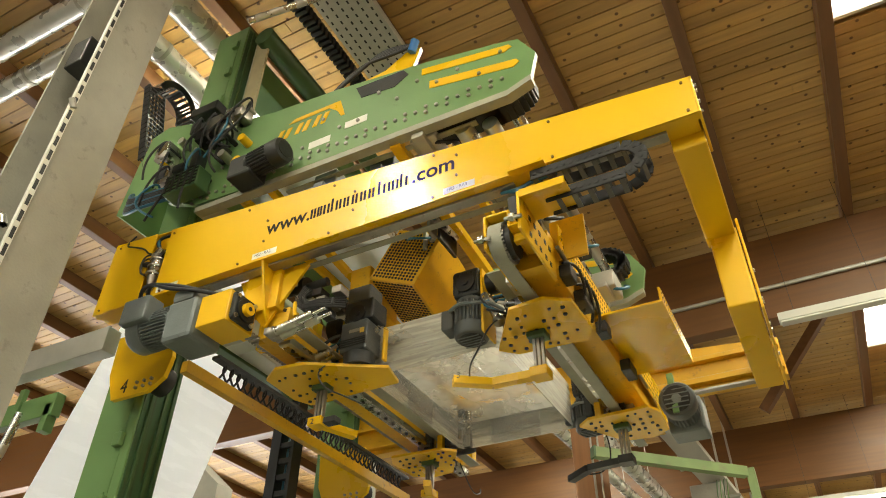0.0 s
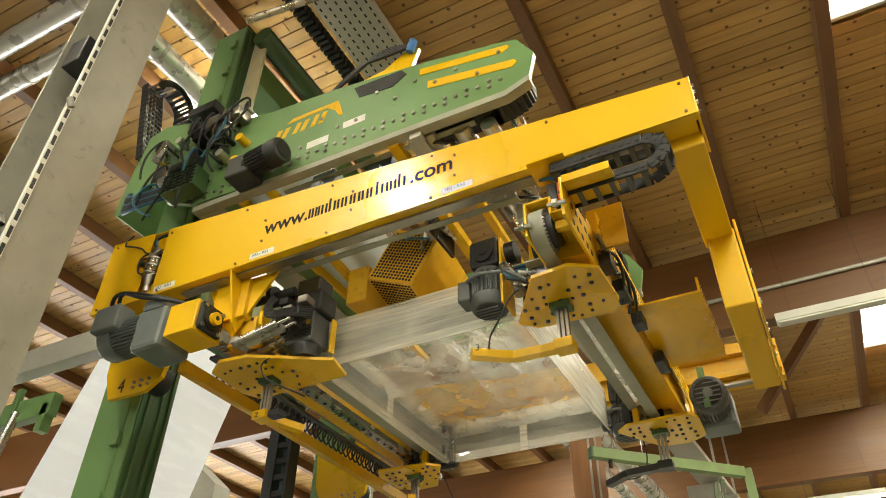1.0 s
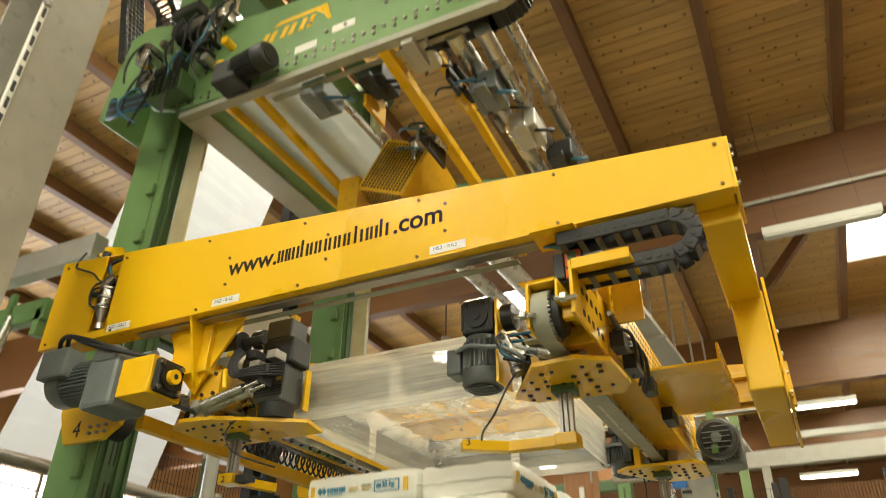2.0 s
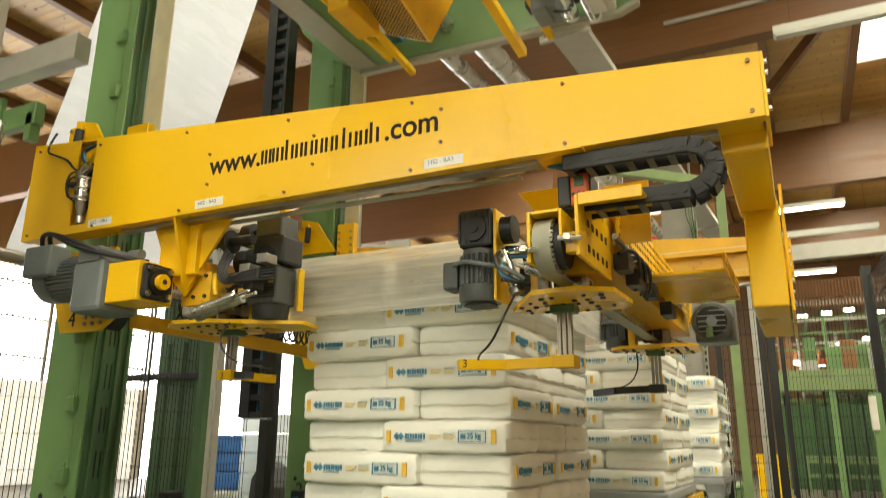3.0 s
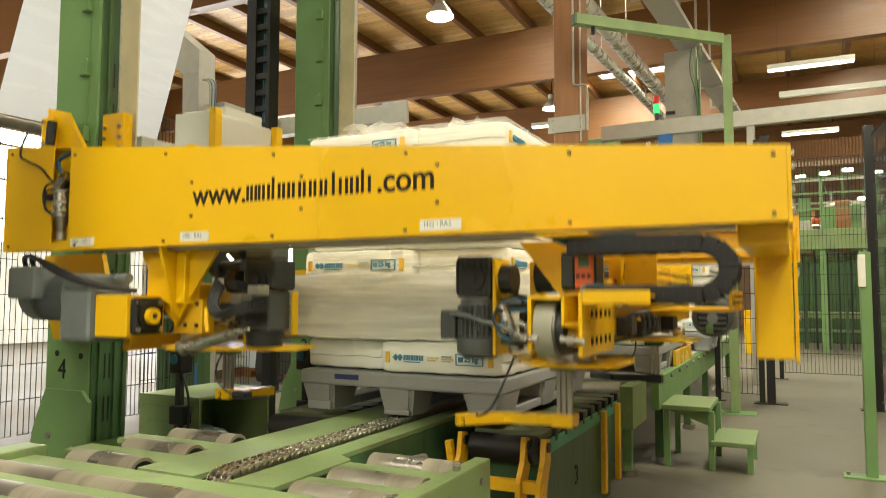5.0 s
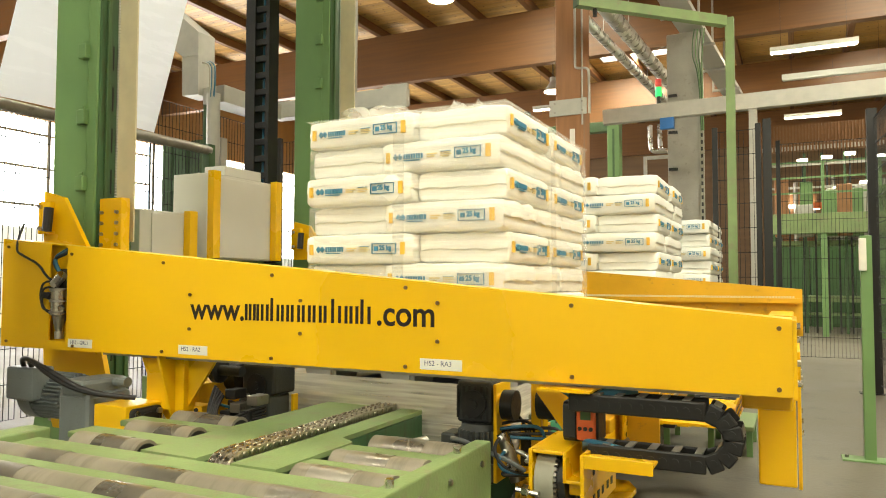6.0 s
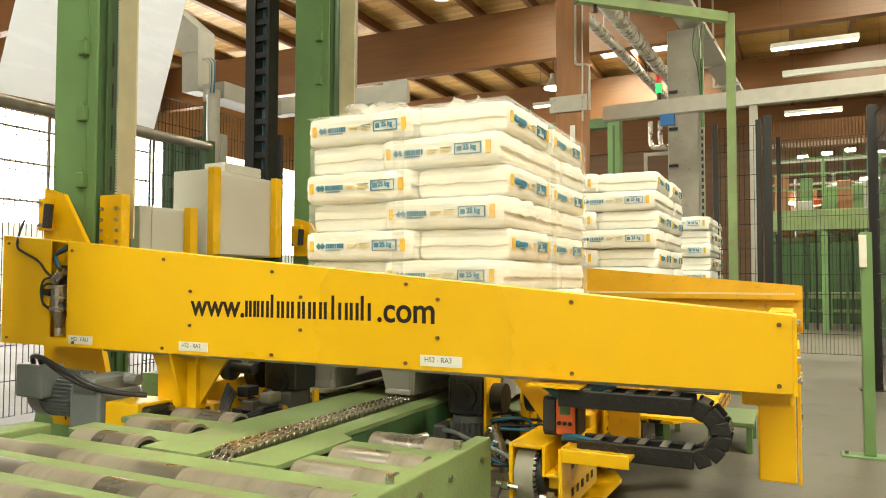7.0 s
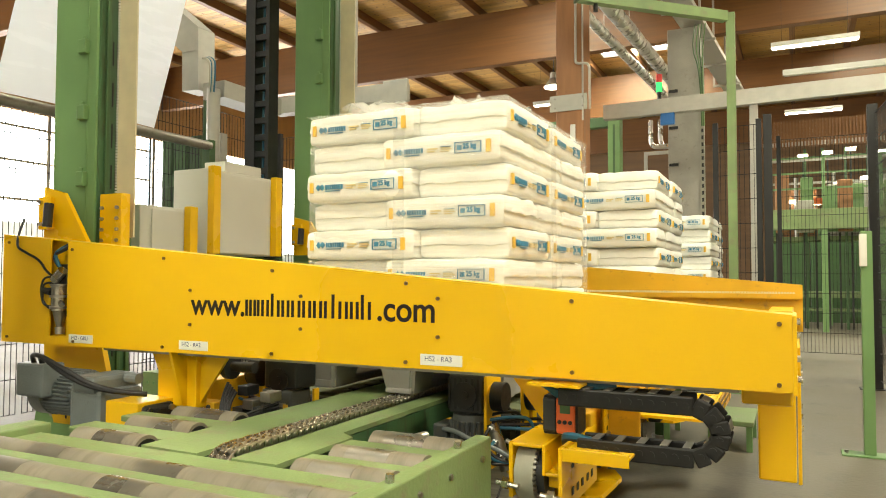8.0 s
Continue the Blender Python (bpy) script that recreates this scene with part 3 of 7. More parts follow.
def right_carriage():
    c, cx, s = side_carriage(True)
    # belt drum at the near end, in a yellow hat-shaped bracket
    part("belt_drum", cyl(nb(), (cx - 0.060, 2.43, 0.525), (cx + 0.006, 2.43, 0.525), 0.103, 36), BELT, c, "drum with grey toothed belt", True)
    part("drum_hub", cyl(nb(), (cx + 0.0062, 2.43, 0.525), (cx + 0.04, 2.43, 0.525), 0.085, 30), DARK_MOTOR, c, "", True)
    part("belt_run", box(nb(), cx - 0.060, cx + 0.006, 2.44, 4.8, 0.425, 0.432), BELT, c, "grey toothed belt")
    bm = nb()
    for k in range(36):
        a = 2 * math.pi * k / 36
        box(bm, cx + 0.0065, cx + 0.016, -0.005, 0.005, 0.092, 0.103, 0, Matrix.Translation((0, 2.43, 0.525)) @ Matrix.Rotation(a, 4, "X"))
    tagged(part("belt_teeth", bm, STEEL_DULL, c), kind="stuff")
    part("bracket_cheek", box(nb(), cx - 0.080, cx - 0.066, 2.33, 2.66, 0.45, 0.637, 0.003), YELLOW, c)
    part("bracket_roof", box(nb(), cx - 0.0655, cx + 0.038, 2.33, 2.66, 0.625, 0.637, 0.003), YELLOW, c)
    part("bracket_cheek", box(nb(), cx + 0.0385, cx + 0.050, 2.33, 2.66, 0.535, 0.637, 0.003), YELLOW, c)
    part("bracket_step", box(nb(), cx + 0.0505, cx + 0.118, 2.33, 2.66, 0.535, 0.547, 0.003), YELLOW, c)
    part("side_plate", box(nb(), cx + 0.1185, cx + 0.132, 2.25, 2.70, 0.44, 0.652, 0.003), YELLOW, c)
    for y in (2.36, 2.42, 2.48, 2.55, 2.61):
        for z in (0.475, 0.565):
            part("square_hole", box(nb(), cx + 0.1322, cx + 0.1345, y, y + 0.024, z, z + 0.026), BLACK, c)
    part("beam_head", box(nb(), cx - 0.02, cx + 0.117, 2.56, 2.619, 0.45, 0.53, 0.004), YELLOW_WORN, c)
    part("tension_block", box(nb(), cx + 0.045, cx + 0.117, 2.38, 2.42, 0.485, 0.53, 0.006), YELLOW, c)
    for x, y, z in ((cx - 0.085, 2.32, 0.50), (cx + 0.10, 2.235, 0.50)):
        part("tension_bolt", cyl(nb(), (x - 0.035, y, z), (x + 0.045, y, z - 0.008), 0.010, 8), STEEL, c)
        part("lock_nut", cyl(nb(), (x - 0.012, y, z), (x + 0.010, y, z - 0.002), 0.020, 6), STEEL, c)
    # dark valve blocks and a rod along the beam
    for y, z, w in ((2.74, 0.49, 0.10), (2.95, 0.47, 0.14), (3.30, 0.48, 0.10), (3.75, 0.47, 0.16)):
        part("valve_block", box(nb(), cx + 0.131, cx + 0.19, y, y + w, z, z + 0.07, 0.006), DARK_MOTOR, c, "dark valve block")
    part("guide_rod", cyl(nb(), (cx + 0.16, 2.66, 0.605), (cx + 0.16, 4.3, 0.605), 0.012, 12), STEEL_DULL, c, "", True)
    for k in range(3):
        tube("hose", [(cx + 0.16, 2.72 + 0.1 * k, 0.55), (cx + 0.21, 2.80 + 0.1 * k, 0.60), (cx + 0.20, 2.95 + 0.12 * k, 0.50), (cx + 0.15, 3.05 + 0.12 * k, 0.47)], 0.008, RUBBER, c)
    # support of the cable chain
    part("chain_tray", box(nb(), cx + 0.1325, cx + 0.345, 2.256, 2.46, 0.632, 0.642, 0.003), YELLOW, c)
    part("tray_lip", box(nb(), cx + 0.1325, cx + 0.345, 2.247, 2.2555, 0.612, 0.655, 0.003), YELLOW, c)
    # dark control box with an orange face
    part("control_box", box(nb(), cx + 0.012, cx + 0.135, 2.425, 2.54, 0.655, 0.79, 0.008), BLACK, c)
    part("control_lid", box(nb(), cx + 0.016, cx + 0.062, 2.408, 2.4245, 0.668, 0.782, 0.006), DARK_MOTOR, c)
    face = part("control_face", box(nb(), cx + 0.064, cx + 0.130, 2.404, 2.4245, 0.664, 0.786, 0.008), ORANGE, c, "orange control face")
    part("display", box(nb(), cx + 0.080, cx + 0.115, 2.401, 2.4038, 0.735, 0.775), GREEN_DARK, face)
    for k in range(3):
        part("button", cyl(nb(), (cx + 0.078 + 0.019 * k, 2.404, 0.705), (cx + 0.078 + 0.019 * k, 2.398, 0.705), 0.007, 10), BLACK, face)
    part("control_hanger", box(nb(), cx + 0.04, cx + 0.11, 2.46, 2.50, 0.791, 0.838, 0.004), YELLOW, c)
    bm = prism(nb(), [(cx - 0.24, 0.85), (cx - 0.02, 0.85), (cx - 0.02, 0.62), (cx - 0.06, 0.62)], "y", 2.70, 2.715)
    part("gusset", bm, YELLOW, c)
    bm = box(nb(), cx + 0.10, cx + 0.28, 2.76, 2.775, 0.6, 0.85)
    part("back_gusset", bm, YELLOW_WORN, c)
    # perforated tray beside the beam
    bm = box(nb(), cx + 0.155, cx + 0.162, 2.7, 4.7, 0.60, 0.78)
    part("perforated_tray", bm, YELLOW, c, "yellow perforated cable tray")
    bm = nb()
    for i in range(52):
        for j in range(4):
            y = 2.74 + 0.037 * i + (0.018 if j % 2 else 0)
            cyl(bm, (cx + 0.163, y, 0.63 + 0.04 * j), (cx + 0.1545, y, 0.63 + 0.04 * j), 0.010, 6)
    tagged(part("tray_holes", bm, BLACK, c), kind="stuff")
    # wide yellow cover plate and shelf
    bm = nb()
    prism(bm, [(cx + 0.14, 3.3), (cx + 0.5, 3.3), (cx + 0.5, 4.05), (cx + 0.14, 4.05)], "z", 0.575, 0.587)
    box(bm, cx + 0.488, cx + 0.5, 3.3, 4.05, 0.587, 0.665)
    part("shelf_plate", bm, YELLOW, c)
    bm = nb()
    for i in range(18):
        for j in range(2):
            cyl(bm, (cx + 0.487, 3.33 + 0.04 * i, 0.61 + 0.03 * j), (cx + 0.501, 3.33 + 0.04 * i, 0.61 + 0.03 * j), 0.009, 6)
    tagged(part("shelf_holes", bm, BLACK, c), kind="stuff")
    # drive motor at the far end
    bm = nb()
    motor(bm, (cx + 0.30, 4.70, 0.56), (0.05, -1, -0.12), 0.112, 0.34)
    part("drive_motor", bm, DIRTY_MOTOR, c, "grey geared motor", True)
    end = Vector((cx + 0.30, 4.70, 0.56)) + Vector((0.05, -1, -0.12)).normalized() * 0.34
    part("fan_grille", cyl(nb(), end, end + Vector((0.05, -1, -0.12)).normalized() * 0.006, 0.085, 24), BLACK, c)
    part("fan_hub", cyl(nb(), end, end + Vector((0.05, -1, -0.12)).normalized() * 0.012, 0.03, 16), GREY_MOTOR, c)
    for k in range(5):
        z = -0.06 + 0.03 * k
        part("grille_bar", box(nb(), end.x - 0.075, end.x + 0.075, end.y - 0.014, end.y - 0.008, end.z + z - 0.003, end.z + z + 0.003), GREY_MOTOR, c)
    part("drive_gear", box(nb(), cx + 0.18, cx + 0.42, 4.70, 4.92, 0.44, 0.68, 0.02), GREY_MOTOR, c)
    bm = nb()
    box(bm, cx + 0.28, cx + 0.32, 4.36, 4.40, 0.43, 0.70, 0.004)
    part("motor_strap", bm, GREEN, c)
    # cable loop
    for k in range(5):
        tube("hose", [(cx - 0.02 + 0.012 * k, 2.43, 0.84), (cx + 0.06, 2.40, 0.80 - 0.008 * k), (cx + 0.16, 2.40, 0.825 + 0.006 * k), (cx + 0.27, 2.42, 0.84)], 0.008, BLUE_HOSE, c)
    for k in range(3):
        tube("hose", [(cx + 0.09, 2.6, 0.56), (cx + 0.075, 2.42, 0.63 + 0.01 * k), (cx + 0.13, 2.36, 0.668 + 0.006 * k), (cx + 0.24, 2.37, 0.655)], 0.010, BLUE_HOSE if k else RUBBER, c)
    return c


def left_carriage():
    c, cx, s = side_carriage(False)
    # bearing block whose flange and yellow cap face the load
    part("bearing_housing", box(nb(), cx - 0.247, cx - 0.041, 2.26, 2.47, 0.45, 0.64, 0.005), YELLOW, c)
    part("bearing_flange", box(nb(), cx - 0.0405, cx - 0.018, 2.275, 2.445, 0.462, 0.628, 0.018), DARK_MOTOR, c, "dark bearing flange")
    part("bearing_ring", cyl(nb(), (cx - 0.018, 2.36, 0.545), (cx - 0.004, 2.36, 0.545), 0.062, 24), BLACK, c, "", True)
    part("bearing_cap", cyl(nb(), (cx - 0.004, 2.36, 0.545), (cx + 0.022, 2.36, 0.545), 0.036, 20), YELLOW, c, "yellow bearing cap", True)
    part("cap_centre", cyl(nb(), (cx + 0.022, 2.36, 0.545), (cx + 0.025, 2.36, 0.545), 0.013, 12), DARK_MOTOR, c)
    for y in (2.297, 2.423):
        for z in (0.485, 0.605):
            part("bolt", cyl(nb(), (cx - 0.018, y, z), (cx - 0.004, y, z), 0.014, 6), STEEL, c)
    # gearbox and motor, shaft along x
    bm = nb()
    box(bm, cx - 0.5, cx - 0.28, 2.26, 2.50, 0.42, 0.68, 0.025)
    box(bm, cx - 0.47, cx - 0.31, 2.25, 2.5, 0.66, 0.74, 0.02)
    cyl(bm, (cx - 0.3, 2.42, 0.72), (cx - 0.22, 2.42, 0.72), 0.025, 12)
    part("gearbox", bm, GREY_MOTOR, c, "grey gearbox")
    bm = nb()
    motor(bm, (cx - 0.5, 2.4, 0.63), (-1, 0, 0), 0.115, 0.36, 12)
    part("motor", bm, GREY_MOTOR, c, "ribbed grey electric motor", True)
    bm = box(nb(), cx - 0.86, cx - 0.66, 2.24, 2.36, 0.62, 0.78, 0.012)
    part("terminal_box", bm, GREY_MOTOR, c)
    for k in range(2):
        tube("cable", [(cx - 0.78 + 0.06 * k, 2.28, 0.78), (cx - 0.74 + 0.06 * k, 2.22, 0.85), (cx - 0.5, 2.22, 0.78 - 0.03 * k), (cx - 0.25, 2.24, 0.68), (cx - 0.12, 2.38, 0.66)], 0.012, RUBBER, c)
    for k in range(2):
        o = 0.05 * k
        part("air_cylinder", cyl(nb(), (cx + 0.15, 2.42 + o, 0.40), (cx + 0.37, 2.45 + o, 0.468), 0.024, 16), STEEL, c, "bright aluminium air cylinder", True)
        part("cylinder_cap", cyl(nb(), (cx + 0.135, 2.418 + o, 0.395), (cx + 0.165, 2.422 + o, 0.405), 0.030, 16), STEEL_DULL, c, "", True)
        part("cylinder_rod", cyl(nb(), (cx + 0.37, 2.45 + o, 0.468), (cx + 0.44, 2.46 + o, 0.49), 0.009, 10), STEEL, c, "", True)
    part("cylinder_clevis", box(nb(), cx + 0.105, cx + 0.137, 2.40, 2.49, 0.388, 0.43, 0.006), STEEL_DULL, c)
    for k, (dx, z) in enumerate(((0.24, 0.56), (0.30, 0.60), (0.27, 0.66), (0.36, 0.57), (0.40, 0.64), (0.33, 0.52))):
        part("valve", box(nb(), cx + dx, cx + dx + 0.06, 2.54, 2.62, z, z + 0.045, 0.004), (DARK_MOTOR, STEEL_DULL, BLACK)[k % 3], c)
    for k in range(5):
        tube("hose", [(cx + 0.235 + 0.012 * k, 2.52, 0.72 - 0.01 * k), (cx + 0.225 + 0.012 * k, 2.47, 0.62), (cx + 0.27 + 0.012 * k, 2.46, 0.53 + 0.006 * k), (cx + 0.36, 2.50, 0.555 + 0.01 * k), (cx + 0.46, 2.60, 0.57 + 0.015 * k)], 0.007, RUBBER if k % 2 else BLACK, c)
    tube("marked_hose", [(cx + 0.235, 2.46, 0.58), (cx + 0.25, 2.44, 0.53), (cx + 0.265, 2.44, 0.48)], 0.011, YELLOW, c)
    # gusset arms below the front beam
    bm = nb()
    prism(bm, [(cx - 0.22, 0.861), (cx + 0.28, 0.861), (cx + 0.10, 0.62), (cx + 0.02, 0.50), (cx - 0.10, 0.62)], "y", 2.485, 2.50)
    part("gusset", bm, YELLOW, c)
    bm = prism(nb(), [(2.36, 0.861), (2.484, 0.861), (2.484, 0.52), (2.45, 0.56)], "x", cx + 0.03, cx + 0.045)
    part("gusset_rib", bm, YELLOW, c)
    bm = box(nb(), cx - 0.03, cx + 0.15, 2.52, 2.6, 0.46, 0.62, 0.004)
    part("end_bracket", bm, YELLOW_WORN, c)
    for dx in (0.05, 0.12):
        for z in (0.5, 0.6):
            bm = nb()
            cyl(bm, (cx + dx, 2.522, z), (cx + dx, 2.51, z), 0.010, 6)
            part("bolt", bm, DARK_MOTOR, c)
    bm = nb()
    cyl(bm, (cx + 0.02, 2.6, 0.78), (cx + 0.32, 2.6, 0.78), 0.025, 14)
    cyl(bm, (cx + 0.16, 2.6, 0.78), (cx + 0.19, 2.6, 0.78), 0.06, 18)
    part("drive_shaft", bm, DARK_MOTOR, c, "", True)
    bm = nb()
    for i in range(90):
        box(bm, cx - 0.19, cx - 0.11, 2.55 + 0.025 * i, 2.562 + 0.025 * i, 0.528, 0.54)
    tagged(part("belt_teeth", bm, STEEL_DULL, c), kind="stuff")
    return c


def gripper(cx, cy, sx, sy, number):
    """One corner gripper: foot plate, film crimping motor and the pull-down arm. sx, sy point inwards to the load."""
    g = thing("film_gripper", "yellow gripper unit with crimping motor and pull-down arm", "film gripper", group="film grippers")
    x, y = cx, cy

    def P(u, v):
        return (x + sx * u, y + sy * v)
    bm = nb()
    prism(bm, [P(-0.30, -0.18), P(-0.18, -0.26), P(0.0, -0.24), P(0.40 if number == 2 else 0.20, 0.0 if number == 2 else 0.10), P(0.36 if number == 2 else 0.12, 0.18), P(-0.26, 0.2), P(-0.31, 0.1)], "z", 0.378, 0.396)
    part("foot_plate", bm, YELLOW, g, "drilled yellow foot plate")
    rng = random.Random(number)
    bm = nb()
    for i in range(7):
        for j in range(5):
            u, v = -0.24 + 0.06 * i + rng.uniform(-0.012, 0.012), -0.16 + 0.075 * j + rng.uniform(-0.012, 0.012)
            if u - 0.4 * v < 0.14 and rng.random() < 0.8:
                px, py = P(u, v)
                cyl(bm, (px, py, 0.3775), (px, py, 0.370), rng.choice((0.008, 0.011)), 8)
    tagged(part("plate_bolts", bm, DARK_MOTOR, g), kind="stuff")
    # motor block
    mx, my = P({3: 0.29, 2: 0.24}.get(number, 0.17), -0.04)
    bm = nb()
    if number in (3, 1):
        motor(bm, (mx, my, 0.63), (0, 0, -1), 0.092, 0.235, 8)
        part("gripper_motor", bm, DIRTY_MOTOR, g, "grey crimping motor", True)
        part("fan_grille", cyl(nb(), (mx, my, 0.395), (mx, my, 0.389), 0.07, 22), BLACK, g)
        for k in range(5):
            part("grille_bar", box(nb(), mx - 0.06, mx + 0.06, my - 0.052 + 0.025 * k, my - 0.046 + 0.025 * k, 0.385, 0.3885), GREY_MOTOR, g)
        part("gear_head", box(nb(), mx - 0.075, mx + 0.075, my - 0.07, my + 0.09, 0.632, 0.80, 0.012), DARK_MOTOR, g)
        bm = nb()
        for k in range(6):
            box(bm, mx - 0.074 + 0.026 * k, mx - 0.064 + 0.026 * k, my - 0.074, my - 0.0705, 0.65, 0.78)
        tagged(part("cooling_rib", bm, BLACK, g), kind="stuff")
        part("terminal_box", box(nb(), mx - 0.155, mx - 0.085, my - 0.06, my + 0.05, 0.46, 0.58, 0.01), DIRTY_MOTOR, g)
        tube("cable", [(mx - 0.10, my - 0.065, 0.56), (mx - 0.04, my - 0.10, 0.57), (mx + 0.05, my - 0.12, 0.54), (mx + 0.16, my - 0.12, 0.52), (mx + 0.22, my - 0.08, 0.47)], 0.010, GREY_MOTOR, g)
        if number == 3:
            part("motor_plate", box(nb(), mx + 0.080, mx + 0.094, my - 0.06, my + 0.10, 0.40, 0.79, 0.003), YELLOW, g)
            part("wheel_flange", cyl(nb(), (mx + 0.0945, my - 0.01, 0.705), (mx + 0.108, my - 0.01, 0.705), 0.048, 24), YELLOW, g, "", True)
            part("press_wheel", cyl(nb(), (mx + 0.1085, my - 0.01, 0.705), (mx + 0.160, my - 0.01, 0.705), 0.060, 28), BLACK, g, "black rubber press wheel", True)
            part("air_cylinder", cyl(nb(), (mx + 0.115, my - 0.05, 0.60), (mx + 0.175, my - 0.05, 0.44), 0.026, 16), STEEL, g, "bright aluminium air cylinder", True)
            part("cylinder_cap", cyl(nb(), (mx + 0.172, my - 0.05, 0.448), (mx + 0.182, my - 0.05, 0.42), 0.031, 16), STEEL_DULL, g, "", True)
            for k in range(3):
                part("fitting", cyl(nb(), (mx + 0.125 + 0.02 * k, my - 0.075, 0.58 - 0.05 * k), (mx + 0.125 + 0.02 * k, my - 0.10, 0.59 - 0.05 * k), 0.010, 10), STEEL, g)
                tube("hose", [(mx + 0.125 + 0.02 * k, my - 0.10, 0.59 - 0.05 * k), (mx + 0.10 + 0.02 * k, my - 0.14, 0.56 - 0.05 * k), (mx + 0.17, my - 0.13, 0.46), (mx + 0.24, my - 0.06, 0.45)], 0.007, BLUE_HOSE if k == 1 else RUBBER, g)
    elif number == 4:
        bm.free()
        part("clamp_frame", box(nb(), mx - 0.10, mx + 0.10, my - 0.03, my + 0.05, 0.42, 0.76, 0.03), DARK_MOTOR, g)
        part("clamp_plate", box(nb(), mx - 0.08, mx + 0.08, my - 0.036, my - 0.031, 0.45, 0.73, 0.002), STEEL, g, "stainless clamp plate")
        part("clamp_latch", box(nb(), mx - 0.03, mx + 0.03, my - 0.05, my - 0.037, 0.66, 0.71, 0.003), STEEL_DULL, g)
    else:
        part("gripper_motor", box(bm, mx - 0.10, mx + 0.075, my - 0.08, my + 0.08, 0.47, 0.665, 0.012), DIRTY_MOTOR, g, "grey crimping motor")
        part("motor_foot", cyl(nb(), (mx - 0.012, my, 0.40), (mx - 0.012, my, 0.4695), 0.085, 24, 0.092), DARK_MOTOR, g, "", True)
        part("gear_head", box(nb(), mx - 0.095, mx + 0.10, my - 0.07, my + 0.09, 0.667, 0.81, 0.014), DARK_MOTOR, g)
        part("upper_drive", box(nb(), mx - 0.10, mx + 0.06, my - 0.05, my + 0.09, 0.812, 0.925, 0.012), DIRTY_MOTOR, g)
        part("drive_shaft", cyl(nb(), (mx - 0.10, my + 0.02, 0.865), (mx - 0.34, my + 0.02, 0.865), 0.020, 14), DARK_MOTOR, g, "", True)
        part("shaft_collar", cyl(nb(), (mx - 0.16, my + 0.02, 0.865), (mx - 0.22, my + 0.02, 0.865), 0.052, 20), DARK_MOTOR, g, "", True)
        part("backing_plate", box(nb(), mx + 0.102, mx + 0.116, my + 0.05, my + 0.09, 0.45, 0.66, 0.003), YELLOW, g)
        for k in range(4):
            part("motor_rib", box(nb(), mx - 0.10, mx + 0.075, my - 0.084, my - 0.0805, 0.50 + 0.014 * k, 0.506 + 0.014 * k), DARK_MOTOR, g)
        part("label_strip", box(nb(), mx - 0.04, mx + 0.05, my - 0.083, my - 0.0805, 0.585, 0.605), STEEL_DULL, g)
        part("label_strip", box(nb(), mx + 0.035, mx + 0.062, my - 0.086, my - 0.0835, 0.57, 0.60), INK_YELLOW, g)
        tube("cable", [(mx - 0.10, my - 0.06, 0.60), (mx - 0.16, my - 0.09, 0.585), (mx - 0.24, my - 0.08, 0.52), (mx - 0.28, my - 0.02, 0.46)], 0.011, RUBBER, g)
    bm = nb()
    box(bm, mx - 0.03, mx + 0.03, my - 0.077, my - 0.071, 0.5, 0.56)
    part("rating_plate", bm, STEEL_DULL, g)
    bm = nb()
    cyl(bm, (mx, my - 0.072, 0.71), (mx, my - 0.082, 0.71), 0.055, 20)
    cyl(bm, (mx, my - 0.08, 0.71), (mx, my - 0.09, 0.71), 0.02, 12)
    part("motor_face", bm, BLACK, g)
    # support post and crimping roller
    px, py = P(0.07, 0.06)
    bm = box(nb(), px - 0.02, px + 0.02, py - 0.05, py + 0.05, 0.39, 0.78, 0.004)
    part("post", bm, YELLOW, g)
    bm = nb()
    cyl(bm, (px - 0.02 * sx, py - 0.05 * sy, 0.72), (px - 0.09 * sx, py - 0.05 * sy, 0.72), 0.07, 22)
    part("crimp_wheel", bm, BLACK, g, "", True)
    # air cylinder
    ax, ay = P(-0.17, -0.14)
    bx, by = P(0.06, -0.1)
    bm = nb()
    cyl(bm, (ax, ay, 0.43), (bx, by, 0.52), 0.026, 14)
    cyl(bm, (ax, ay + 0.05, 0.43), (bx, by + 0.05, 0.52), 0.018, 12)
    cyl(bm, (bx, by, 0.52), (bx + 0.05 * sx, by, 0.54), 0.01, 10)
    box(bm, ax - 0.03, ax + 0.03, ay - 0.02, ay + 0.07, 0.40, 0.45, 0.005)
    part("air_cylinder", bm, STEEL, g, "aluminium air cylinder", True)
    # valve cluster
    for k in range(6):
        u, v = -0.12 + 0.05 * k, 0.02 + 0.03 * (k % 3)
        qx, qy = P(u, v)
        bm = box(nb(), qx - 0.025, qx + 0.025, qy - 0.02, qy + 0.02, 0.42 + 0.02 * (k % 2), 0.50 + 0.035 * (k % 3), 0.004)
        part("valve_block", bm, STEEL_DULL if k % 3 == 0 else DARK_MOTOR, g)
        tube("hose", [(qx, qy, 0.5), (qx + 0.02, qy - 0.04, 0.60), (qx + 0.05 * sx, qy - 0.05, 0.58 + 0.02 * k), (mx - 0.03, my - 0.05, 0.58)], 0.007, (BLUE_HOSE, RUBBER, RUBBER)[k % 3], g)
    # guide rods down to the pull-down arm
    rx, ry = P(-0.05, 0.02)
    for d in (-0.022, 0.0, 0.022):
        part("guide_rod", box(nb(), rx + d - 0.007, rx + d + 0.007, ry - 0.012, ry + 0.012, 0.16, 0.378), STEEL_DULL, g)
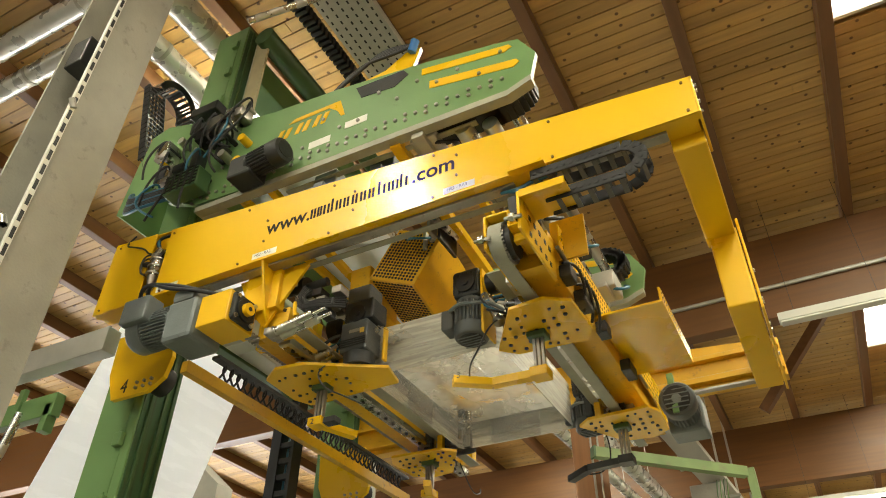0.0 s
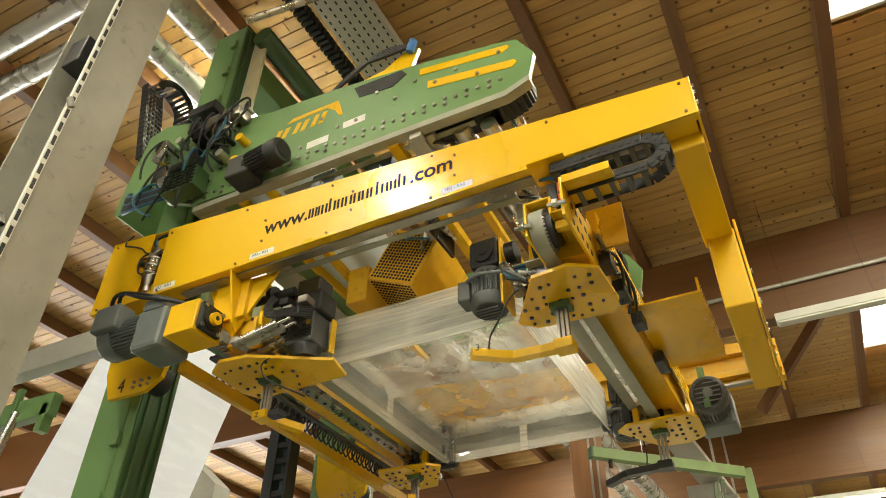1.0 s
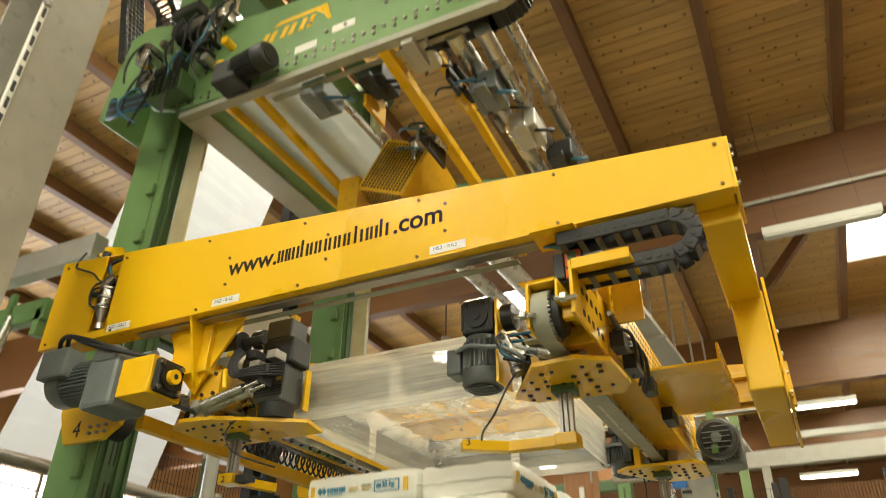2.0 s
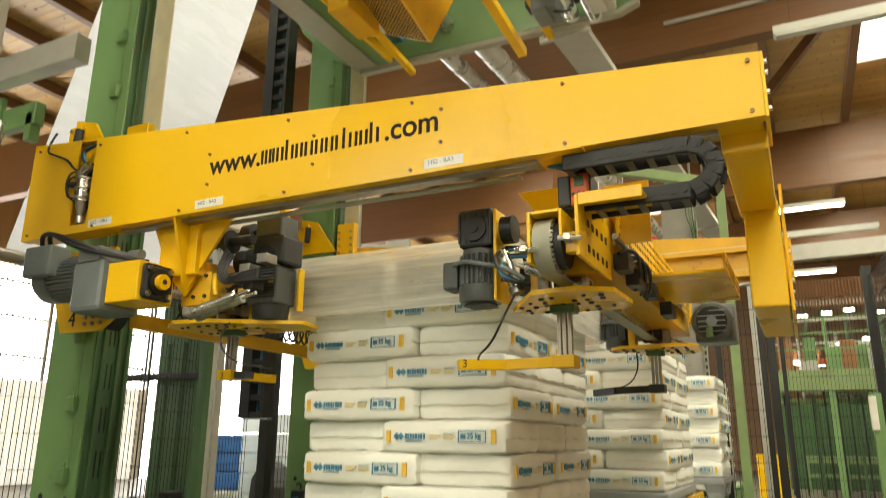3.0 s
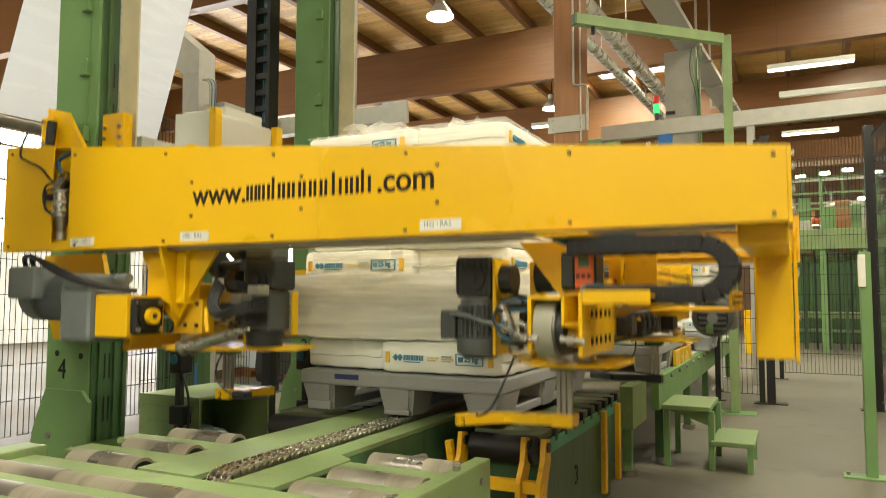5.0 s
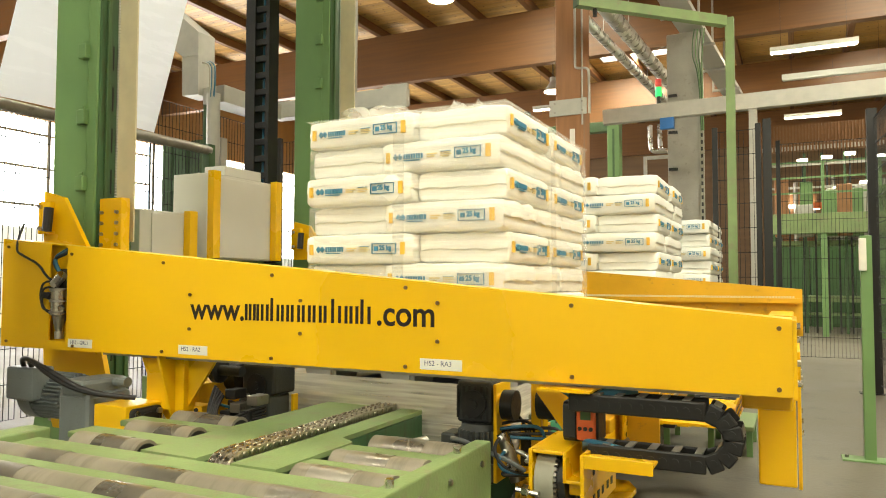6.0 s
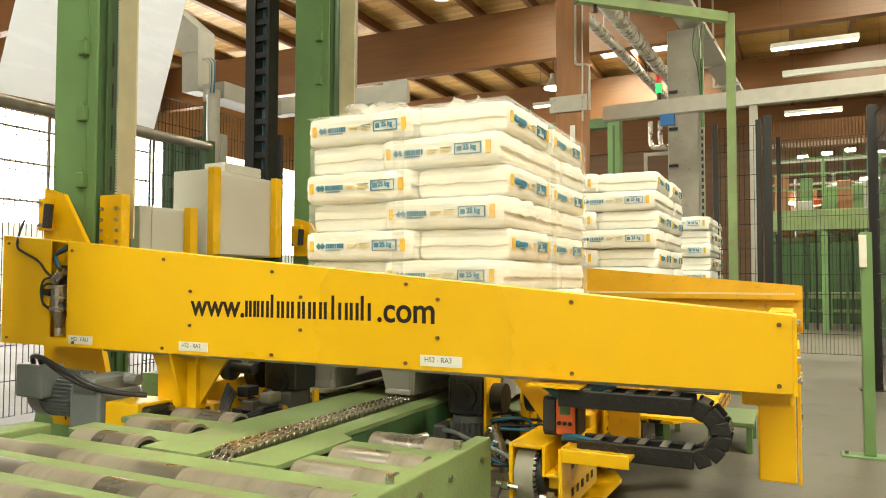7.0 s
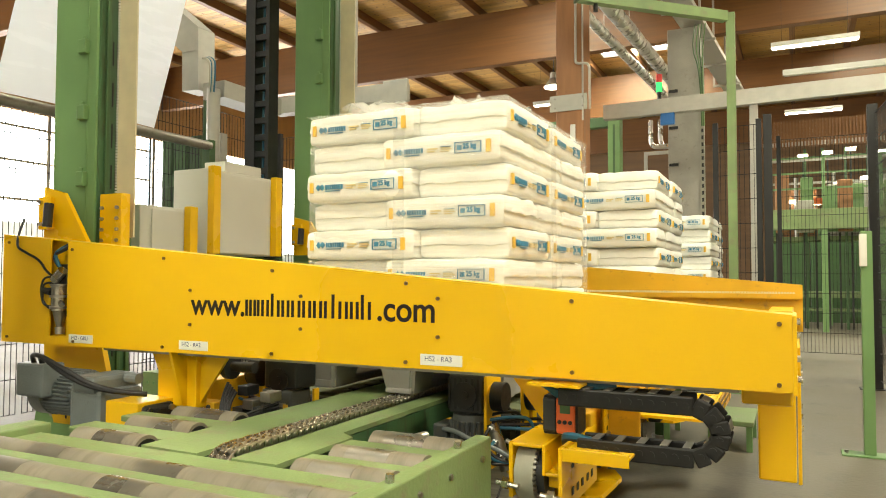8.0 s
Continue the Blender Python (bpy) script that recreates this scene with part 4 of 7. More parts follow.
    bm = box(nb(), rx - 0.05, rx + 0.05, ry - 0.04, ry + 0.04, 0.345, 0.377, 0.004)
    part("rod_clamp", bm, GREEN_DARK, g)
    ex, ey = P(0.36, -0.12)
    hx, hy = P(0.2, 0.0)
    bm = nb()
    if number in (3, 1):
        bar(bm, (rx, ry, 0.15), (hx, hy, 0.145), 0.05, 0.04)
        bar(bm, (hx, hy, 0.145), (ex, ey, 0.14), 0.05, 0.04)
    else:
        ex, ey = P(0.05, -0.06)
        bar(bm, (rx, ry, 0.15), (ex, ey + 0.3 * sy, 0.145), 0.05, 0.04)
    box(bm, rx - 0.045, rx + 0.045, ry - 0.045, ry + 0.045, 0.125, 0.175, 0.004)
    part("pull_arm", bm, YELLOW if number != 1 else DARK_MOTOR, g, "short angled arm")
    if number == 2:
        part("arm_tip", box(nb(), rx + 0.05, rx + 0.13, ry - 0.03, ry + 0.03, 0.13, 0.165, 0.004), DARK_MOTOR, g)
    words("arm_number", str(number), 0.045, Matrix.Translation((ex - 0.05 * sx - 0.01, ey - 0.045, 0.125) if number in (3, 1) else (rx - 0.02, ry - 0.048, 0.13)) @ Matrix.Rotation(radians(90), 4, "X"), BLACK, g, "", 0.0008)
    tube("cable", [P(0.10, -0.15) + (0.40,), P(0.10, -0.25) + (0.32,), P(0.16, -0.25) + (0.20,), P(0.26, -0.16) + (0.165,), P(0.29, -0.07) + (0.16,)], 0.0045, RUBBER, g)
    return g


def cable_chain():
    """Half of the loop stays with the frame, half follows the carriage; both runs hang below the front beam."""
    c = thing("cable_chain", "black plastic cable drag chain in a hairpin loop", "cable chain")
    y0, y1 = 2.335, 2.445
    zt, zb, xe = 0.803, 0.643, -0.275
    r = (zt - zb) / 2 - 0.0
    pts = []
    n = 11
    for i in range(n):
        pts.append((-0.66 + (xe + 0.66) * i / n, zt, 0.0))
    for i in range(8):
        a = math.pi * i / 7
        pts.append((xe + r * math.sin(a) * 1.25, (zt + zb) / 2 + r * math.cos(a), a))
    for i in range(9):
        pts.append((xe - 0.033 - 0.036 * i, zb, math.pi))
    for n, (x, z, a) in enumerate(pts):
        m = Matrix.Translation((x, 0, z)) @ Matrix.Rotation(a, 4, "Y")
        lk = part("chain_link", box(nb(), -0.023, 0.023, y0, y0 + 0.012, -0.030, 0.030, 0.006, m), BLACK, c)
        part("link_side", box(nb(), -0.023, 0.023, y1 - 0.012, y1, -0.030, 0.030, 0.006, m), BLACK, lk)
        part("link_pin", cyl(nb(), m @ Vector((0, y0 + 0.002, 0)), m @ Vector((0, y0 - 0.003, 0)), 0.011, 12), BLACK, lk)
        for zz in (0.027, -0.031) if n % 2 == 0 else ():
            part("cross_bar", box(nb(), -0.012, 0.012, y0 + 0.008, y1 - 0.008, zz, zz + 0.004, 0, m), BAR_GREY, lk)
    bm = nb()
    box(bm, -0.78, -0.60, 2.30, 2.47, 0.838, 0.846)
    part("fixing_plate", bm, YELLOW, c)
    return c


# ---- moving machine ----
FRAME = lifting_frame()
RIGHT, LEFT = right_carriage(), left_carriage()
GRIPS = [(gripper(-0.88, 2.78, -1, 1, 3), 1, -1), (gripper(-2.52, 2.78, 1, 1, 2), -1, -1), (gripper(-0.82, 4.50, -1, -1, 1), 1, 1), (gripper(-2.52, 4.52, 1, -1, 4), -1, 1)]
CHAIN_LOOP = cable_chain()


# ---- columns ----
def column(y):
    c = thing("machine_column", "tall green painted steel machine column with lugs and toothed belt", "machine column", group="machine columns")
    bm = box(nb(), -3.90, -3.54, y, y + 0.26, 0.0, 6.95, 0.008)
    part("column_body", bm, GREEN, c)
    part("side_plate", box(nb(), -3.54, -3.532, y + 0.012, y + 0.25, 0.4, 6.9), GREASY_SHADED, c, "grease-stained dark green side")
    for yy in (0.05, 0.15, 0.21):
        part("guide_strip", box(nb(), -3.532, -3.515, y + yy, y + yy + 0.022, 0.4, 6.9, 0.003), GREEN_DARK, c)
    for i in range(9):
        for yy in (0.095, 0.125):
            part("slot", box(nb(), -3.533, -3.5305, y + yy, y + yy + 0.009, 0.5 + 0.24 * i, 0.64 + 0.24 * i), BLACK, c)
    part("lifting_belt", box(nb(), -3.482, -3.342, y + 0.115, y + 0.125, 4.2, 6.9), CREAM_BELT, c, "cream toothed lifting belt")
    bm = nb()
    for i in range(150):
        box(bm, -3.494, -3.483, y + 0.112, y + 0.124, 4.2 + 0.018 * i, 4.209 + 0.018 * i)
    tagged(part("belt_tooth", bm, PAPER, c), kind="stuff")
    for i in range(16):
        z = 0.95 + 0.38 * i
        bm = nb()
        box(bm, -3.665, -3.60, y - 0.034, y + 0.001, z, z + 0.085, 0.006)
        box(bm, -3.66, -3.635, y - 0.012, y + 0.001, z + 0.08, z + 0.11, 0.004)
        part("lug", bm, GREEN, c)
    bm = nb()
    prism(bm, [(-4.05, 0.0), (-3.5, 0.0), (-3.5, 0.62), (-3.56, 0.68), (-3.86, 0.68), (-3.96, 0.45)], "y", y - 0.025, y - 0.001)
    part("foot_gusset", bm, GREEN, c)
    for x, z in ((-3.82, 0.42), (-3.62, 0.36), (-3.8, 0.88), (-3.60, 0.87)):
        bm = nb()
        cyl(bm, (x, y - 0.003, z), (x, y - (0.035 if z < 0.6 else 0.004), z), 0.018, 12)
        part("bolt", bm, STEEL_DULL if z < 0.6 else BLACK, c)
    part("weld_seam", box(nb(), -3.622, -3.612, y - 0.003, y + 0.001, 0.9, 6.8), GREEN, c)
    words("number_mark", "4" if y < 4 else "2", 0.16, Matrix.Translation((-3.79, y - 0.0035, 0.74)) @ Matrix.Rotation(radians(90), 4, "X"), BLACK, c, "black stencilled number", 0.0008, 0.9)
    return c


column(2.75)
column(5.0)


# ---- upper gantry ----
def gantry():
    g = thing("hood_gantry", "green steel film opening gantry with yellow slots and guard", "machine gantry")
    outline = [(-4.07, 5.5), (-4.10, 5.25), (-3.98, 5.0), (-3.62, 4.62), (-3.3, 4.48), (-2.8, 4.45), (-0.95, 4.42), (-0.80, 4.48), (-0.76, 4.66), (-0.86, 4.84), (-1.0, 4.88),
               (-1.5, 4.99), (-2.2, 5.1), (-2.75, 5.15), (-3.2, 5.24), (-3.5, 5.42), (-3.9, 5.55)]
    for y, name in ((2.55, "front_arm"), (4.95, "back_arm")):
        bm = prism(nb(), outline, "y", y, y + 0.04)
        arm = part(name, bm, GREEN, g, "green arm plate")
        bm = prism(nb(), [(-3.3, 4.40), (-0.95, 4.37), (-0.80, 4.43), (-0.80, 4.475), (-0.95, 4.415), (-3.3, 4.445)], "y", y - 0.006, y + 0.06)
        part("arm_flange", bm, BELT, g, "pale flange strip")
        bm = prism(nb(), [(-1.52, 4.93), (-1.52, 4.87), (-0.95, 4.765), (-0.9, 4.79), (-0.92, 4.82)], "y", y - 0.004, y)
        part("slot", bm, YELLOW, arm, "yellow slot")
        bm = prism(nb(), [(-1.46, 4.78), (-1.46, 4.71), (-0.9, 4.60), (-0.86, 4.63), (-0.88, 4.66)], "y", y - 0.004, y)
        part("slot", bm, YELLOW, arm, "yellow slot")
        bm = prism(nb(), [(-2.03, 5.02), (-1.98, 4.9), (-1.72, 4.87), (-1.62, 4.94), (-1.66, 5.0)], "y", y - 0.004, y)
        part("window_cutout", bm, BLACK, arm, "dark cut-out")
        if y < 3:
            # maker's sign as plain yellow shapes
            for a, b, z0, z1 in [(-2.66, -2.54, 4.80, 4.875), (-2.50, -2.39, 4.80, 4.88), (-2.35, -2.25, 4.80, 4.885)]:
                bm = nb()
                for d in (0.0, 0.065):
                    prism(bm, [(a + d - 0.015, z0), (a + d + 0.022, z0), (a + d + 0.055, z1 + 0.015), (a + d + 0.018, z1 + 0.015)], "y", y - 0.004, y)
                part("sign_shape", bm, YELLOW, arm, "plain yellow sign shape")
            bm = prism(nb(), [(-2.58, 4.93), (-2.24, 4.93), (-2.17, 4.87), (-2.13, 4.80), (-2.10, 4.80), (-2.15, 4.96), (-2.53, 4.965)], "y", y - 0.004, y)
            part("sign_shape", bm, YELLOW, arm, "plain yellow sign shape")
            for x, z in ((-2.28, 4.62), (-2.0, 4.68)):
                bm = box(nb(), x - 0.085, x + 0.085, y - 0.003, y - 0.0005, z - 0.03, z + 0.03)
                part("sticker", bm, PAPER, arm, "white sticker with grey bars")
            rng = random.Random(3)
            for i in range(34):
                x = -3.35 + 0.072 * i
                for z in (4.50 + 0.03 * (i % 2), (4.62 + 0.25 * rng.random()) if i % 2 else 4.55):
                    bm = cyl(nb(), (x, y + 0.002, z), (x, y - 0.014, z), 0.013, 6)
                    part("bolt", bm, STEEL_DULL, arm)
    # knot of drives at the column end of the front arm
    bm = nb()
    motor(bm, (-2.74, 2.44, 4.50), (1.0, -0.1, 0.0), 0.088, 0.31, 8)
    part("arm_motor", bm, DARK_MOTOR, g, "dark ribbed motor", True)
    end = Vector((-2.74, 2.44, 4.50)) + Vector((1.0, -0.1, 0.0)).normalized() * 0.31
    part("fan_grille", cyl(nb(), end, end + Vector((1.0, -0.1, 0.0)).normalized() * 0.005, 0.06, 22), BLACK, g)
    bm = box(nb(), -2.88, -2.68, 2.38, 2.545, 4.40, 4.58, 0.015)
    part("motor_gear", bm, DARK_MOTOR, g)
    bm = cyl(nb(), (-2.89, 2.5, 4.62), (-2.89, 2.43, 4.62), 0.045, 18)
    part("yellow_knob", bm, YELLOW, g, "", True)
    bm = box(nb(), -3.50, -3.20, 2.4, 2.53, 4.52, 4.70, 0.01)
    part("terminal_grid", bm, GREEN_DARK, g)
    bm = nb()
    for k in range(5):
        box(bm, -3.49 + 0.06 * k, -3.47 + 0.06 * k, 2.392, 2.4, 4.53, 4.69)
        box(bm, -3.50, -3.20, 2.392, 2.4, 4.54 + 0.032 * k, 4.546 + 0.032 * k)
    part("grid_bars", bm, BLACK, g)
    rng = random.Random(9)
    for k in range(34):
        x, z = -3.75 + 0.85 * rng.random(), 4.66 + 0.6 * rng.random()
        if k % 3:
            bm = cyl(nb(), (x, 2.55, z), (x, 2.48 - 0.05 * rng.random(), z), 0.014 + 0.022 * rng.random(), 12)
        else:
            w, hh = rng.uniform(0.03, 0.07), rng.uniform(0.03, 0.09)
            bm = box(nb(), x - w, x + w, 2.46 - 0.05 * rng.random(), 2.549, z - hh, z + hh, 0.008)
        part("fitting", bm, rng.choice((STEEL_DULL, STEEL, YELLOW, DARK_MOTOR, DARK_MOTOR, BLACK)), g, "", True)
        if k % 2 == 0:
            tube("hose", [(x, 2.5, z), (x + 0.1, 2.42, z + 0.08), (x + 0.2 * rng.uniform(-1, 1), 2.39, z - 0.12), (x + 0.2 * rng.uniform(-1, 1), 2.43, z - 0.3)], 0.009, rng.choice((RUBBER, BLUE_HOSE, RUBBER)), g)
    for k in range(9):
        tube("hose", [(-3.48, 2.46, 4.54 + 0.015 * k), (-3.72, 2.42, 4.52 + 0.014 * k), (-3.98, 2.48, 4.58 + 0.02 * k), (-4.14, 2.58, 4.78 + 0.02 * k), (-4.16, 2.66, 5.0)], 0.013, BLUE_HOSE if k % 4 == 0 else RUBBER, g)
    bm = prism(nb(), [(-4.26, 4.78), (-4.20, 4.74), (-3.98, 4.98), (-4.06, 5.28), (-4.20, 5.34)], "y", 2.60, 2.95)
    part("end_box", bm, GREEN, g)
    # cross beams along y
    bm = box(nb(), -3.3, -3.0, 2.6, 4.95, 4.46, 4.8, 0.01)
    part("cross_beam", bm, GREEN, g)
    bm = box(nb(), -3.34, -3.12, 2.6, 4.95, 4.44, 4.456)
    part("beam_cover", bm, ZINC, g)
    bm = box(nb(), -2.99, -2.96, 2.6, 4.95, 4.44, 4.52)
    part("yellow_edge", bm, YELLOW, g)
    bm = nb()
    for i in range(60):
        box(bm, -2.94, -2.80, 2.65 + 0.037 * i, 2.68 + 0.037 * i, 4.56, 4.66)
    box(bm, -2.95, -2.79, 2.62, 4.9, 4.6, 4.64)
    part("cable_chain", bm, BLUE_HOSE, g, "dark blue cable chain")
    # guard box of perforated sheet
    m = Matrix.Translation((-2.15, 3.75, 4.22)) @ Matrix.Rotation(radians(24), 4, "Y") @ Matrix.Rotation(radians(-8), 4, "X") @ Matrix.Scale(0.78, 4)
    bm = box(nb(), -0.26, 0.26, -0.36, 0.36, -0.30, 0.30, 0.006, m)
    guard = part("guard_box", bm, YELLOW_WORN, g, "yellow perforated guard")
    bm = nb()
    for i in range(17):
        for j in range(13):
            p = m @ Vector((-0.22 + 0.036 * j, -0.32 + 0.04 * i, -0.3))
            box(bm, p.x - 0.008, p.x + 0.008, p.y - 0.008, p.y + 0.008, p.z - 0.004, p.z + 0.003)
            p = m @ Vector((-0.22 + 0.036 * j, -0.36, -0.26 + 0.034 * min(i, 15)))
            box(bm, p.x - 0.008, p.x + 0.008, p.y - 0.004, p.y + 0.003, p.z - 0.008, p.z + 0.008)
    tagged(part("guard_perforation", bm, BLACK, guard), kind="stuff")
    bm = box(nb(), -2.62, -2.45, 3.5, 3.9, 4.0, 4.3, 0.008)
    part("side_guard", bm, YELLOW_WORN, g)
    for x, z, w in ((-1.72, 4.30, 0.07), (-1.48, 4.38, 0.05), (-2.72, 4.36, 0.05)):
        bm = bar(nb(), (x, 2.6, z + 0.1), (x, 4.9, z - 0.1), w, w)
        part("yellow_bar", bm, YELLOW, g)
    for x, z, r in ((-1.3, 4.42, 0.06), (-1.12, 4.36, 0.05), (-2.4, 4.62, 0.07), (-1.0, 4.5, 0.04)):
        bm = cyl(nb(), (x, 2.68, z), (x, 4.9, z), r, 20)
        part("film_roller", bm, STEEL, g, "bright film roller", True)
    for k, (x, y, z) in enumerate([(-1.25, 3.1, 4.28), (-1.15, 3.5, 4.25), (-1.05, 3.95, 4.3), (-1.35, 4.4, 4.2), (-1.0, 4.55, 4.3), (-1.9, 2.85, 4.42), (-2.3, 2.8, 4.4), (-1.55, 2.75, 4.45)]):
        bm = box(nb(), x - 0.09, x + 0.09, y - 0.12, y + 0.12, z - 0.07, z + 0.07, 0.012)
        box(bm, x - 0.04, x + 0.04, y - 0.18, y + 0.05, z - 0.11, z - 0.07, 0.006)
        part("drive_unit", bm, (GREY_MOTOR, ZINC, DARK_MOTOR)[k % 3], g)
        tube("hose", [(x, y, z), (x + 0.1, y - 0.1, z - 0.12), (x + 0.18, y + 0.05, z - 0.02), (x + 0.1, y + 0.2, z + 0.1)], 0.012, RUBBER if k % 2 else BLUE_HOSE, g)
    for y in (2.72, 4.7):
        bm = nb()
        for i in range(14):
            a = math.pi * i / 13
            m = Matrix.Translation((-1.05 + 0.09 * math.sin(a) * 2, y, 4.58 + 0.12 * math.cos(a)))
            box(bm, -0.035, 0.035, -0.07, 0.07, -0.03, 0.03, 0.004, m)
        box(bm, -1.6, -1.05, y - 0.07, y + 0.07, 4.43, 4.49)
        part("cable_chain", bm, BLACK, g, "black cable chain")
    # film drive behind the front arm: belts, plates and small cylinders
    part("guard_hanger", box(nb(), -2.30, -2.22, 3.70, 3.78, 4.40, 4.62, 0.004), YELLOW_WORN, g)
    rng = random.Random(31)
    for k in range(10):
        x, y, z = rng.uniform(-2.0, -1.1), rng.uniform(2.75, 3.5), rng.uniform(4.22, 4.5)
        part("drive_plate", box(nb(), x - 0.012, x + 0.012, y, y + rng.uniform(0.1, 0.3), z - 0.08, z + 0.08, 0.004), rng.choice((YELLOW_WORN, STEEL_DULL, DARK_MOTOR)), g)
        part("small_cylinder", cyl(nb(), (x + 0.05, y, z), (x + 0.05, y + 0.16, z + 0.02), 0.022, 14), rng.choice((STEEL, STEEL_DULL, BLACK)), g, "", True)
        tube("hose", [(x + 0.05, y, z), (x + 0.02, y - 0.08, z - 0.05), (x - 0.12, y - 0.04, z + 0.03), (x - 0.2, y + 0.1, z + 0.12)], 0.009, rng.choice((RUBBER, BLUE_HOSE, BLACK)), g)
    part("flat_belt", box(nb(), -2.6, -1.2, 2.66, 2.70, 4.40, 4.408), BELT, g, "grey flat belt")
    # yellow bracket with plugs on top of the front arm
    bm = prism(nb(), [(-2.3, 5.08), (-1.66, 5.02), (-1.58, 5.28), (-1.70, 5.29), (-1.85, 5.19), (-2.28, 5.14)], "y", 2.62, 2.65)
    part("top_bracket", bm, YELLOW, g)
    bm = cyl(nb(), (-1.64, 2.6, 5.24), (-1.60, 2.58, 5.32), 0.03, 14)
    part("plug", bm, BLUE_PAINT, g, "", True)
    for k in range(5):
        tube("hose", [(-1.62, 2.6, 5.3), (-1.8, 2.56, 5.36 - 0.03 * k), (-2.05, 2.56, 5.2 + 0.02 * k), (-2.3, 2.6, 5.12)], 0.012, RUBBER, g)
    # film running along the arm
    bm = nb()
    box(bm, -2.95, -2.3, 2.68, 4.6, 4.50, 4.504)
    part("film_run", bm, WEB_FILM, g, "milky white film")
    bm = cyl(nb(), (-3.0, 2.62, 5.0), (-3.0, 4.92, 5.0), 0.09, 22)
    part("green_tube", bm, GREEN_DARK, g, "", True)
    return g


gantry()


def column_head():
    """The cable loop and the head frame above the columns."""
    h = thing("head_frame", "green head frame joining the machine columns under the roof", "machine frame")
    bm = box(nb(), -3.86, -3.58, 3.012, 4.998, 6.5, 6.8, 0.01)
    part("head_beam", bm, GREEN, h)
    bm = cyl(nb(), (-3.35, 2.78, 6.72), (-3.35, 5.2, 6.72), 0.10, 22)
    part("belt_shaft", bm, GREEN_DARK, h, "", True)
    bm = box(nb(), -3.80, -3.52, 2.63, 2.745, 5.69, 5.79, 0.01)
    part("sensor_box", bm, BLACK, h)
    return h


column_head()


def hanging_chain(x0, x1, y, z0, z1, name_label):
    c = thing("vertical_cable_chain", name_label, "cable chain")
    bm = nb()
    box(bm, x0, x0 + 0.10, y, y + 0.12, z0, z1)
    part("chain_side", bm, BLACK, c)
    bm = box(nb(), x1 - 0.03, x1, y, y + 0.12, z0, z1)
    part("chain_side", bm, BLACK, c)
    n = int((z1 - z0) / 0.14)
    for i in range(n):
        z = z0 + 0.14 * i
        bm = box(nb(), x0 + 0.10, x1 - 0.03, y + 0.01, y + 0.05, z, z + 0.05, 0.004)
        part("chain_rung", bm, BLACK, c)
    for k in range(3):
        bm = cyl(nb(), (x0 + 0.13 + 0.025 * k, y + 0.08, z0), (x0 + 0.13 + 0.025 * k, y + 0.08, z1), 0.010, 8)
        part("cable", bm, RUBBER if k else BLUE_HOSE, c)
    return c


hanging_chain(-4.12, -3.87, 4.62, 1.35, 6.9, "black cable drag chain hanging upright beside a column")


def arm_loop():
    c = thing("cable_chain_loop", "black cable drag chain looped over the gantry end", "cable chain")
    lo, hi = Vector((-4.17, 2.66, 5.36)), Vector((-4.46, 2.66, 6.38))
    lean = (hi - lo).to_track_quat("Z", "Y").to_matrix().to_4x4()
    places = [Matrix.Translation(lo.lerp(hi, i / 15)) @ lean for i in range(16)]
    for i in range(1, 12):
        a = math.pi * i / 11
        places.append(Matrix.Translation((-4.47, 2.86 - 0.2 * math.cos(a), 6.40 + 0.2 * math.sin(a))) @ Matrix.Rotation(-a, 4, "X"))
    for i in range(1, 8):
        places.append(Matrix.Translation((-4.46 + 0.02 * i, 3.06, 6.40 - 0.072 * i)))
    for m in places:
        lk = part("chain_link", box(nb(), -0.10, -0.085, -0.035, 0.035, -0.034, 0.034, 0.005, m), BLACK, c)
        part("link_side", box(nb(), 0.085, 0.10, -0.035, 0.035, -0.034, 0.034, 0.005, m), BLACK, lk)
        for y in (-0.034, 0.030):
            part("cross_bar", box(nb(), -0.085, 0.085, y, y + 0.004, -0.012, 0.012, 0, m), DARK_MOTOR, lk)
    for k in range(4):
        tube("cable", [places[0] @ Vector((-0.06 + 0.04 * k, 0, -0.1)), places[8] @ Vector((-0.06 + 0.04 * k, 0, 0)), places[15] @ Vector((-0.06 + 0.04 * k, 0, 0))], 0.012, RUBBER, c)
    return c


arm_loop()


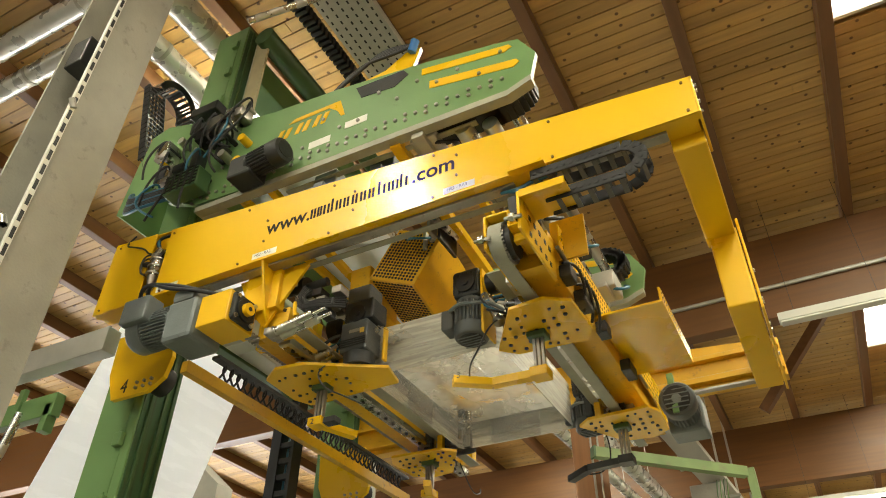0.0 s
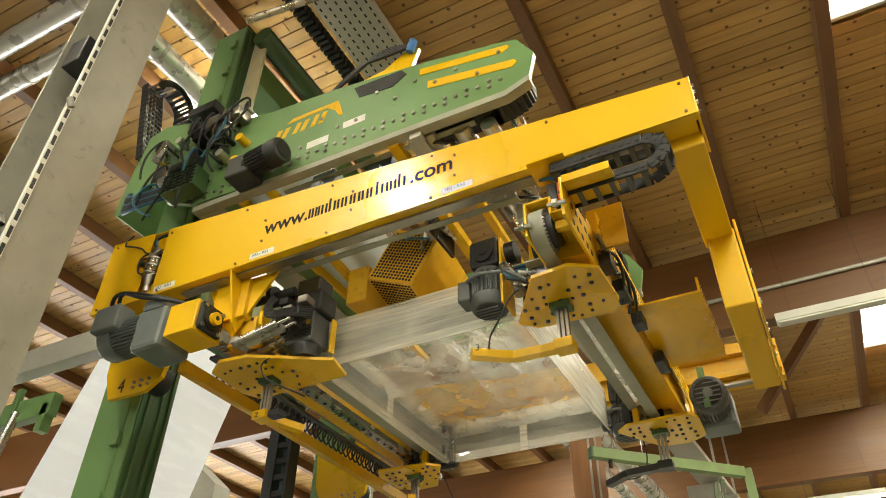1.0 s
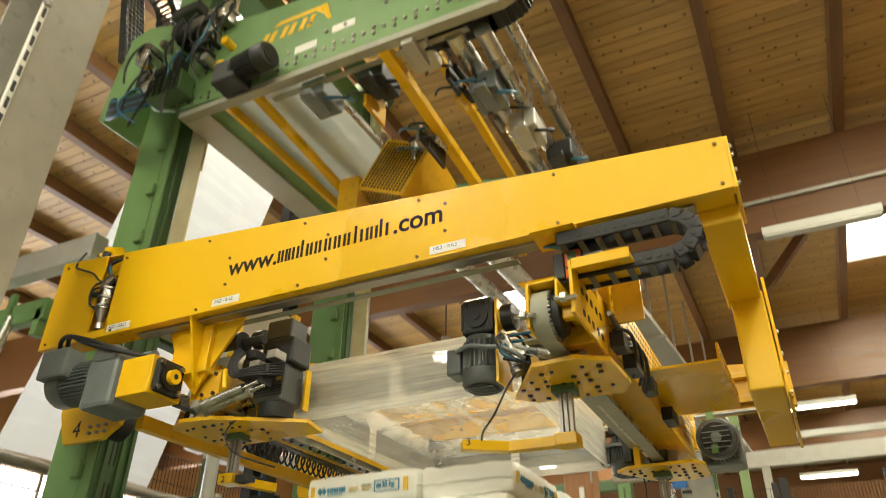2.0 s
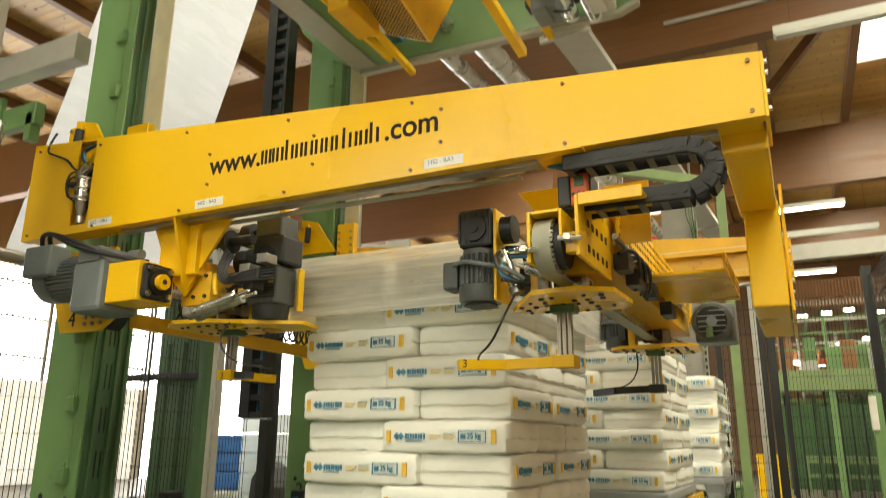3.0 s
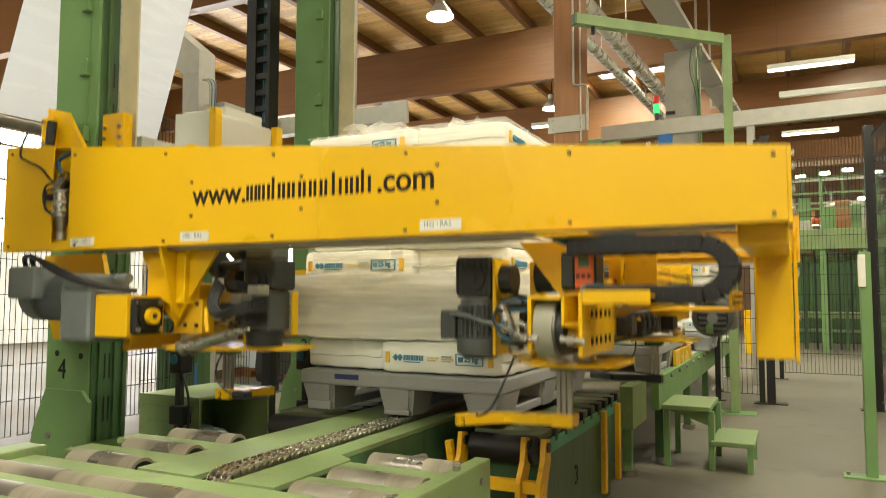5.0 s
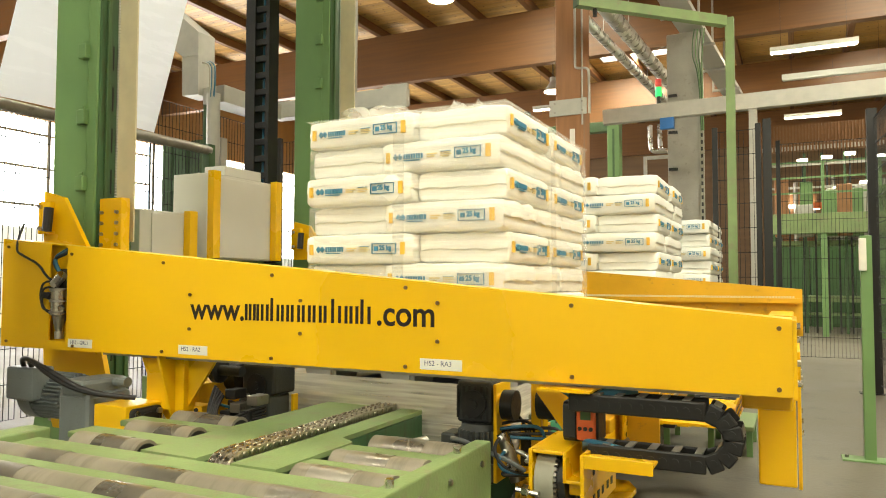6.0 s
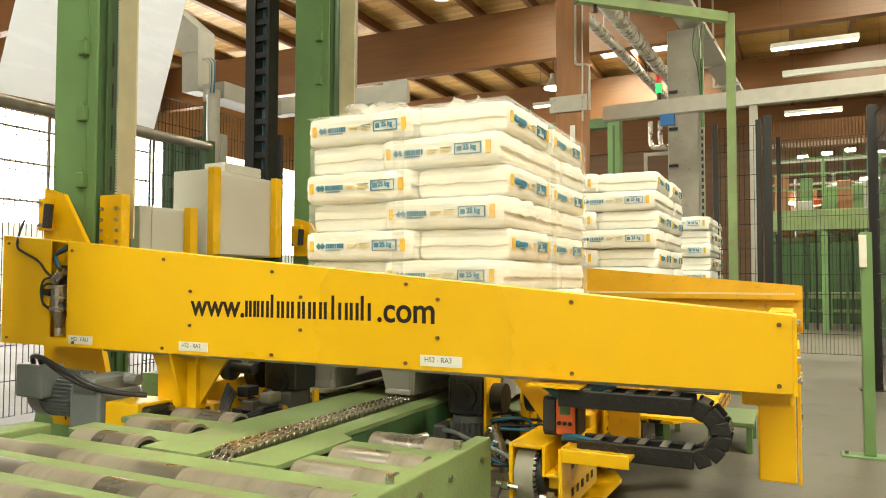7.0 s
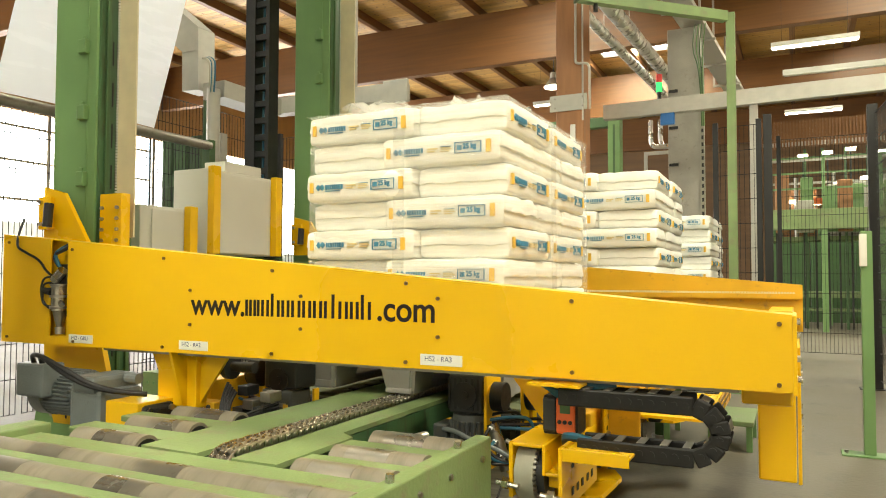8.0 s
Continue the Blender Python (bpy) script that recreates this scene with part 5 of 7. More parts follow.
# ---- load ----
def sack_mesh(L, W, H, seed):
    """A filled valve sack: flat long sides, folded ends with a flap line, dented top."""
    rng = random.Random(seed)
    bm = nb()
    nx, ny = 24, 14
    off = Vector((rng.uniform(0, 50), rng.uniform(0, 50), 0))

    def surf(u, v, side):
        eu = max(0.0, 1 - abs(u) ** 12) ** 0.5
        ev = max(0.0, 1 - abs(v) ** 12) ** 0.5
        t = (0.84 + 0.16 * ev) * (0.82 + 0.18 * eu)
        x = L / 2 * u * (1 - 0.025 * abs(v) ** 6)
        y = W / 2 * v * (1 - 0.035 * abs(u) ** 9)
        w = noise.noise(Vector((u * 3.2, v * 2.4, side * 5)) + off) * 0.008 + noise.noise(Vector((u * 9, v * 6, side * 9)) + off) * 0.004
        if abs(u) > 0.75:
            w += 0.004 * math.sin(v * 8 + seed + 2 * u) * (abs(u) - 0.75) * 4
        return Vector((x + noise.noise(Vector((v * 4, side, seed))) * 0.012 * abs(u) ** 3, y + noise.noise(Vector((u * 4, side * 2, seed + 3.3))) * 0.006, side * (H / 2 * t) + w * 0.8))
    grid = {}
    for side in (1, -1):
        for i in range(nx + 1):
            for j in range(ny + 1):
                u = math.sin((i / nx * 2 - 1) * math.pi / 2)
                v = math.sin((j / ny * 2 - 1) * math.pi / 2)
                grid[side, i, j] = bm.verts.new(surf(u, v, side))
        for i in range(nx):
            for j in range(ny):
                q = [grid[side, i, j], grid[side, i + 1, j], grid[side, i + 1, j + 1], grid[side, i, j + 1]]
                bm.faces.new(q if side > 0 else q[::-1])
    ring = [(i, 0) for i in range(nx)] + [(nx, j) for j in range(ny)] + [(i, ny) for i in range(nx, 0, -1)] + [(0, j) for j in range(ny, 0, -1)]
    # rows of the side wall: height share from the top, push outwards on the folded ends
    rows = ((0.30, 0.006), (0.50, 0.012), (0.55, 0.011), (0.58, -0.004), (0.78, 0.001))
    walls = [[grid[1, i, j] for i, j in ring]]
    for k, (share, push) in enumerate(rows):
        line = []
        for i, j in ring:
            p, q = grid[1, i, j].co, grid[-1, i, j].co
            r = p.lerp(q, share)
            if i in (0, nx):
                v = j / ny * 2 - 1
                fade = max(0.0, 1 - abs(v) ** 4)
                r.x += (1 if i else -1) * push * (0.3 + 0.7 * fade)
                r.z += 0.003 * noise.noise(Vector((v * 1.6, seed * 2.7, i))) * fade + 0.004 * noise.noise(Vector((v * 6, seed, i)))
            else:
                r.y += (0.0025 if j else -0.0025) * math.sin(math.pi * share)
            line.append(bm.verts.new(r))
        walls.append(line)
    walls.append([grid[-1, i, j] for i, j in ring])
    for hi, lo in zip(walls, walls[1:]):
        for s in range(len(ring)):
            e = (s + 1) % len(ring)
            bm.faces.new((hi[s], lo[s], lo[e], hi[e]))
    bmesh.ops.recalc_face_normals(bm, faces=bm.faces)
    me = bpy.data.meshes.new("sack_body")
    bm.to_mesh(me)
    bm.free()
    me.materials.append(SACK)
    me.shade_smooth()
    me.set_sharp_from_angle(angle=radians(50))
    return me


SL, SW = 0.635, 0.47
SACKS = [sack_mesh(SL, SW, 0.150, k) for k in range(6)]
LAYER = 0.148


def print_meshes():
    """The print on a sack's long side, made once and shared: emblem and name bar, small lines, weight box, yellow stripes."""
    y = -SW / 2 - 0.010

    def flat(bits):
        bm = nb()
        for x0, x1, z0, z1 in bits:
            box(bm, x0, x1, y, y + 0.022, z0, z1)
        me = bpy.data.meshes.new("print")
        bm.to_mesh(me)
        bm.free()
        return me
    bm = nb()
    for cx in (-0.232, -0.208):
        prism(bm, [(cx - 0.014, 0.0), (cx, -0.016), (cx + 0.014, 0.0), (cx, 0.016)], "y", y, y + 0.022)
    for k in range(4):     # name as plain bars
        for d in (0.0, 0.014):
            box(bm, -0.186 + 0.027 * k + d, -0.179 + 0.027 * k + d, y, y + 0.022, -0.012, 0.012)
    emblem = bpy.data.meshes.new("print_emblem")
    bm.to_mesh(emblem)
    bm.free()
    emblem.materials.append(INK_BLUE)
    lines = flat([(-0.06, -0.005, 0.0, 0.007), (-0.06, -0.02, -0.012, -0.005), (0.012, 0.06, 0.004, 0.008), (0.012, 0.07, -0.004, 0.0), (0.012, 0.055, -0.013, -0.009)])
    lines.materials.append(INK_PALE)
    small = flat([(-0.185, -0.10, -0.022, -0.018), (0.012, 0.066, 0.010, 0.0125)])
    small.materials.append(INK_BLUE)
    frame_me = flat([(0.085, 0.220, 0.0235, 0.026), (0.085, 0.220, -0.026, -0.0235), (0.085, 0.0875, -0.026, 0.026), (0.2175, 0.220, -0.026, 0.026), (0.098, 0.120, -0.011, 0.011)])
    frame_me.materials.append(INK_BLUE)
    stripe = flat([(0.245, 0.268, -0.03, 0.03)])
    stripe.materials.append(INK_YELLOW)
    stripe2 = flat([(-0.285, -0.266, -0.026, 0.026)])
    stripe2.materials.append(INK_YELLOW)
    wt = words("weight_mark", "25 kg", 0.034, Matrix.Translation((0.132, y - 0.005, -0.008)) @ Matrix.Rotation(radians(90), 4, "X"), INK_BLUE, None, "", 0.002, 0.90, 0.0012)
    me = wt.data
    bpy.data.objects.remove(wt)
    return [("print_emblem", emblem), ("small_print", lines), ("small_print", small), ("weight_box", frame_me), ("yellow_stripe", stripe), ("yellow_stripe", stripe2), ("weight_mark", me)]


PRINTS = print_meshes()


def sack(x, y, z, turn, k, printed, group, label):
    s = tagged(new("salt_sack", SACKS[k % 6]), label, "sack", group)
    rng = random.Random(k * 7 + 1)
    flip = 180 if (k % 3 == 0 and not printed) else 0
    s.matrix_basis = pose(x + rng.uniform(-0.010, 0.010), y + rng.uniform(-0.010, 0.010), z, 0, 0, turn + flip + rng.uniform(-1.0, 1.0))
    if printed:
        for name, me in PRINTS:
            o = new(name, me)
            o.parent = s
            if name == "small_print":
                tagged(o, kind="stuff")
    return s


def plastic_pallet(x, y, z):
    p = thing("plastic_pallet", "grey plastic pallet with three runners under white sacks", "pallet", Matrix.Translation((x, y, z)), "plastic pallets")
    w, d, h = 0.55, 0.73, 0.2
    bm = box(nb(), -w, w, -d, d, h - 0.075, h, 0.014)
    part("deck", bm, PALLET_GREY, p)
    for a in (-w + 0.10, 0, w - 0.10):
        for b in (-d + 0.13, 0, d - 0.13):
            bm = nb()
            lo = [bm.verts.new((a + sx * 0.075, b + sy * 0.10, 0.0)) for sx, sy in ((-1, -1), (1, -1), (1, 1), (-1, 1))]
            hi = [bm.verts.new((a + sx * 0.098, b + sy * 0.128, h - 0.074)) for sx, sy in ((-1, -1), (1, -1), (1, 1), (-1, 1))]
            bm.faces.new(lo)
            bm.faces.new(hi[::-1])
            for q in range(4):
                bm.faces.new((lo[q], hi[q], hi[(q + 1) % 4], lo[(q + 1) % 4]))
            bmesh.ops.bevel(bm, geom=[e for e in bm.edges if abs(e.verts[0].co.z - e.verts[1].co.z) > 0.05], offset=0.02, segments=3, affect="EDGES")
            part("foot_block", bm, PALLET_GREY, p, "", True)
        bm = box(nb(), a - 0.07, a + 0.07, -d + 0.02, d - 0.02, 0.0, 0.028 if a == 0 else 0.045, 0.008)
        part("runner", bm, PALLET_GREY, p)
    bm = box(nb(), -0.34, -0.20, -d - 0.002, -d + 0.004, h - 0.042, h - 0.018)
    part("maker_mark", bm, INK_DARK, p, "dark blue bar mark")
    return p


def load(x, y, z, layers, group, label, parity=0):
    plastic_pallet(x, y, z)
    k = int(abs(y) * 10)
    for i in range(layers):
        zz = z + 0.2 + LAYER * (i + 0.5) + 0.003
        k += 5
        if (i + parity) % 2:
            spots = [(-0.225, -0.475, 0), (-0.225, 0.0, 0), (-0.225, 0.475, 0), (0.315, -0.345, 90), (0.315, 0.345, 90)]
        else:
            spots = [(0.225, -0.475, 0), (0.225, 0.0, 0), (0.225, 0.475, 0), (-0.315, -0.345, 90), (-0.315, 0.345, 90)]
        for j, (dx, dy, turn) in enumerate(spots):
            seen = (turn == 0 and j == 0) or (turn == 90 and dx > 0)
            sack(x + dx, y + dy, zz, turn, k + j, seen, group, label)


PX, PY, PZ = -1.725, 3.73, 0.64
load(PX, PY, PZ, 8, "sacks of the wrapped load", "white salt sack in the film-wrapped pallet stack")
load(-1.48, 6.28, PZ, 8, "sacks of the second load", "white salt sack in the unwrapped waiting stack")
load(-1.36, 8.9, PZ, 7, "sacks of the third load", "white salt sack in the shorter waiting stack")


# ---- film ----
FX0, FX1, FY0, FY1 = -2.335, -1.105, 2.93, 4.53
BANDS = 8
KEPT = 6          # bands that stay gathered at the grippers


def film_hood():
    """The stretched hood: each band is gathered at the grippers, and is paid out over the load as the frame sinks."""
    hood = thing("film_hood", "clear stretched plastic film hood drawn over the pallet load", "film hood")
    bands = []
    for b in range(BANDS + KEPT):
        for sx in (-1, 1):
            for sy in (-1, 1):
                g = 0.001 * b
                x, y = (FX1 + g if sx > 0 else FX0 - g), (FY1 + g if sy > 0 else FY0 - g)
                bm = nb()
                verts, nu, nv = {}, 26, 6
                slack = (0.03, 0.04) if b < BANDS else (-0.003, -0.003)
                lx, ly = (FX1 - FX0) / 2 - slack[0] + g, (FY1 - FY0) / 2 - slack[1] + g
                for i in range(nu + 1):
                    s = i / nu * (lx + ly)
                    px, py = (x - sx * (lx - s), y) if s < lx else (x, y - sy * (s - lx))
                    d = abs(s - lx)
                    if d < 0.04:      # round the corner off
                        px, py = px - sx * (0.04 - d) * 0.35, py - sy * (0.04 - d) * 0.35
                    for j in range(nv + 1):
                        z = -0.09 + 0.185 * j / nv
                        w = 0.004 * noise.noise(Vector((s * 2.0 + 7 * b, z * 40, sx + 2 * sy))) * min(1.0, 8 * s, 8 * (lx + ly - s))
                        verts[i, j] = bm.verts.new((px + (w if s > lx else 0), py + (w if s <= lx else 0), z))
                for i in range(nu):
                    for j in range(nv):
                        bm.faces.new((verts[i, j], verts[i + 1, j], verts[i + 1, j + 1], verts[i, j + 1]))
                ob = part("film_band", bm, HOOD if b < BANDS else FILM, hood, smooth=True)
                bands.append((ob, b, sx, sy))
    tops = []
    for sx in (-1, 1):
        for sy in (-1, 1):
            bm = nb()
            verts, n = {}, 14
            lx, ly = (FX1 - FX0) / 2 + 0.02, (FY1 - FY0) / 2 + 0.02
            x, y = (FX1 if sx > 0 else FX0), (FY1 if sy > 0 else FY0)
            for i in range(n + 1):
                for j in range(n + 1):
                    u, v = i / n, j / n
                    w = 0.06 * noise.noise(Vector((u * 2.6 + sx, v * 2.6 + sy, 1.3))) + 0.022 * noise.noise(Vector((u * 9, v * 4, 4 + sx)))
                    edge = min(1.0, 6 * min(u, v))
                    verts[i, j] = bm.verts.new((x - sx * lx * u, y - sy * ly * v, abs(w) * edge + 0.012 * edge))
            for i in range(n):
                for j in range(n):
                    bm.faces.new((verts[i, j], verts[i + 1, j], verts[i + 1, j + 1], verts[i, j + 1]))
            ob = part("film_top", bm, CLEAR, hood, "wrinkled clear film top", smooth=True)
            tops.append((ob, sx, sy))
    return hood, bands, tops


HOOD_THING, BAND_LIST, TOP_LIST = film_hood()


def film_crest():
    """Loose folds of film standing up on top of the wrapped load."""
    bm = nb()
    rng = random.Random(5)
    for k in range(12):
        x, y = FX0 + 0.22 + 0.70 * rng.random(), FY0 + 0.16 + 0.5 * rng.random()
        a = rng.uniform(0, math.pi)
        n = 8
        row = []
        for i in range(n + 1):
            s = (i / n - 0.5) * rng.uniform(0.3, 0.5)
            px, py = x + math.cos(a) * s, y + math.sin(a) * s
            hgt = 0.075 * (1 - (2 * i / n - 1) ** 2) * rng.uniform(0.6, 1.2) + 0.004
            row.append((bm.verts.new((px, py, -0.005)), bm.verts.new((px + 0.03 * math.sin(a), py - 0.03 * math.cos(a), hgt)), bm.verts.new((px + 0.07 * math.sin(a), py - 0.07 * math.cos(a), -0.005))))
        for p, q in zip(row, row[1:]):
            bm.faces.new((p[0], q[0], q[1], p[1]))
            bm.faces.new((p[1], q[1], q[2], p[2]))
    return part("film_fold", bm, CLEAR, HOOD_THING, "crumpled loose film folds", True)


CREST = film_crest()


def film_web():
    w = thing("film_web", "milky white film tube running up behind a machine column", "film web")
    bm = nb()
    verts, nu, nv = {}, 12, 24
    for j in range(nv + 1):
        k = j / nv
        z = 2.55 + 4.6 * k
        y0, y1 = 3.20 + 0.92 * k, 4.66 + 1.24 * k
        for i in range(nu + 1):
            u = i / nu
            x = -5.22 + 0.05 * math.sin(u * math.pi) * (1 - k) + 0.008 * noise.noise(Vector((u * 5, k * 4, 0)))
            verts[i, j] = bm.verts.new((x, y0 + (y1 - y0) * u, z))
    for i in range(nu):
        for j in range(nv):
            bm.faces.new((verts[i, j], verts[i + 1, j], verts[i + 1, j + 1], verts[i, j + 1]))
    part("film_sheet", bm, WEB_FILM, w, "", True)
    bm = cyl(nb(), (-5.22, 2.3, 2.5), (-5.22, 5.35, 2.5), 0.045, 20)
    part("guide_roller", bm, STEEL_DULL, w, "", True)
    bm = nb()
    box(bm, -5.25, -5.19, 5.32, 5.40, 0.0, 2.56, 0.004)
    part("roller_post", bm, GREEN_DARK, w)
    bm = nb()
    box(bm, -5.25, -5.19, 2.22, 2.30, 0.0, 2.56, 0.004)
    part("roller_post", bm, GREEN_DARK, w)
    return w


film_web()


# ---- conveyors ----
def roller_conveyor():
    c = thing("roller_conveyor", "light green roller conveyor with worn steel rollers", "conveyor")
    for x, w, y1 in ((-2.64, 0.06, 1.84), (-1.005, 0.03, 2.38)):
        part("side_frame", box(nb(), x - w, x + w, 0.55, y1, 0.36, 0.638, 0.006), GREEN_LIGHT, c)
        for y in (0.75, 1.7):
            part("leg", box(nb(), x - 0.03, x + 0.03, y, y + 0.08, 0.0, 0.362, 0.004), GREEN_LIGHT, c)

    def roller(x0, x1, y, r, bands):
        part("roller", cyl(nb(), (x0, y, 0.577), (x1, y, 0.577), r, 30), ROLLER, c, "worn dusty steel roller", True)
        for a, b in bands:
            part("worn_band", cyl(nb(), (a, y, 0.577), (b, y, 0.577), r + 0.0012, 30), WORN_BAND, c, "rubbed shiny band", True)
        for x, d in ((x0, -1), (x1, 1)):
            part("roller_end", cyl(nb(), (x, y, 0.577), (x + 0.004 * d, y, 0.577), r * 0.8, 20), BLACK, c)
            part("axle", cyl(nb(), (x + 0.004 * d, y, 0.577), (x + 0.028 * d, y, 0.577), 0.014, 10), STEEL_DULL, c)
    rows = [1.61 - 0.175 * i for i in range(6)]
    for i, y in enumerate(rows):
        o = 0.05 * (i % 2)
        roller(-2.55, -1.045, y, 0.056, ((-2.33 + o, -2.17 + o), (-1.82 + o, -1.64 + o), (-1.31 + o, -1.17 + o)))
    for y0, y1 in [(1.662, 1.79)] + [(b + 0.047, a - 0.047) for a, b in zip(rows, rows[1:])]:
        part("cover_strip", box(nb(), -2.575, -1.04, y0, y1, 0.588, 0.612, 0.006), GREEN_LIGHT, c, "dusty green cover strip")
    for y in (1.845, 2.09, 2.325):
        roller(-2.42, -2.075, y, 0.06, ((-2.30, -2.15),))
    for y in (1.835, 2.04, 2.29):
        roller(-1.40, -1.055, y, 0.058, ((-1.34, -1.18),))
    for x0, x1, y0, y1 in ((-2.575, -2.052, 1.905, 2.03), (-2.575, -2.052, 2.15, 2.265), (-1.458, -1.036, 1.893, 1.985), (-1.458, -1.036, 2.095, 2.215)):
        part("cover_strip", box(nb(), x0, x1, y0, y1, 0.586, 0.611, 0.005), GREEN_LIGHT, c)
    # pan below the rollers, the bay's shade put into its dark green
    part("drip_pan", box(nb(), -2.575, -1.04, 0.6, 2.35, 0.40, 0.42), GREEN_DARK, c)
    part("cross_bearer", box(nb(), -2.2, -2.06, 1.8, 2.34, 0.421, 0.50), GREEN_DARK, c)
    for y in (1.2, 1.72, 2.16):
        part("bolt", cyl(nb(), (-1.005, y, 0.637), (-1.005, y, 0.662), 0.013, 6), STEEL, c)
    for y in (1.835, 2.04, 2.29):
        part("axle_bolt", cyl(nb(), (-0.975, y, 0.577), (-0.967, y, 0.577), 0.011, 6), STEEL_DULL, c)
    # slim cylinder lying in the open bay beside the chain beam
    part("push_cylinder", cyl(nb(), (-1.50, 2.30, 0.53), (-1.36, 2.62, 0.55), 0.024, 14), STEEL, c, "slim bright cylinder", True)
    return c


roller_conveyor()


def chain_conveyor():
    c = thing("chain_conveyor", "green pallet chain conveyor with an oiled steel centre chain", "conveyor")
    for x0, x1 in ((-2.05, -1.79), (-1.64, -1.535)):
        bm = nb()
        prism(bm, [(x0, 1.80), (x1, 1.795), (x1, 4.55), (x0, 4.55)] if x0 < -1.7 else [(x0, 1.795), (-1.46, 1.80), (-1.46, 2.23), (x1, 2.28), (x1, 4.55), (x0, 4.55)], "z", 0.597, 0.615)
        part("cover_plate", bm, GREEN_LIGHT, c, "dusty green cover plate")
        # dark coat puts the shade inside the open bay into the beam's colour
        bm = box(nb(), x0, x1, 1.9, 4.55, 0.30, 0.594)
        part("beam", bm, GREASY_SHADED, c)
        bm = box(nb(), x0, x1, 1.9, 2.0, 0.0, 0.299)
        part("leg", bm, GREEN, c)
        bm = box(nb(), x0, x1, 4.3, 4.4, 0.0, 0.299)
        part("leg", bm, GREEN, c)
    bm = box(nb(), -1.785, -1.645, 1.88, 4.5, 0.555, 0.575)
    part("chain_track", bm, STEEL_DULL, c)
    # roller chain: inner and outer plates with rollers
    pitch = 0.038
    n = int((4.45 - 1.90) / pitch)
    link = nb()
    for dx in (-0.042, -0.012, 0.012, 0.042):
        box(link, dx - 0.004, dx + 0.004, -0.024, 0.024, -0.016, 0.016, 0.004)
    cyl(link, (-0.05, 0, 0), (0.05, 0, 0), 0.010, 10)
    bmesh.ops.recalc_face_normals(link, faces=link.faces)
    me = bpy.data.meshes.new("chain_link")
    link.to_mesh(me)
    link.free()
    me.materials.append(CHAIN)
    for i in range(n):
        o = new("chain_link", me)
        o.parent = c
        o.matrix_basis = Matrix.Translation((-1.715, 1.90 + pitch * i, 0.618 + 0.002 * (i % 2)))
    for i in range(7):
        a = math.pi * (i + 0.5) / 7
        o = new("chain_link", me)
        o.parent = c
        o.matrix_basis = Matrix.Translation((-1.715, 1.89 - 0.085 * math.sin(a), 0.533 + 0.085 * math.cos(a))) @ Matrix.Rotation(a, 4, "X")
    bm = cyl(nb(), (-1.76, 1.89, 0.533), (-1.67, 1.89, 0.533), 0.07, 24)
    part("sprocket", bm, STEEL_DULL, c)
    return c


chain_conveyor()


def slat_conveyor(x0, x1, number, label):
    c = thing("slat_conveyor", label, "conveyor", group="slat conveyors")
    # body coloured dark for the shade around the conveyor's near end
    bm = box(nb(), x0, x1, 3.10, 4.55, 0.10, 0.545, 0.006)
    part("body", bm, GREASY_SHADED, c)
    bm = box(nb(), x0 + 0.03, x1 - 0.03, 3.15, 4.5, 0.0, 0.099)
    part("foot", bm, GREEN_DARK, c)
    bm = box(nb(), x1, x1 + 0.012, 3.10, 4.55, 0.50, 0.565, 0.003)
    part("edge_strip", bm, TEAL, c, "teal edge strip")
    for i in range(9):
        y = 3.11 + 0.16 * i
        bm = box(nb(), x0 + 0.005, x1 - 0.005, y, y + 0.148, 0.56, 0.60, 0.008)
        part("slat", bm, OLIVE, c)
        bm = box(nb(), x1 - 0.035, x1 + 0.014, y + 0.135, y + 0.165, 0.545, 0.606)
        part("slat_clip", bm, BLACK, c)
    bm = cyl(nb(), (x0 + 0.02, 3.06, 0.53), (x1 - 0.02, 3.06, 0.53), 0.06, 20)
    part("end_drum", bm, BLACK, c, "", True)
    if number:
        # yellow crank guards at the near end
        for x in (x0 - 0.02, x1 - 0.06, x1 + 0.03):
            bm = nb()
            prism(bm, [(2.90, 0.28), (2.97, 0.26), (3.00, 0.40), (3.05, 0.50), (3.04, 0.59), (2.98, 0.60), (2.96, 0.50), (2.90, 0.42)], "x", x, x + 0.022)
            part("yellow_crank", bm, YELLOW_WORN, c)
            bm = cyl(nb(), (x - 0.008, 3.01, 0.56), (x + 0.03, 3.01, 0.56), 0.022, 14)
            part("crank_pin", bm, DARK_MOTOR, c)
        bm = bar(nb(), (x0 - 0.03, 2.95, 0.40), (x1 + 0.06, 2.95, 0.40), 0.035, 0.05)
        part("yellow_bar", bm, YELLOW_WORN, c)
        bm = bar(nb(), (x0 - 0.06, 2.97, 0.56), (x0 - 0.02, 2.97, 0.3), 0.03, 0.03)
        part("yellow_bar", bm, YELLOW_WORN, c)
        for y in (4.1, 4.45):
            bm = box(nb(), x1 + 0.012, x1 + 0.04, y, y + 0.05, 0.1, 0.56, 0.004)
            part("yellow_upright", bm, YELLOW_WORN, c)
        words("number_mark", "3", 0.14, Matrix.Translation((x1 + 0.0015, 3.6, 0.26)) @ Matrix.Rotation(radians(90), 4, "Z") @ Matrix.Rotation(radians(90), 4, "X"), BLACK, c, "black stencilled 3", 0.001)
    return c


slat_conveyor(-1.36, -1.02, True, "green slat conveyor with yellow crank guards, marked 3")
slat_conveyor(-2.50, -2.12, False, "green slat conveyor beside the machine columns")


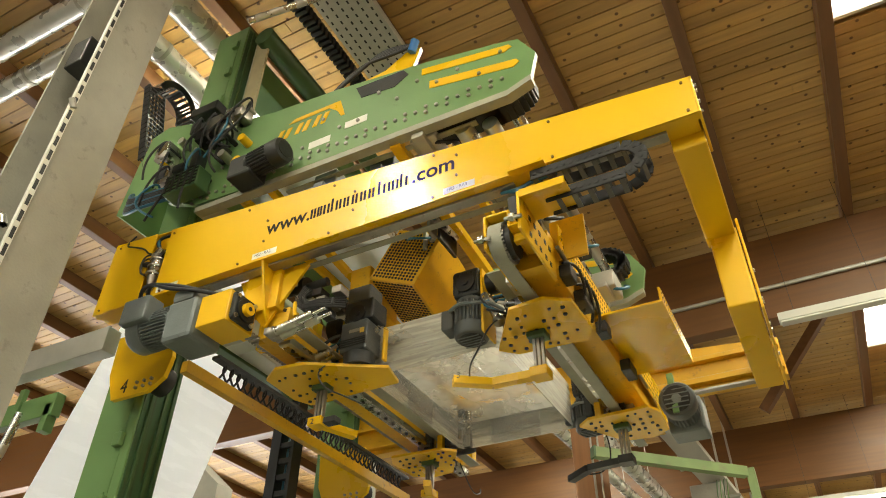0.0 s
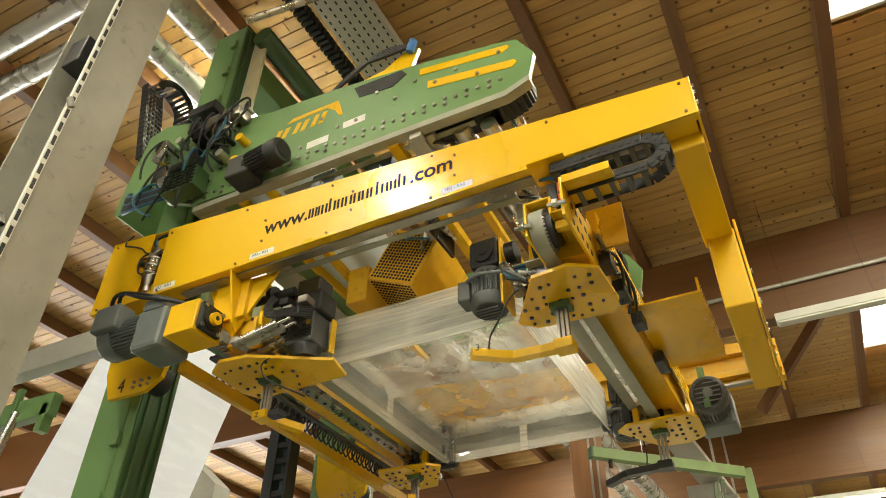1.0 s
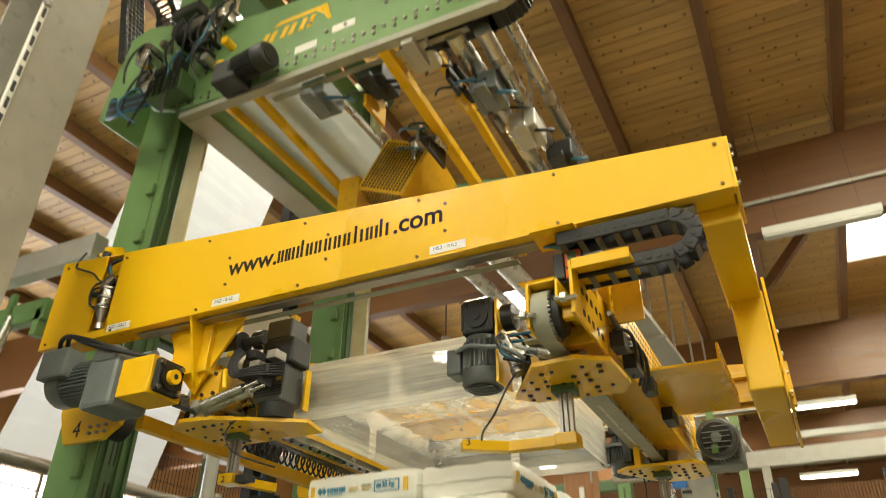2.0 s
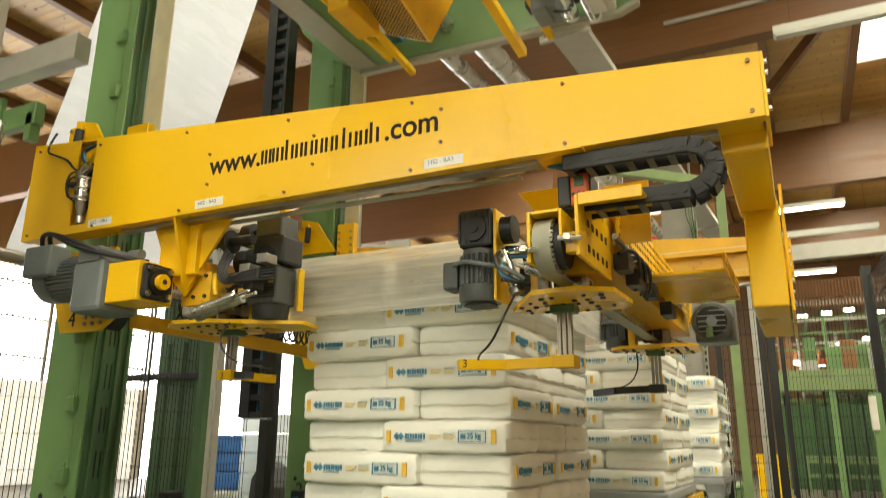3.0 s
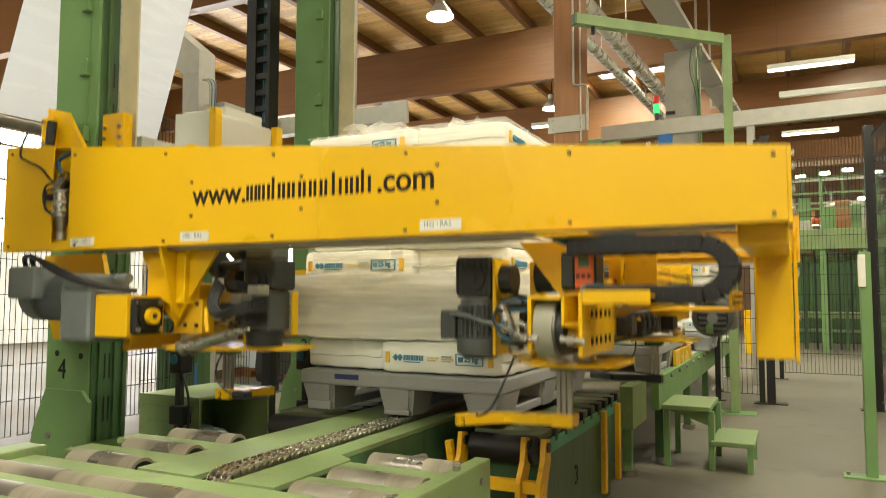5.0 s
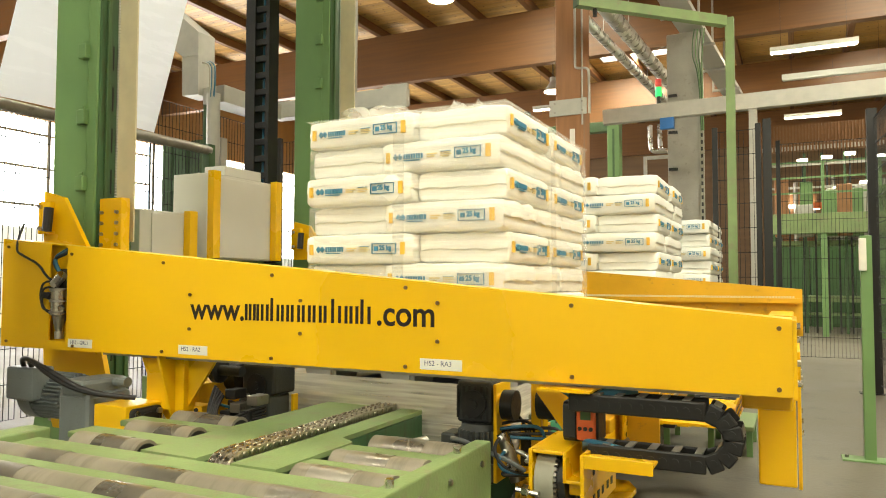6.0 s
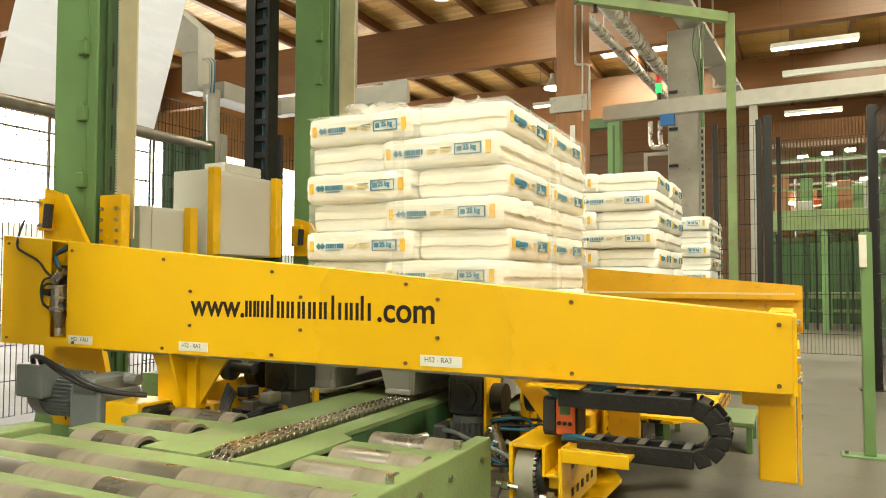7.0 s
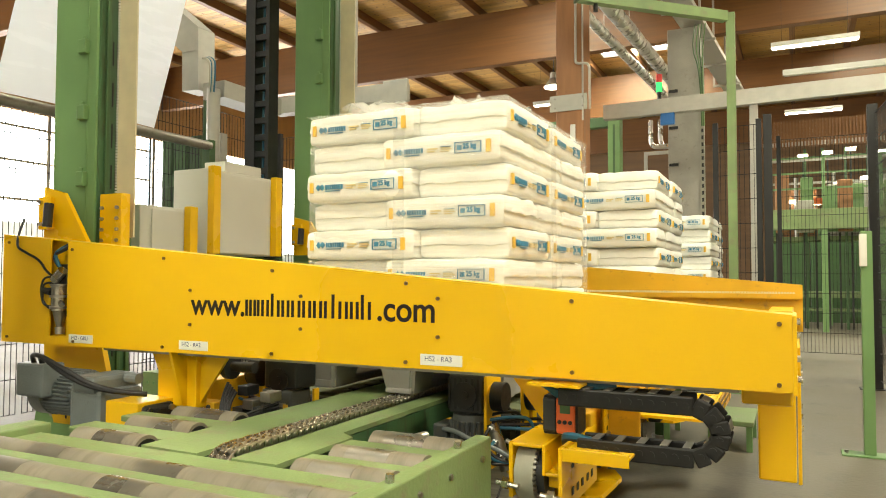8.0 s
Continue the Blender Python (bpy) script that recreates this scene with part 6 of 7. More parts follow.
def infeed_conveyor():
    c = thing("infeed_conveyor", "green roller conveyor carrying the waiting pallets", "conveyor")
    for x in (-2.12, -0.92):
        bm = box(nb(), x - 0.03, x + 0.03, 5.35, 12.0, 0.40, 0.63, 0.006)
        part("side_frame", bm, GREEN, c)
        for y in (5.5, 7.0, 8.5, 10.0, 11.5):
            bm = box(nb(), x - 0.03, x + 0.03, y, y + 0.08, 0.04, 0.399, 0.004)
            part("leg", bm, GREEN_DARK, c)
            bm = cyl(nb(), (x, y + 0.04, 0.0), (x, y + 0.04, 0.04), 0.06, 14)
            part("levelling_foot", bm, STEEL_DULL, c)
        for i in range(14):
            y = 5.45 + 0.45 * i
            bm = cyl(nb(), (x + 0.03, y, 0.60), (x + 0.045, y, 0.60), 0.018, 8)
            part("bearing_bolt", bm, STEEL_DULL, c)
    for i in range(40):
        y = 5.45 + 0.16 * i
        bm = cyl(nb(), (-2.09, y, 0.595), (-0.95, y, 0.595), 0.044, 16)
        part("roller", bm, ZINC, c, "", True)
    # near transfer section with its own drum and end panels
    bm = cyl(nb(), (-2.0, 4.93, 0.56), (-1.07, 4.93, 0.56), 0.075, 26)
    part("transfer_drum", bm, STEEL_DULL, c, "dark steel drum", True)
    bm = box(nb(), -1.06, -0.97, 4.82, 5.3, 0.34, 0.62, 0.006)
    part("transfer_end", bm, GREEN_LIGHT, c)
    bm = box(nb(), -2.05, -1.06, 4.98, 5.3, 0.34, 0.52, 0.006)
    part("transfer_box", bm, GREEN, c)
    for x in (-1.95, -1.05):
        bm = box(nb(), x - 0.03, x + 0.03, 5.0, 5.06, 0.03, 0.341, 0.004)
        part("leg", bm, GREEN, c)
        bm = cyl(nb(), (x, 5.03, 0.0), (x, 5.03, 0.03), 0.06, 14)
        part("levelling_foot", bm, STEEL_DULL, c)
    # yellow pallet guide
    bm = nb()
    box(bm, -0.93, -0.905, 6.3, 7.3, 0.63, 0.76, 0.004)
    part("pallet_guide", bm, YELLOW, c, "yellow pallet guide rail")
    for i in range(4):
        bm = box(nb(), -0.95, -0.925, 6.4 + 0.25 * i, 6.48 + 0.25 * i, 0.62, 0.70)
        part("guide_bracket", bm, BLACK, c)
    return c


infeed_conveyor()


def step_stool():
    s = thing("step_stool", "green painted steel two-step stool on the floor", "step stool")
    for x0, x1, z in ((-0.88, -0.55, 0.44), (-0.55, -0.27, 0.21)):
        bm = box(nb(), x0, x1, 5.38, 5.98, z - 0.035, z, 0.006)
        part("tread", bm, GREEN_LIGHT, s)
    for x, z in ((-0.85, 0.40), (-0.55, 0.40), (-0.30, 0.175)):
        for y in (5.42, 5.94):
            bm = box(nb(), x - 0.02, x + 0.02, y - 0.02, y + 0.02, 0.0, z + 0.006, 0.003)
            part("leg", bm, GREEN, s)
    for y in (5.42, 5.94):
        bm = prism(nb(), [(-0.85, 0.405), (-0.55, 0.405), (-0.55, 0.30)], "y", y - 0.006, y + 0.006)
        part("side_gusset", bm, GREEN, s)
    return s


step_stool()


# ---- posts, fences and services ----
def steel_h_post():
    p = thing("steel_h_post", "grey painted steel H-section building post with cable duct", "building post", Matrix.Translation((0, 0.17, 0)))
    bm = prism(nb(), [(-3.72, 1.33), (-3.70, 1.33), (-3.70, 1.49), (-3.32, 1.49), (-3.32, 1.33), (-3.30, 1.33), (-3.30, 1.67), (-3.32, 1.67), (-3.32, 1.51), (-3.70, 1.51), (-3.70, 1.67), (-3.72, 1.67)], "z", 0.0, CEIL - 0.23)
    part("h_section", bm, CONCRETE, p)
    bm = box(nb(), -3.298, -3.27, 1.31, 1.345, 0.8, CEIL - 0.3, 0.003)
    part("cable_duct", bm, PAPER, p, "slotted cream cable duct")
    n = 0
    for i in range(46):
        z = 2.0 + 0.11 * i
        bm = box(nb(), -3.271, -3.2675, 1.318, 1.337, z, z + 0.07)
        part("duct_slot", bm, DARK_MOTOR, p)
        n += 1
    for z in (2.6, 4.4):
        bm = cyl(nb(), (-3.26, 1.33, z), (-3.26, 1.30, z + 0.05), 0.02, 10)
        part("clip", bm, STEEL_DULL, p)
    bm = box(nb(), -3.56, -3.40, 1.30, 1.488, 4.9, 5.15, 0.01)
    part("junction_box", bm, DARK_MOTOR, p)
    tube("conduit", [(-3.6, 1.3, 3.2), (-3.5, 1.28, 3.55), (-3.36, 1.28, 3.62), (-3.31, 1.29, 3.5)], 0.02, STEEL, p)
    for k in range(4):
        tube("cable", [(-3.8, 1.2, 3.0 + 0.02 * k), (-3.55, 1.24, 3.05 + 0.03 * k), (-3.4, 1.27, 3.25 + 0.03 * k), (-3.30, 1.29, 3.4)], 0.014, GREEN_LAMP_WIRE if k % 2 else RUBBER, p)
    return p


GREEN_LAMP_WIRE = mat("green_cable", (0.06, 0.3, 0.05), 0.45, 0, 0.1, 8)
steel_h_post()


def mesh_fence(p0, p1, z0, z1, label, post=True, pitch=0.05):
    """A welded wire panel between two points of the plan, with rails across."""
    f = thing("mesh_fence", label, "fence", group="wire fences")
    a, b = Vector((*p0, 0)), Vector((*p1, 0))
    d = b - a
    n = int(d.length / pitch)
    verts, faces = [], []

    def rod(p, q, r):
        i = len(verts)
        ax = (q - p).normalized()
        s1 = ax.orthogonal().normalized() * r
        s2 = ax.cross(s1)
        for c in (p, q):
            for k in (s1, s2, -s1, -s2):
                verts.append(c + k)
        for k in range(4):
            faces.append((i + k, i + (k + 1) % 4, i + 4 + (k + 1) % 4, i + 4 + k))
    for i in range(n + 1):
        p = a + d * (i / n)
        rod(p + Vector((0, 0, z0)), p + Vector((0, 0, z1)), 0.0036)
    z = z0
    while z <= z1 + 0.01:
        rod(a + Vector((0, 0, z)), b + Vector((0, 0, z)), 0.005)
        z += (z1 - z0) / round((z1 - z0) / 0.30)
    me = bpy.data.meshes.new("wire_panel")
    me.from_pydata([tuple(v) for v in verts], [], faces)
    me.materials.append(FENCE)
    w = tagged(new("wire_panel", me), kind="stuff")
    w.parent = f
    if post:
        for c in (a, b):
            bm = box(nb(), c.x - 0.03, c.x + 0.03, c.y - 0.03, c.y + 0.03, 0.008, z1 + 0.06, 0.004)
            part("fence_post", bm, FENCE, f)
            bm = box(nb(), c.x - 0.09, c.x + 0.09, c.y - 0.07, c.y + 0.07, 0.0, 0.008)
            part("post_foot", bm, FENCE, f)
    return f


mesh_fence((-6.1, 2.0), (-6.1, 4.0), 0.0, 2.75, "black welded wire safety fence before the bright window", False)
mesh_fence((-6.1, 4.06), (-6.1, 5.55), 0.0, 2.75, "black welded wire safety fence before the bright window", False)
mesh_fence((-6.4, 5.62), (-6.4, 7.35), 0.0, 3.25, "taller black welded wire safety fence behind the trunking", False)
mesh_fence((-6.0, 7.4), (-4.55, 7.4), 0.1, 3.0, "black welded wire safety fence behind the columns")
mesh_fence((-4.45, 7.4), (-2.6, 7.4), 0.1, 3.0, "black welded wire safety fence behind the columns")
mesh_fence((-0.2, 12.0), (1.5, 12.0), 0.1, 3.3, "tall black wire fence across the aisle")
mesh_fence((-0.84, 9.16), (-0.36, 9.1), 0.1, 3.0, "narrow black wire fence panel at the gate")
mesh_fence((0.80, 9.1), (0.98, 7.0), 0.1, 3.0, "black wire fence along the aisle")


def tall_posts():
    for x, y, h, w, material, label in ((-0.265, 9.1, 3.1, 0.09, FENCE, "tall black steel post on a foot plate"), (0.78, 9.05, 3.1, 0.10, FENCE, "tall black steel post on a foot plate"),
                                        (0.436, 5.66, 1.52, 0.07, GREEN, "short green steel post on a foot plate")):
        t = thing("steel_post", label, "post", Matrix.Translation((x, y, 0)), "steel posts")
        bm = box(nb(), -w / 2, w / 2, -w / 2, w / 2, 0.012, h, 0.004)
        part("shaft", bm, material, t)
        bm = box(nb(), -0.17, 0.17, -0.08, 0.08, 0.0, 0.012, 0.003)
        part("foot_plate", bm, material, t)
        for a in (-0.14, 0.14):
            bm = cyl(nb(), (a, 0, 0.012), (a, 0, 0.03), 0.014, 6)
            part("bolt", bm, STEEL_DULL, t)
        if h < 2:
            bm = box(nb(), -0.045, 0.0, -w / 2 - 0.03, -w / 2, 1.28, 1.5, 0.003)
            part("reflector", bm, PAPER, t)


tall_posts()


def green_gate():
    g = thing("green_gate_frame", "slim green steel portal frame over the conveyor", "portal frame")
    for x in (-0.585,):
        bm = box(nb(), x - 0.045, x + 0.045, 8.15, 8.24, 0.012, 4.045, 0.004)
        part("upright", bm, GREEN_LIGHT, g)
        bm = box(nb(), x - 0.2, x + 0.2, 8.06, 8.33, 0.0, 0.012)
        part("foot_plate", bm, GREEN, g)
    part("lintel", bar(nb(), (-0.63, 8.13, 3.992), (-1.93, 7.0, 4.035), 0.09, 0.105), GREEN_LIGHT, g)
    part("end_cap", bar(nb(), (-1.93, 7.0, 4.035), (-1.945, 6.987, 4.036), 0.1, 0.115), GREEN_DARK, g)
    part("sensor", cyl(nb(), (-1.78, 7.13, 3.98), (-1.78, 7.13, 3.90), 0.022, 12), BLACK, g)
    return g


green_gate()


def timber_post(x, y, w):
    t = thing("timber_post", "round-edged brown timber hall post with steel strap and conduit", "building post")
    bm = box(nb(), x - w / 2, x + w / 2, y - w / 2, y + w / 2, 0, CEIL - 1.56, 0.03)
    part("post", bm, POST, t)
    bm = box(nb(), x - w / 2 - 0.08, x + w / 2 + 0.06, y - w / 2 - 0.02, y - w / 2 - 0.001, 3.55, 3.78, 0.004)
    part("steel_strap", bm, ZINC, t)
    for a in (-0.2, 0.2):
        for z in (3.6, 3.73):
            bm = cyl(nb(), (x + a, y - w / 2 - 0.02, z), (x + a, y - w / 2 - 0.035, z), 0.014, 6)
            part("bolt", bm, STEEL_DULL, t)
    tube("conduit", [(x + 0.1, y - w / 2 - 0.02, 5.6), (x + 0.1, y - w / 2 - 0.02, 4.3), (x + 0.1, y - w / 2 - 0.02, 4.2), (x + 0.28, y - w / 2 - 0.02, 4.2), (x + 0.3, y - w / 2 - 0.02, 4.1), (x + 0.3, y - w / 2 - 0.02, 3.55)], 0.018, ZINC, t)
    tube("conduit", [(x + 0.2, y - w / 2 - 0.02, 6.4), (x + 0.2, y - w / 2 - 0.02, 3.4)], 0.014, ZINC, t)
    bm = box(nb(), x + 0.02, x + 0.09, y - w / 2 - 0.03, y - w / 2 - 0.001, 3.0, 3.35, 0.004)
    part("switch", bm, PAPER, t)
    return t


timber_post(-2.83, 10.0, 0.40)


def grey_post():
    p = thing("grey_steel_post", "wide grey steel post with brackets and green cables", "building post")
    bm = box(nb(), -1.82, -1.32, 12.0, 12.25, 0.0, 5.24, 0.01)
    part("post", bm, CONCRETE, p)
    for i in range(6):
        bm = box(nb(), -1.80, -1.66, 11.95, 11.999, 1.2 + 0.6 * i, 1.24 + 0.6 * i)
        part("bracket", bm, DARK_MOTOR, p)
    for k in range(4):
        tube("cable", [(-1.36 + 0.05 * k, 11.8, 5.2), (-1.44 + 0.06 * k, 11.85, 4.85), (-1.30 + 0.01 * k, 11.9, 4.5), (-1.29 + 0.012 * k, 11.9, 3.6)], 0.009, GREEN if k % 2 else GREEN_DARK, p)
    part("slotted_duct", box(nb(), -1.315, -1.255, 11.92, 11.99, 1.2, 4.7, 0.004), BELT, p, "pale slotted cable duct")
    for i in range(30):
        part("duct_slot", box(nb(), -1.30, -1.27, 11.917, 11.9195, 1.3 + 0.11 * i, 1.36 + 0.11 * i), DARK_MOTOR, p)
    return p


grey_post()


def portal_beam():
    b = thing("white_cross_beam", "pale galvanised steel cross beam on a post", "steel beam")
    bm = bar(nb(), (-2.6, 10.9, 3.72), (3.2, 11.2, 3.86), 0.14, 0.22)
    part("beam", bm, ZINC, b)
    bm = box(nb(), -0.55, -0.44, 10.97, 11.08, 0.0, 3.66, 0.006)
    part("post", bm, ZINC, b)
    bm = box(nb(), -1.75, -1.55, 10.82, 10.9, 3.45, 3.62, 0.008)
    part("blue_sensor", bm, BLUE_PAINT, b, "small blue sensor box")
    return b


portal_beam()


def signal_tower():
    s = thing("signal_tower", "stacked red and green signal light", "signal light")
    bm = cyl(nb(), (-1.79, 10.98, 3.81), (-1.79, 10.98, 3.98), 0.03, 12)
    part("stem", bm, DARK_MOTOR, s)
    bm = cyl(nb(), (-1.79, 10.98, 3.98), (-1.79, 10.98, 4.12), 0.045, 16)
    part("green_light", bm, GREEN_LAMP, s, "lit green segment")
    bm = cyl(nb(), (-1.79, 10.98, 4.122), (-1.79, 10.98, 4.24), 0.045, 16)
    part("red_light", bm, RED_LAMP, s, "red segment")


signal_tower()


def ducts():
    for a, b, r in (((-4.2, -2.0, 7.3), (-4.2, 7.5, 7.3), 0.15), ((-4.78, -2.0, 7.3), (-4.78, 7.5, 7.3), 0.13), ((-10.5, 2.05, 7.55), (-3.9, 2.05, 7.55), 0.11), ((-10.5, 2.45, 7.6), (-3.9, 2.45, 7.6), 0.11),
                    ((-3.62, 6.5, 5.9), (-2.93, 19.6, 5.9), 0.10), ((-3.1, 6.5, 5.9), (-2.48, 19.6, 5.9), 0.14)):
        d = thing("vent_duct", "shiny galvanised round air duct under the roof", "duct", group="air ducts")
        bm = cyl(nb(), a, b, r, 24)
        part("pipe", bm, DUCT, d, "", True)
        a, b = Vector(a), Vector(b)
        n = int((b - a).length / 1.1)
        ax = (b - a).normalized()
        for i in range(1, n):
            p = a + (b - a) * (i / n)
            bm = cyl(nb(), p - ax * 0.02, p + ax * 0.02, r + 0.008, 24)
            part("joint_ring", bm, ZINC, d, "", True)
            if i % 3 == 0:
                bm = cyl(nb(), (p.x, p.y, p.z + r), (p.x, p.y, CEIL - 0.01), 0.008, 6)
                part("hanger_rod", bm, ZINC, d)


ducts()


def cable_tray(x0, x1, y0, y1, z, label, holes):
    t = thing("cable_tray", label, "cable tray", group="cable trays")
    bm = nb()
    box(bm, x0, x1, y0, y1, z, z + 0.006)
    box(bm, x0, x0 + 0.006, y0, y1, z + 0.006, z + 0.08)
    box(bm, x1 - 0.006, x1, y0, y1, z + 0.006, z + 0.08)
    part("tray", bm, ZINC, t)
    if holes:
        bm = nb()
        y = y0 + 0.03
        while y < min(y1, y0 + 5):
            for k in range(6):
                x = x0 + 0.04 + (x1 - x0 - 0.08) * k / 5
                box(bm, x - 0.008, x + 0.008, y + 0.03 * (k % 2), y + 0.035 + 0.03 * (k % 2), z - 0.0015, z + 0.002)
            y += 0.075
        tagged(part("slots", bm, BLACK, t, "dark slots"), kind="stuff")
    y = y0 + 0.5
    while y < y1:
        bm = box(nb(), x0 - 0.12, x1 + 0.05, y, y + 0.04, z - 0.045, z - 0.001)
        part("support_arm", bm, ZINC, t)
        bm = box(nb(), x0 - 0.12, x0 - 0.08, y, y + 0.04, z, CEIL - 0.01)
        part("support_hanger", bm, ZINC, t)
        y += 1.6
    return t


cable_tray(-2.75, -2.27, 0.5, 4.6, 6.7, "perforated galvanised cable tray above the machine", True)
cable_tray(-0.19, 0.19, 0.0, 12.5, 5.3, "galvanised cable tray along the conveyor line", False).matrix_basis = pose(-1.82, 6.0, 0, 0, 0, -3.5)


def black_rack():
    r = thing("black_toothed_rack", "black toothed cable chain lying under the roof", "cable chain")
    bm = nb()
    for i in range(60):
        part("chain_link", box(nb(), -3.0, -2.88, 0.6 + 0.06 * i, 0.635 + 0.06 * i, 6.78, 6.9), BLACK, r)
    part("chain_spine", box(bm, -2.97, -2.91, 0.6, 4.2, 6.901, 6.95), BLACK, r)
    bm = nb()
    box(bm, -2.96, -2.92, 0.8, 0.84, 6.95, CEIL - 0.01)
    box(bm, -2.96, -2.92, 3.9, 3.94, 6.95, CEIL - 0.01)
    part("hangers", bm, ZINC, r)
    d = thing("lance_pipe", "slim chrome pipe hanging under the roof", "pipe")
    bm = cyl(nb(), (-3.0, 2.3, 6.1), (-2.45, 2.62, 6.55), 0.03, 14)
    part("pipe", bm, STEEL, d, "", True)
    bm = cyl(nb(), (-2.48, 2.6, 6.53), (-2.48, 2.6, 6.70), 0.012, 8)
    part("hanger", bm, ZINC, d)


black_rack()


def tube_light(x0, x1, y, z, lit):
    t = thing("tube_light", "lit fluorescent tube light hanging under the roof" if lit else "unlit pale tube light fixture hanging under the roof", "ceiling light", group="tube lights")
    bm = prism(nb(), [(y - 0.07, z), (y + 0.07, z), (y + 0.10, z + 0.09), (y - 0.10, z + 0.09)], "x", x0, x1)
    part("housing", bm, CABINET, t)
    bm = box(nb(), x0 + 0.02, x1 - 0.02, y - 0.065, y + 0.065, z - 0.03, z - 0.002, 0.01)
    part("tube", bm, GLOW if lit else CABINET, t)
    for x in (x0 + 0.2, x1 - 0.2):
        bm = cyl(nb(), (x, y, z + 0.09), (x, y, CEIL - 0.01), 0.003, 6)
        part("hanger_wire", bm, DARK_MOTOR, t)
    return t


# tubes at y < 0 and x >= 3 are unseen, added as fill
for a in ((-0.38, 1.2, 16.0, 5.9, True), (-0.2, 1.25, 22.6, 5.9, True), (-0.18, 1.85, 17.2, 5.63, False), (0.15, 1.5, 8.8, 6.0, False), (-6.5, -5.0, 19.0, 6.0, True),
          (3.0, 4.5, 12.0, 6.0, True), (3.0, 4.5, 19.0, 6.0, True), (-1.6, -0.1, -1.5, 6.2, True), (-4.6, -3.1, -1.5, 6.2, True), (1.6, 3.1, -1.5, 6.2, True), (-1.6, -0.1, -5.0, 6.2, True), (1.6, 3.1, -5.0, 6.2, True), (-4.6, -3.1, -5.0, 6.2, True), (3.6, 5.1, 3.0, 6.2, True)):
    tube_light(*a)


def bay_light(x, y, z):
    b = thing("bay_light", "round bell-shaped hall lamp, lit", "ceiling light", group="bell lamps")
    bm = nb()
    cyl(bm, (x, y, z), (x, y, z + 0.22), 0.24, 28, 0.09)
    cyl(bm, (x, y, z + 0.22), (x, y, z + 0.36), 0.08, 18)
    part("shade", bm, ZINC, b, "", True)
    bm = cyl(nb(), (x, y, z - 0.02), (x, y, z - 0.002), 0.22, 28)
    part("lens", bm, GLOW, b)
    bm = cyl(nb(), (x, y, z + 0.36), (x, y, CEIL - 0.01), 0.012, 8)
    part("stem", bm, DARK_MOTOR, b)


bay_light(-5.25, 10.6, 5.95)
bay_light(-5.4, 17.3, 6.0)


# ---- behind the machine ----
def trunking():
    t = thing("cable_trunking", "galvanised sheet cable trunking with an angled elbow", "cable trunking")
    bm = prism(nb(), [(-6.62, 4.52), (-6.187, 4.18), (-5.95, 3.99), (-5.94, 3.28), (-6.18, 3.29), (-6.19, 3.74), (-6.85, 4.25)], "y", 5.9, 6.15)
    part("elbow", bm, ZINC, t)
    part("elbow_seam", box(nb(), -6.183, -5.943, 5.893, 5.9, 3.73, 3.75), ZINC, t)
    part("run", box(nb(), -5.935, -5.62, 5.97, 6.95, 3.18, 3.37, 0.004), ZINC, t)
    part("run", box(nb(), -5.76, -3.92, 6.952, 7.12, 3.2, 3.40, 0.004), ZINC, t)
    part("end_box", box(nb(), -4.15, -3.84, 6.9, 6.95, 3.15, 3.41, 0.004), ZINC, t)
    for x in (-5.2, -4.6):
        part("joint_strip", box(nb(), x, x + 0.03, 6.944, 6.951, 3.195, 3.405), ZINC, t)
    part("drop_pipe", cyl(nb(), (-5.69, 5.88, 0.02), (-5.69, 5.88, 3.25), 0.072, 18), ZINC, t, "", True)
    part("support_post", box(nb(), -5.96, -5.88, 6.0, 6.1, 0.0, 3.28, 0.003), GREEN_DARK, t)
    part("hanger", box(nb(), -4.62, -4.58, 7.0, 7.04, 3.4, CEIL - 0.01), ZINC, t)
    for k in range(6):
        tube("cable", [(-5.86 + 0.012 * k, 5.88, 3.62), (-5.74 + 0.015 * k, 5.85, 3.60), (-5.68 + 0.015 * k, 5.82, 3.45), (-5.70 + 0.014 * k, 5.82, 3.2)], 0.010, (BELT, ZINC, BLUE_HOSE)[k % 3], t)
    return t


trunking()


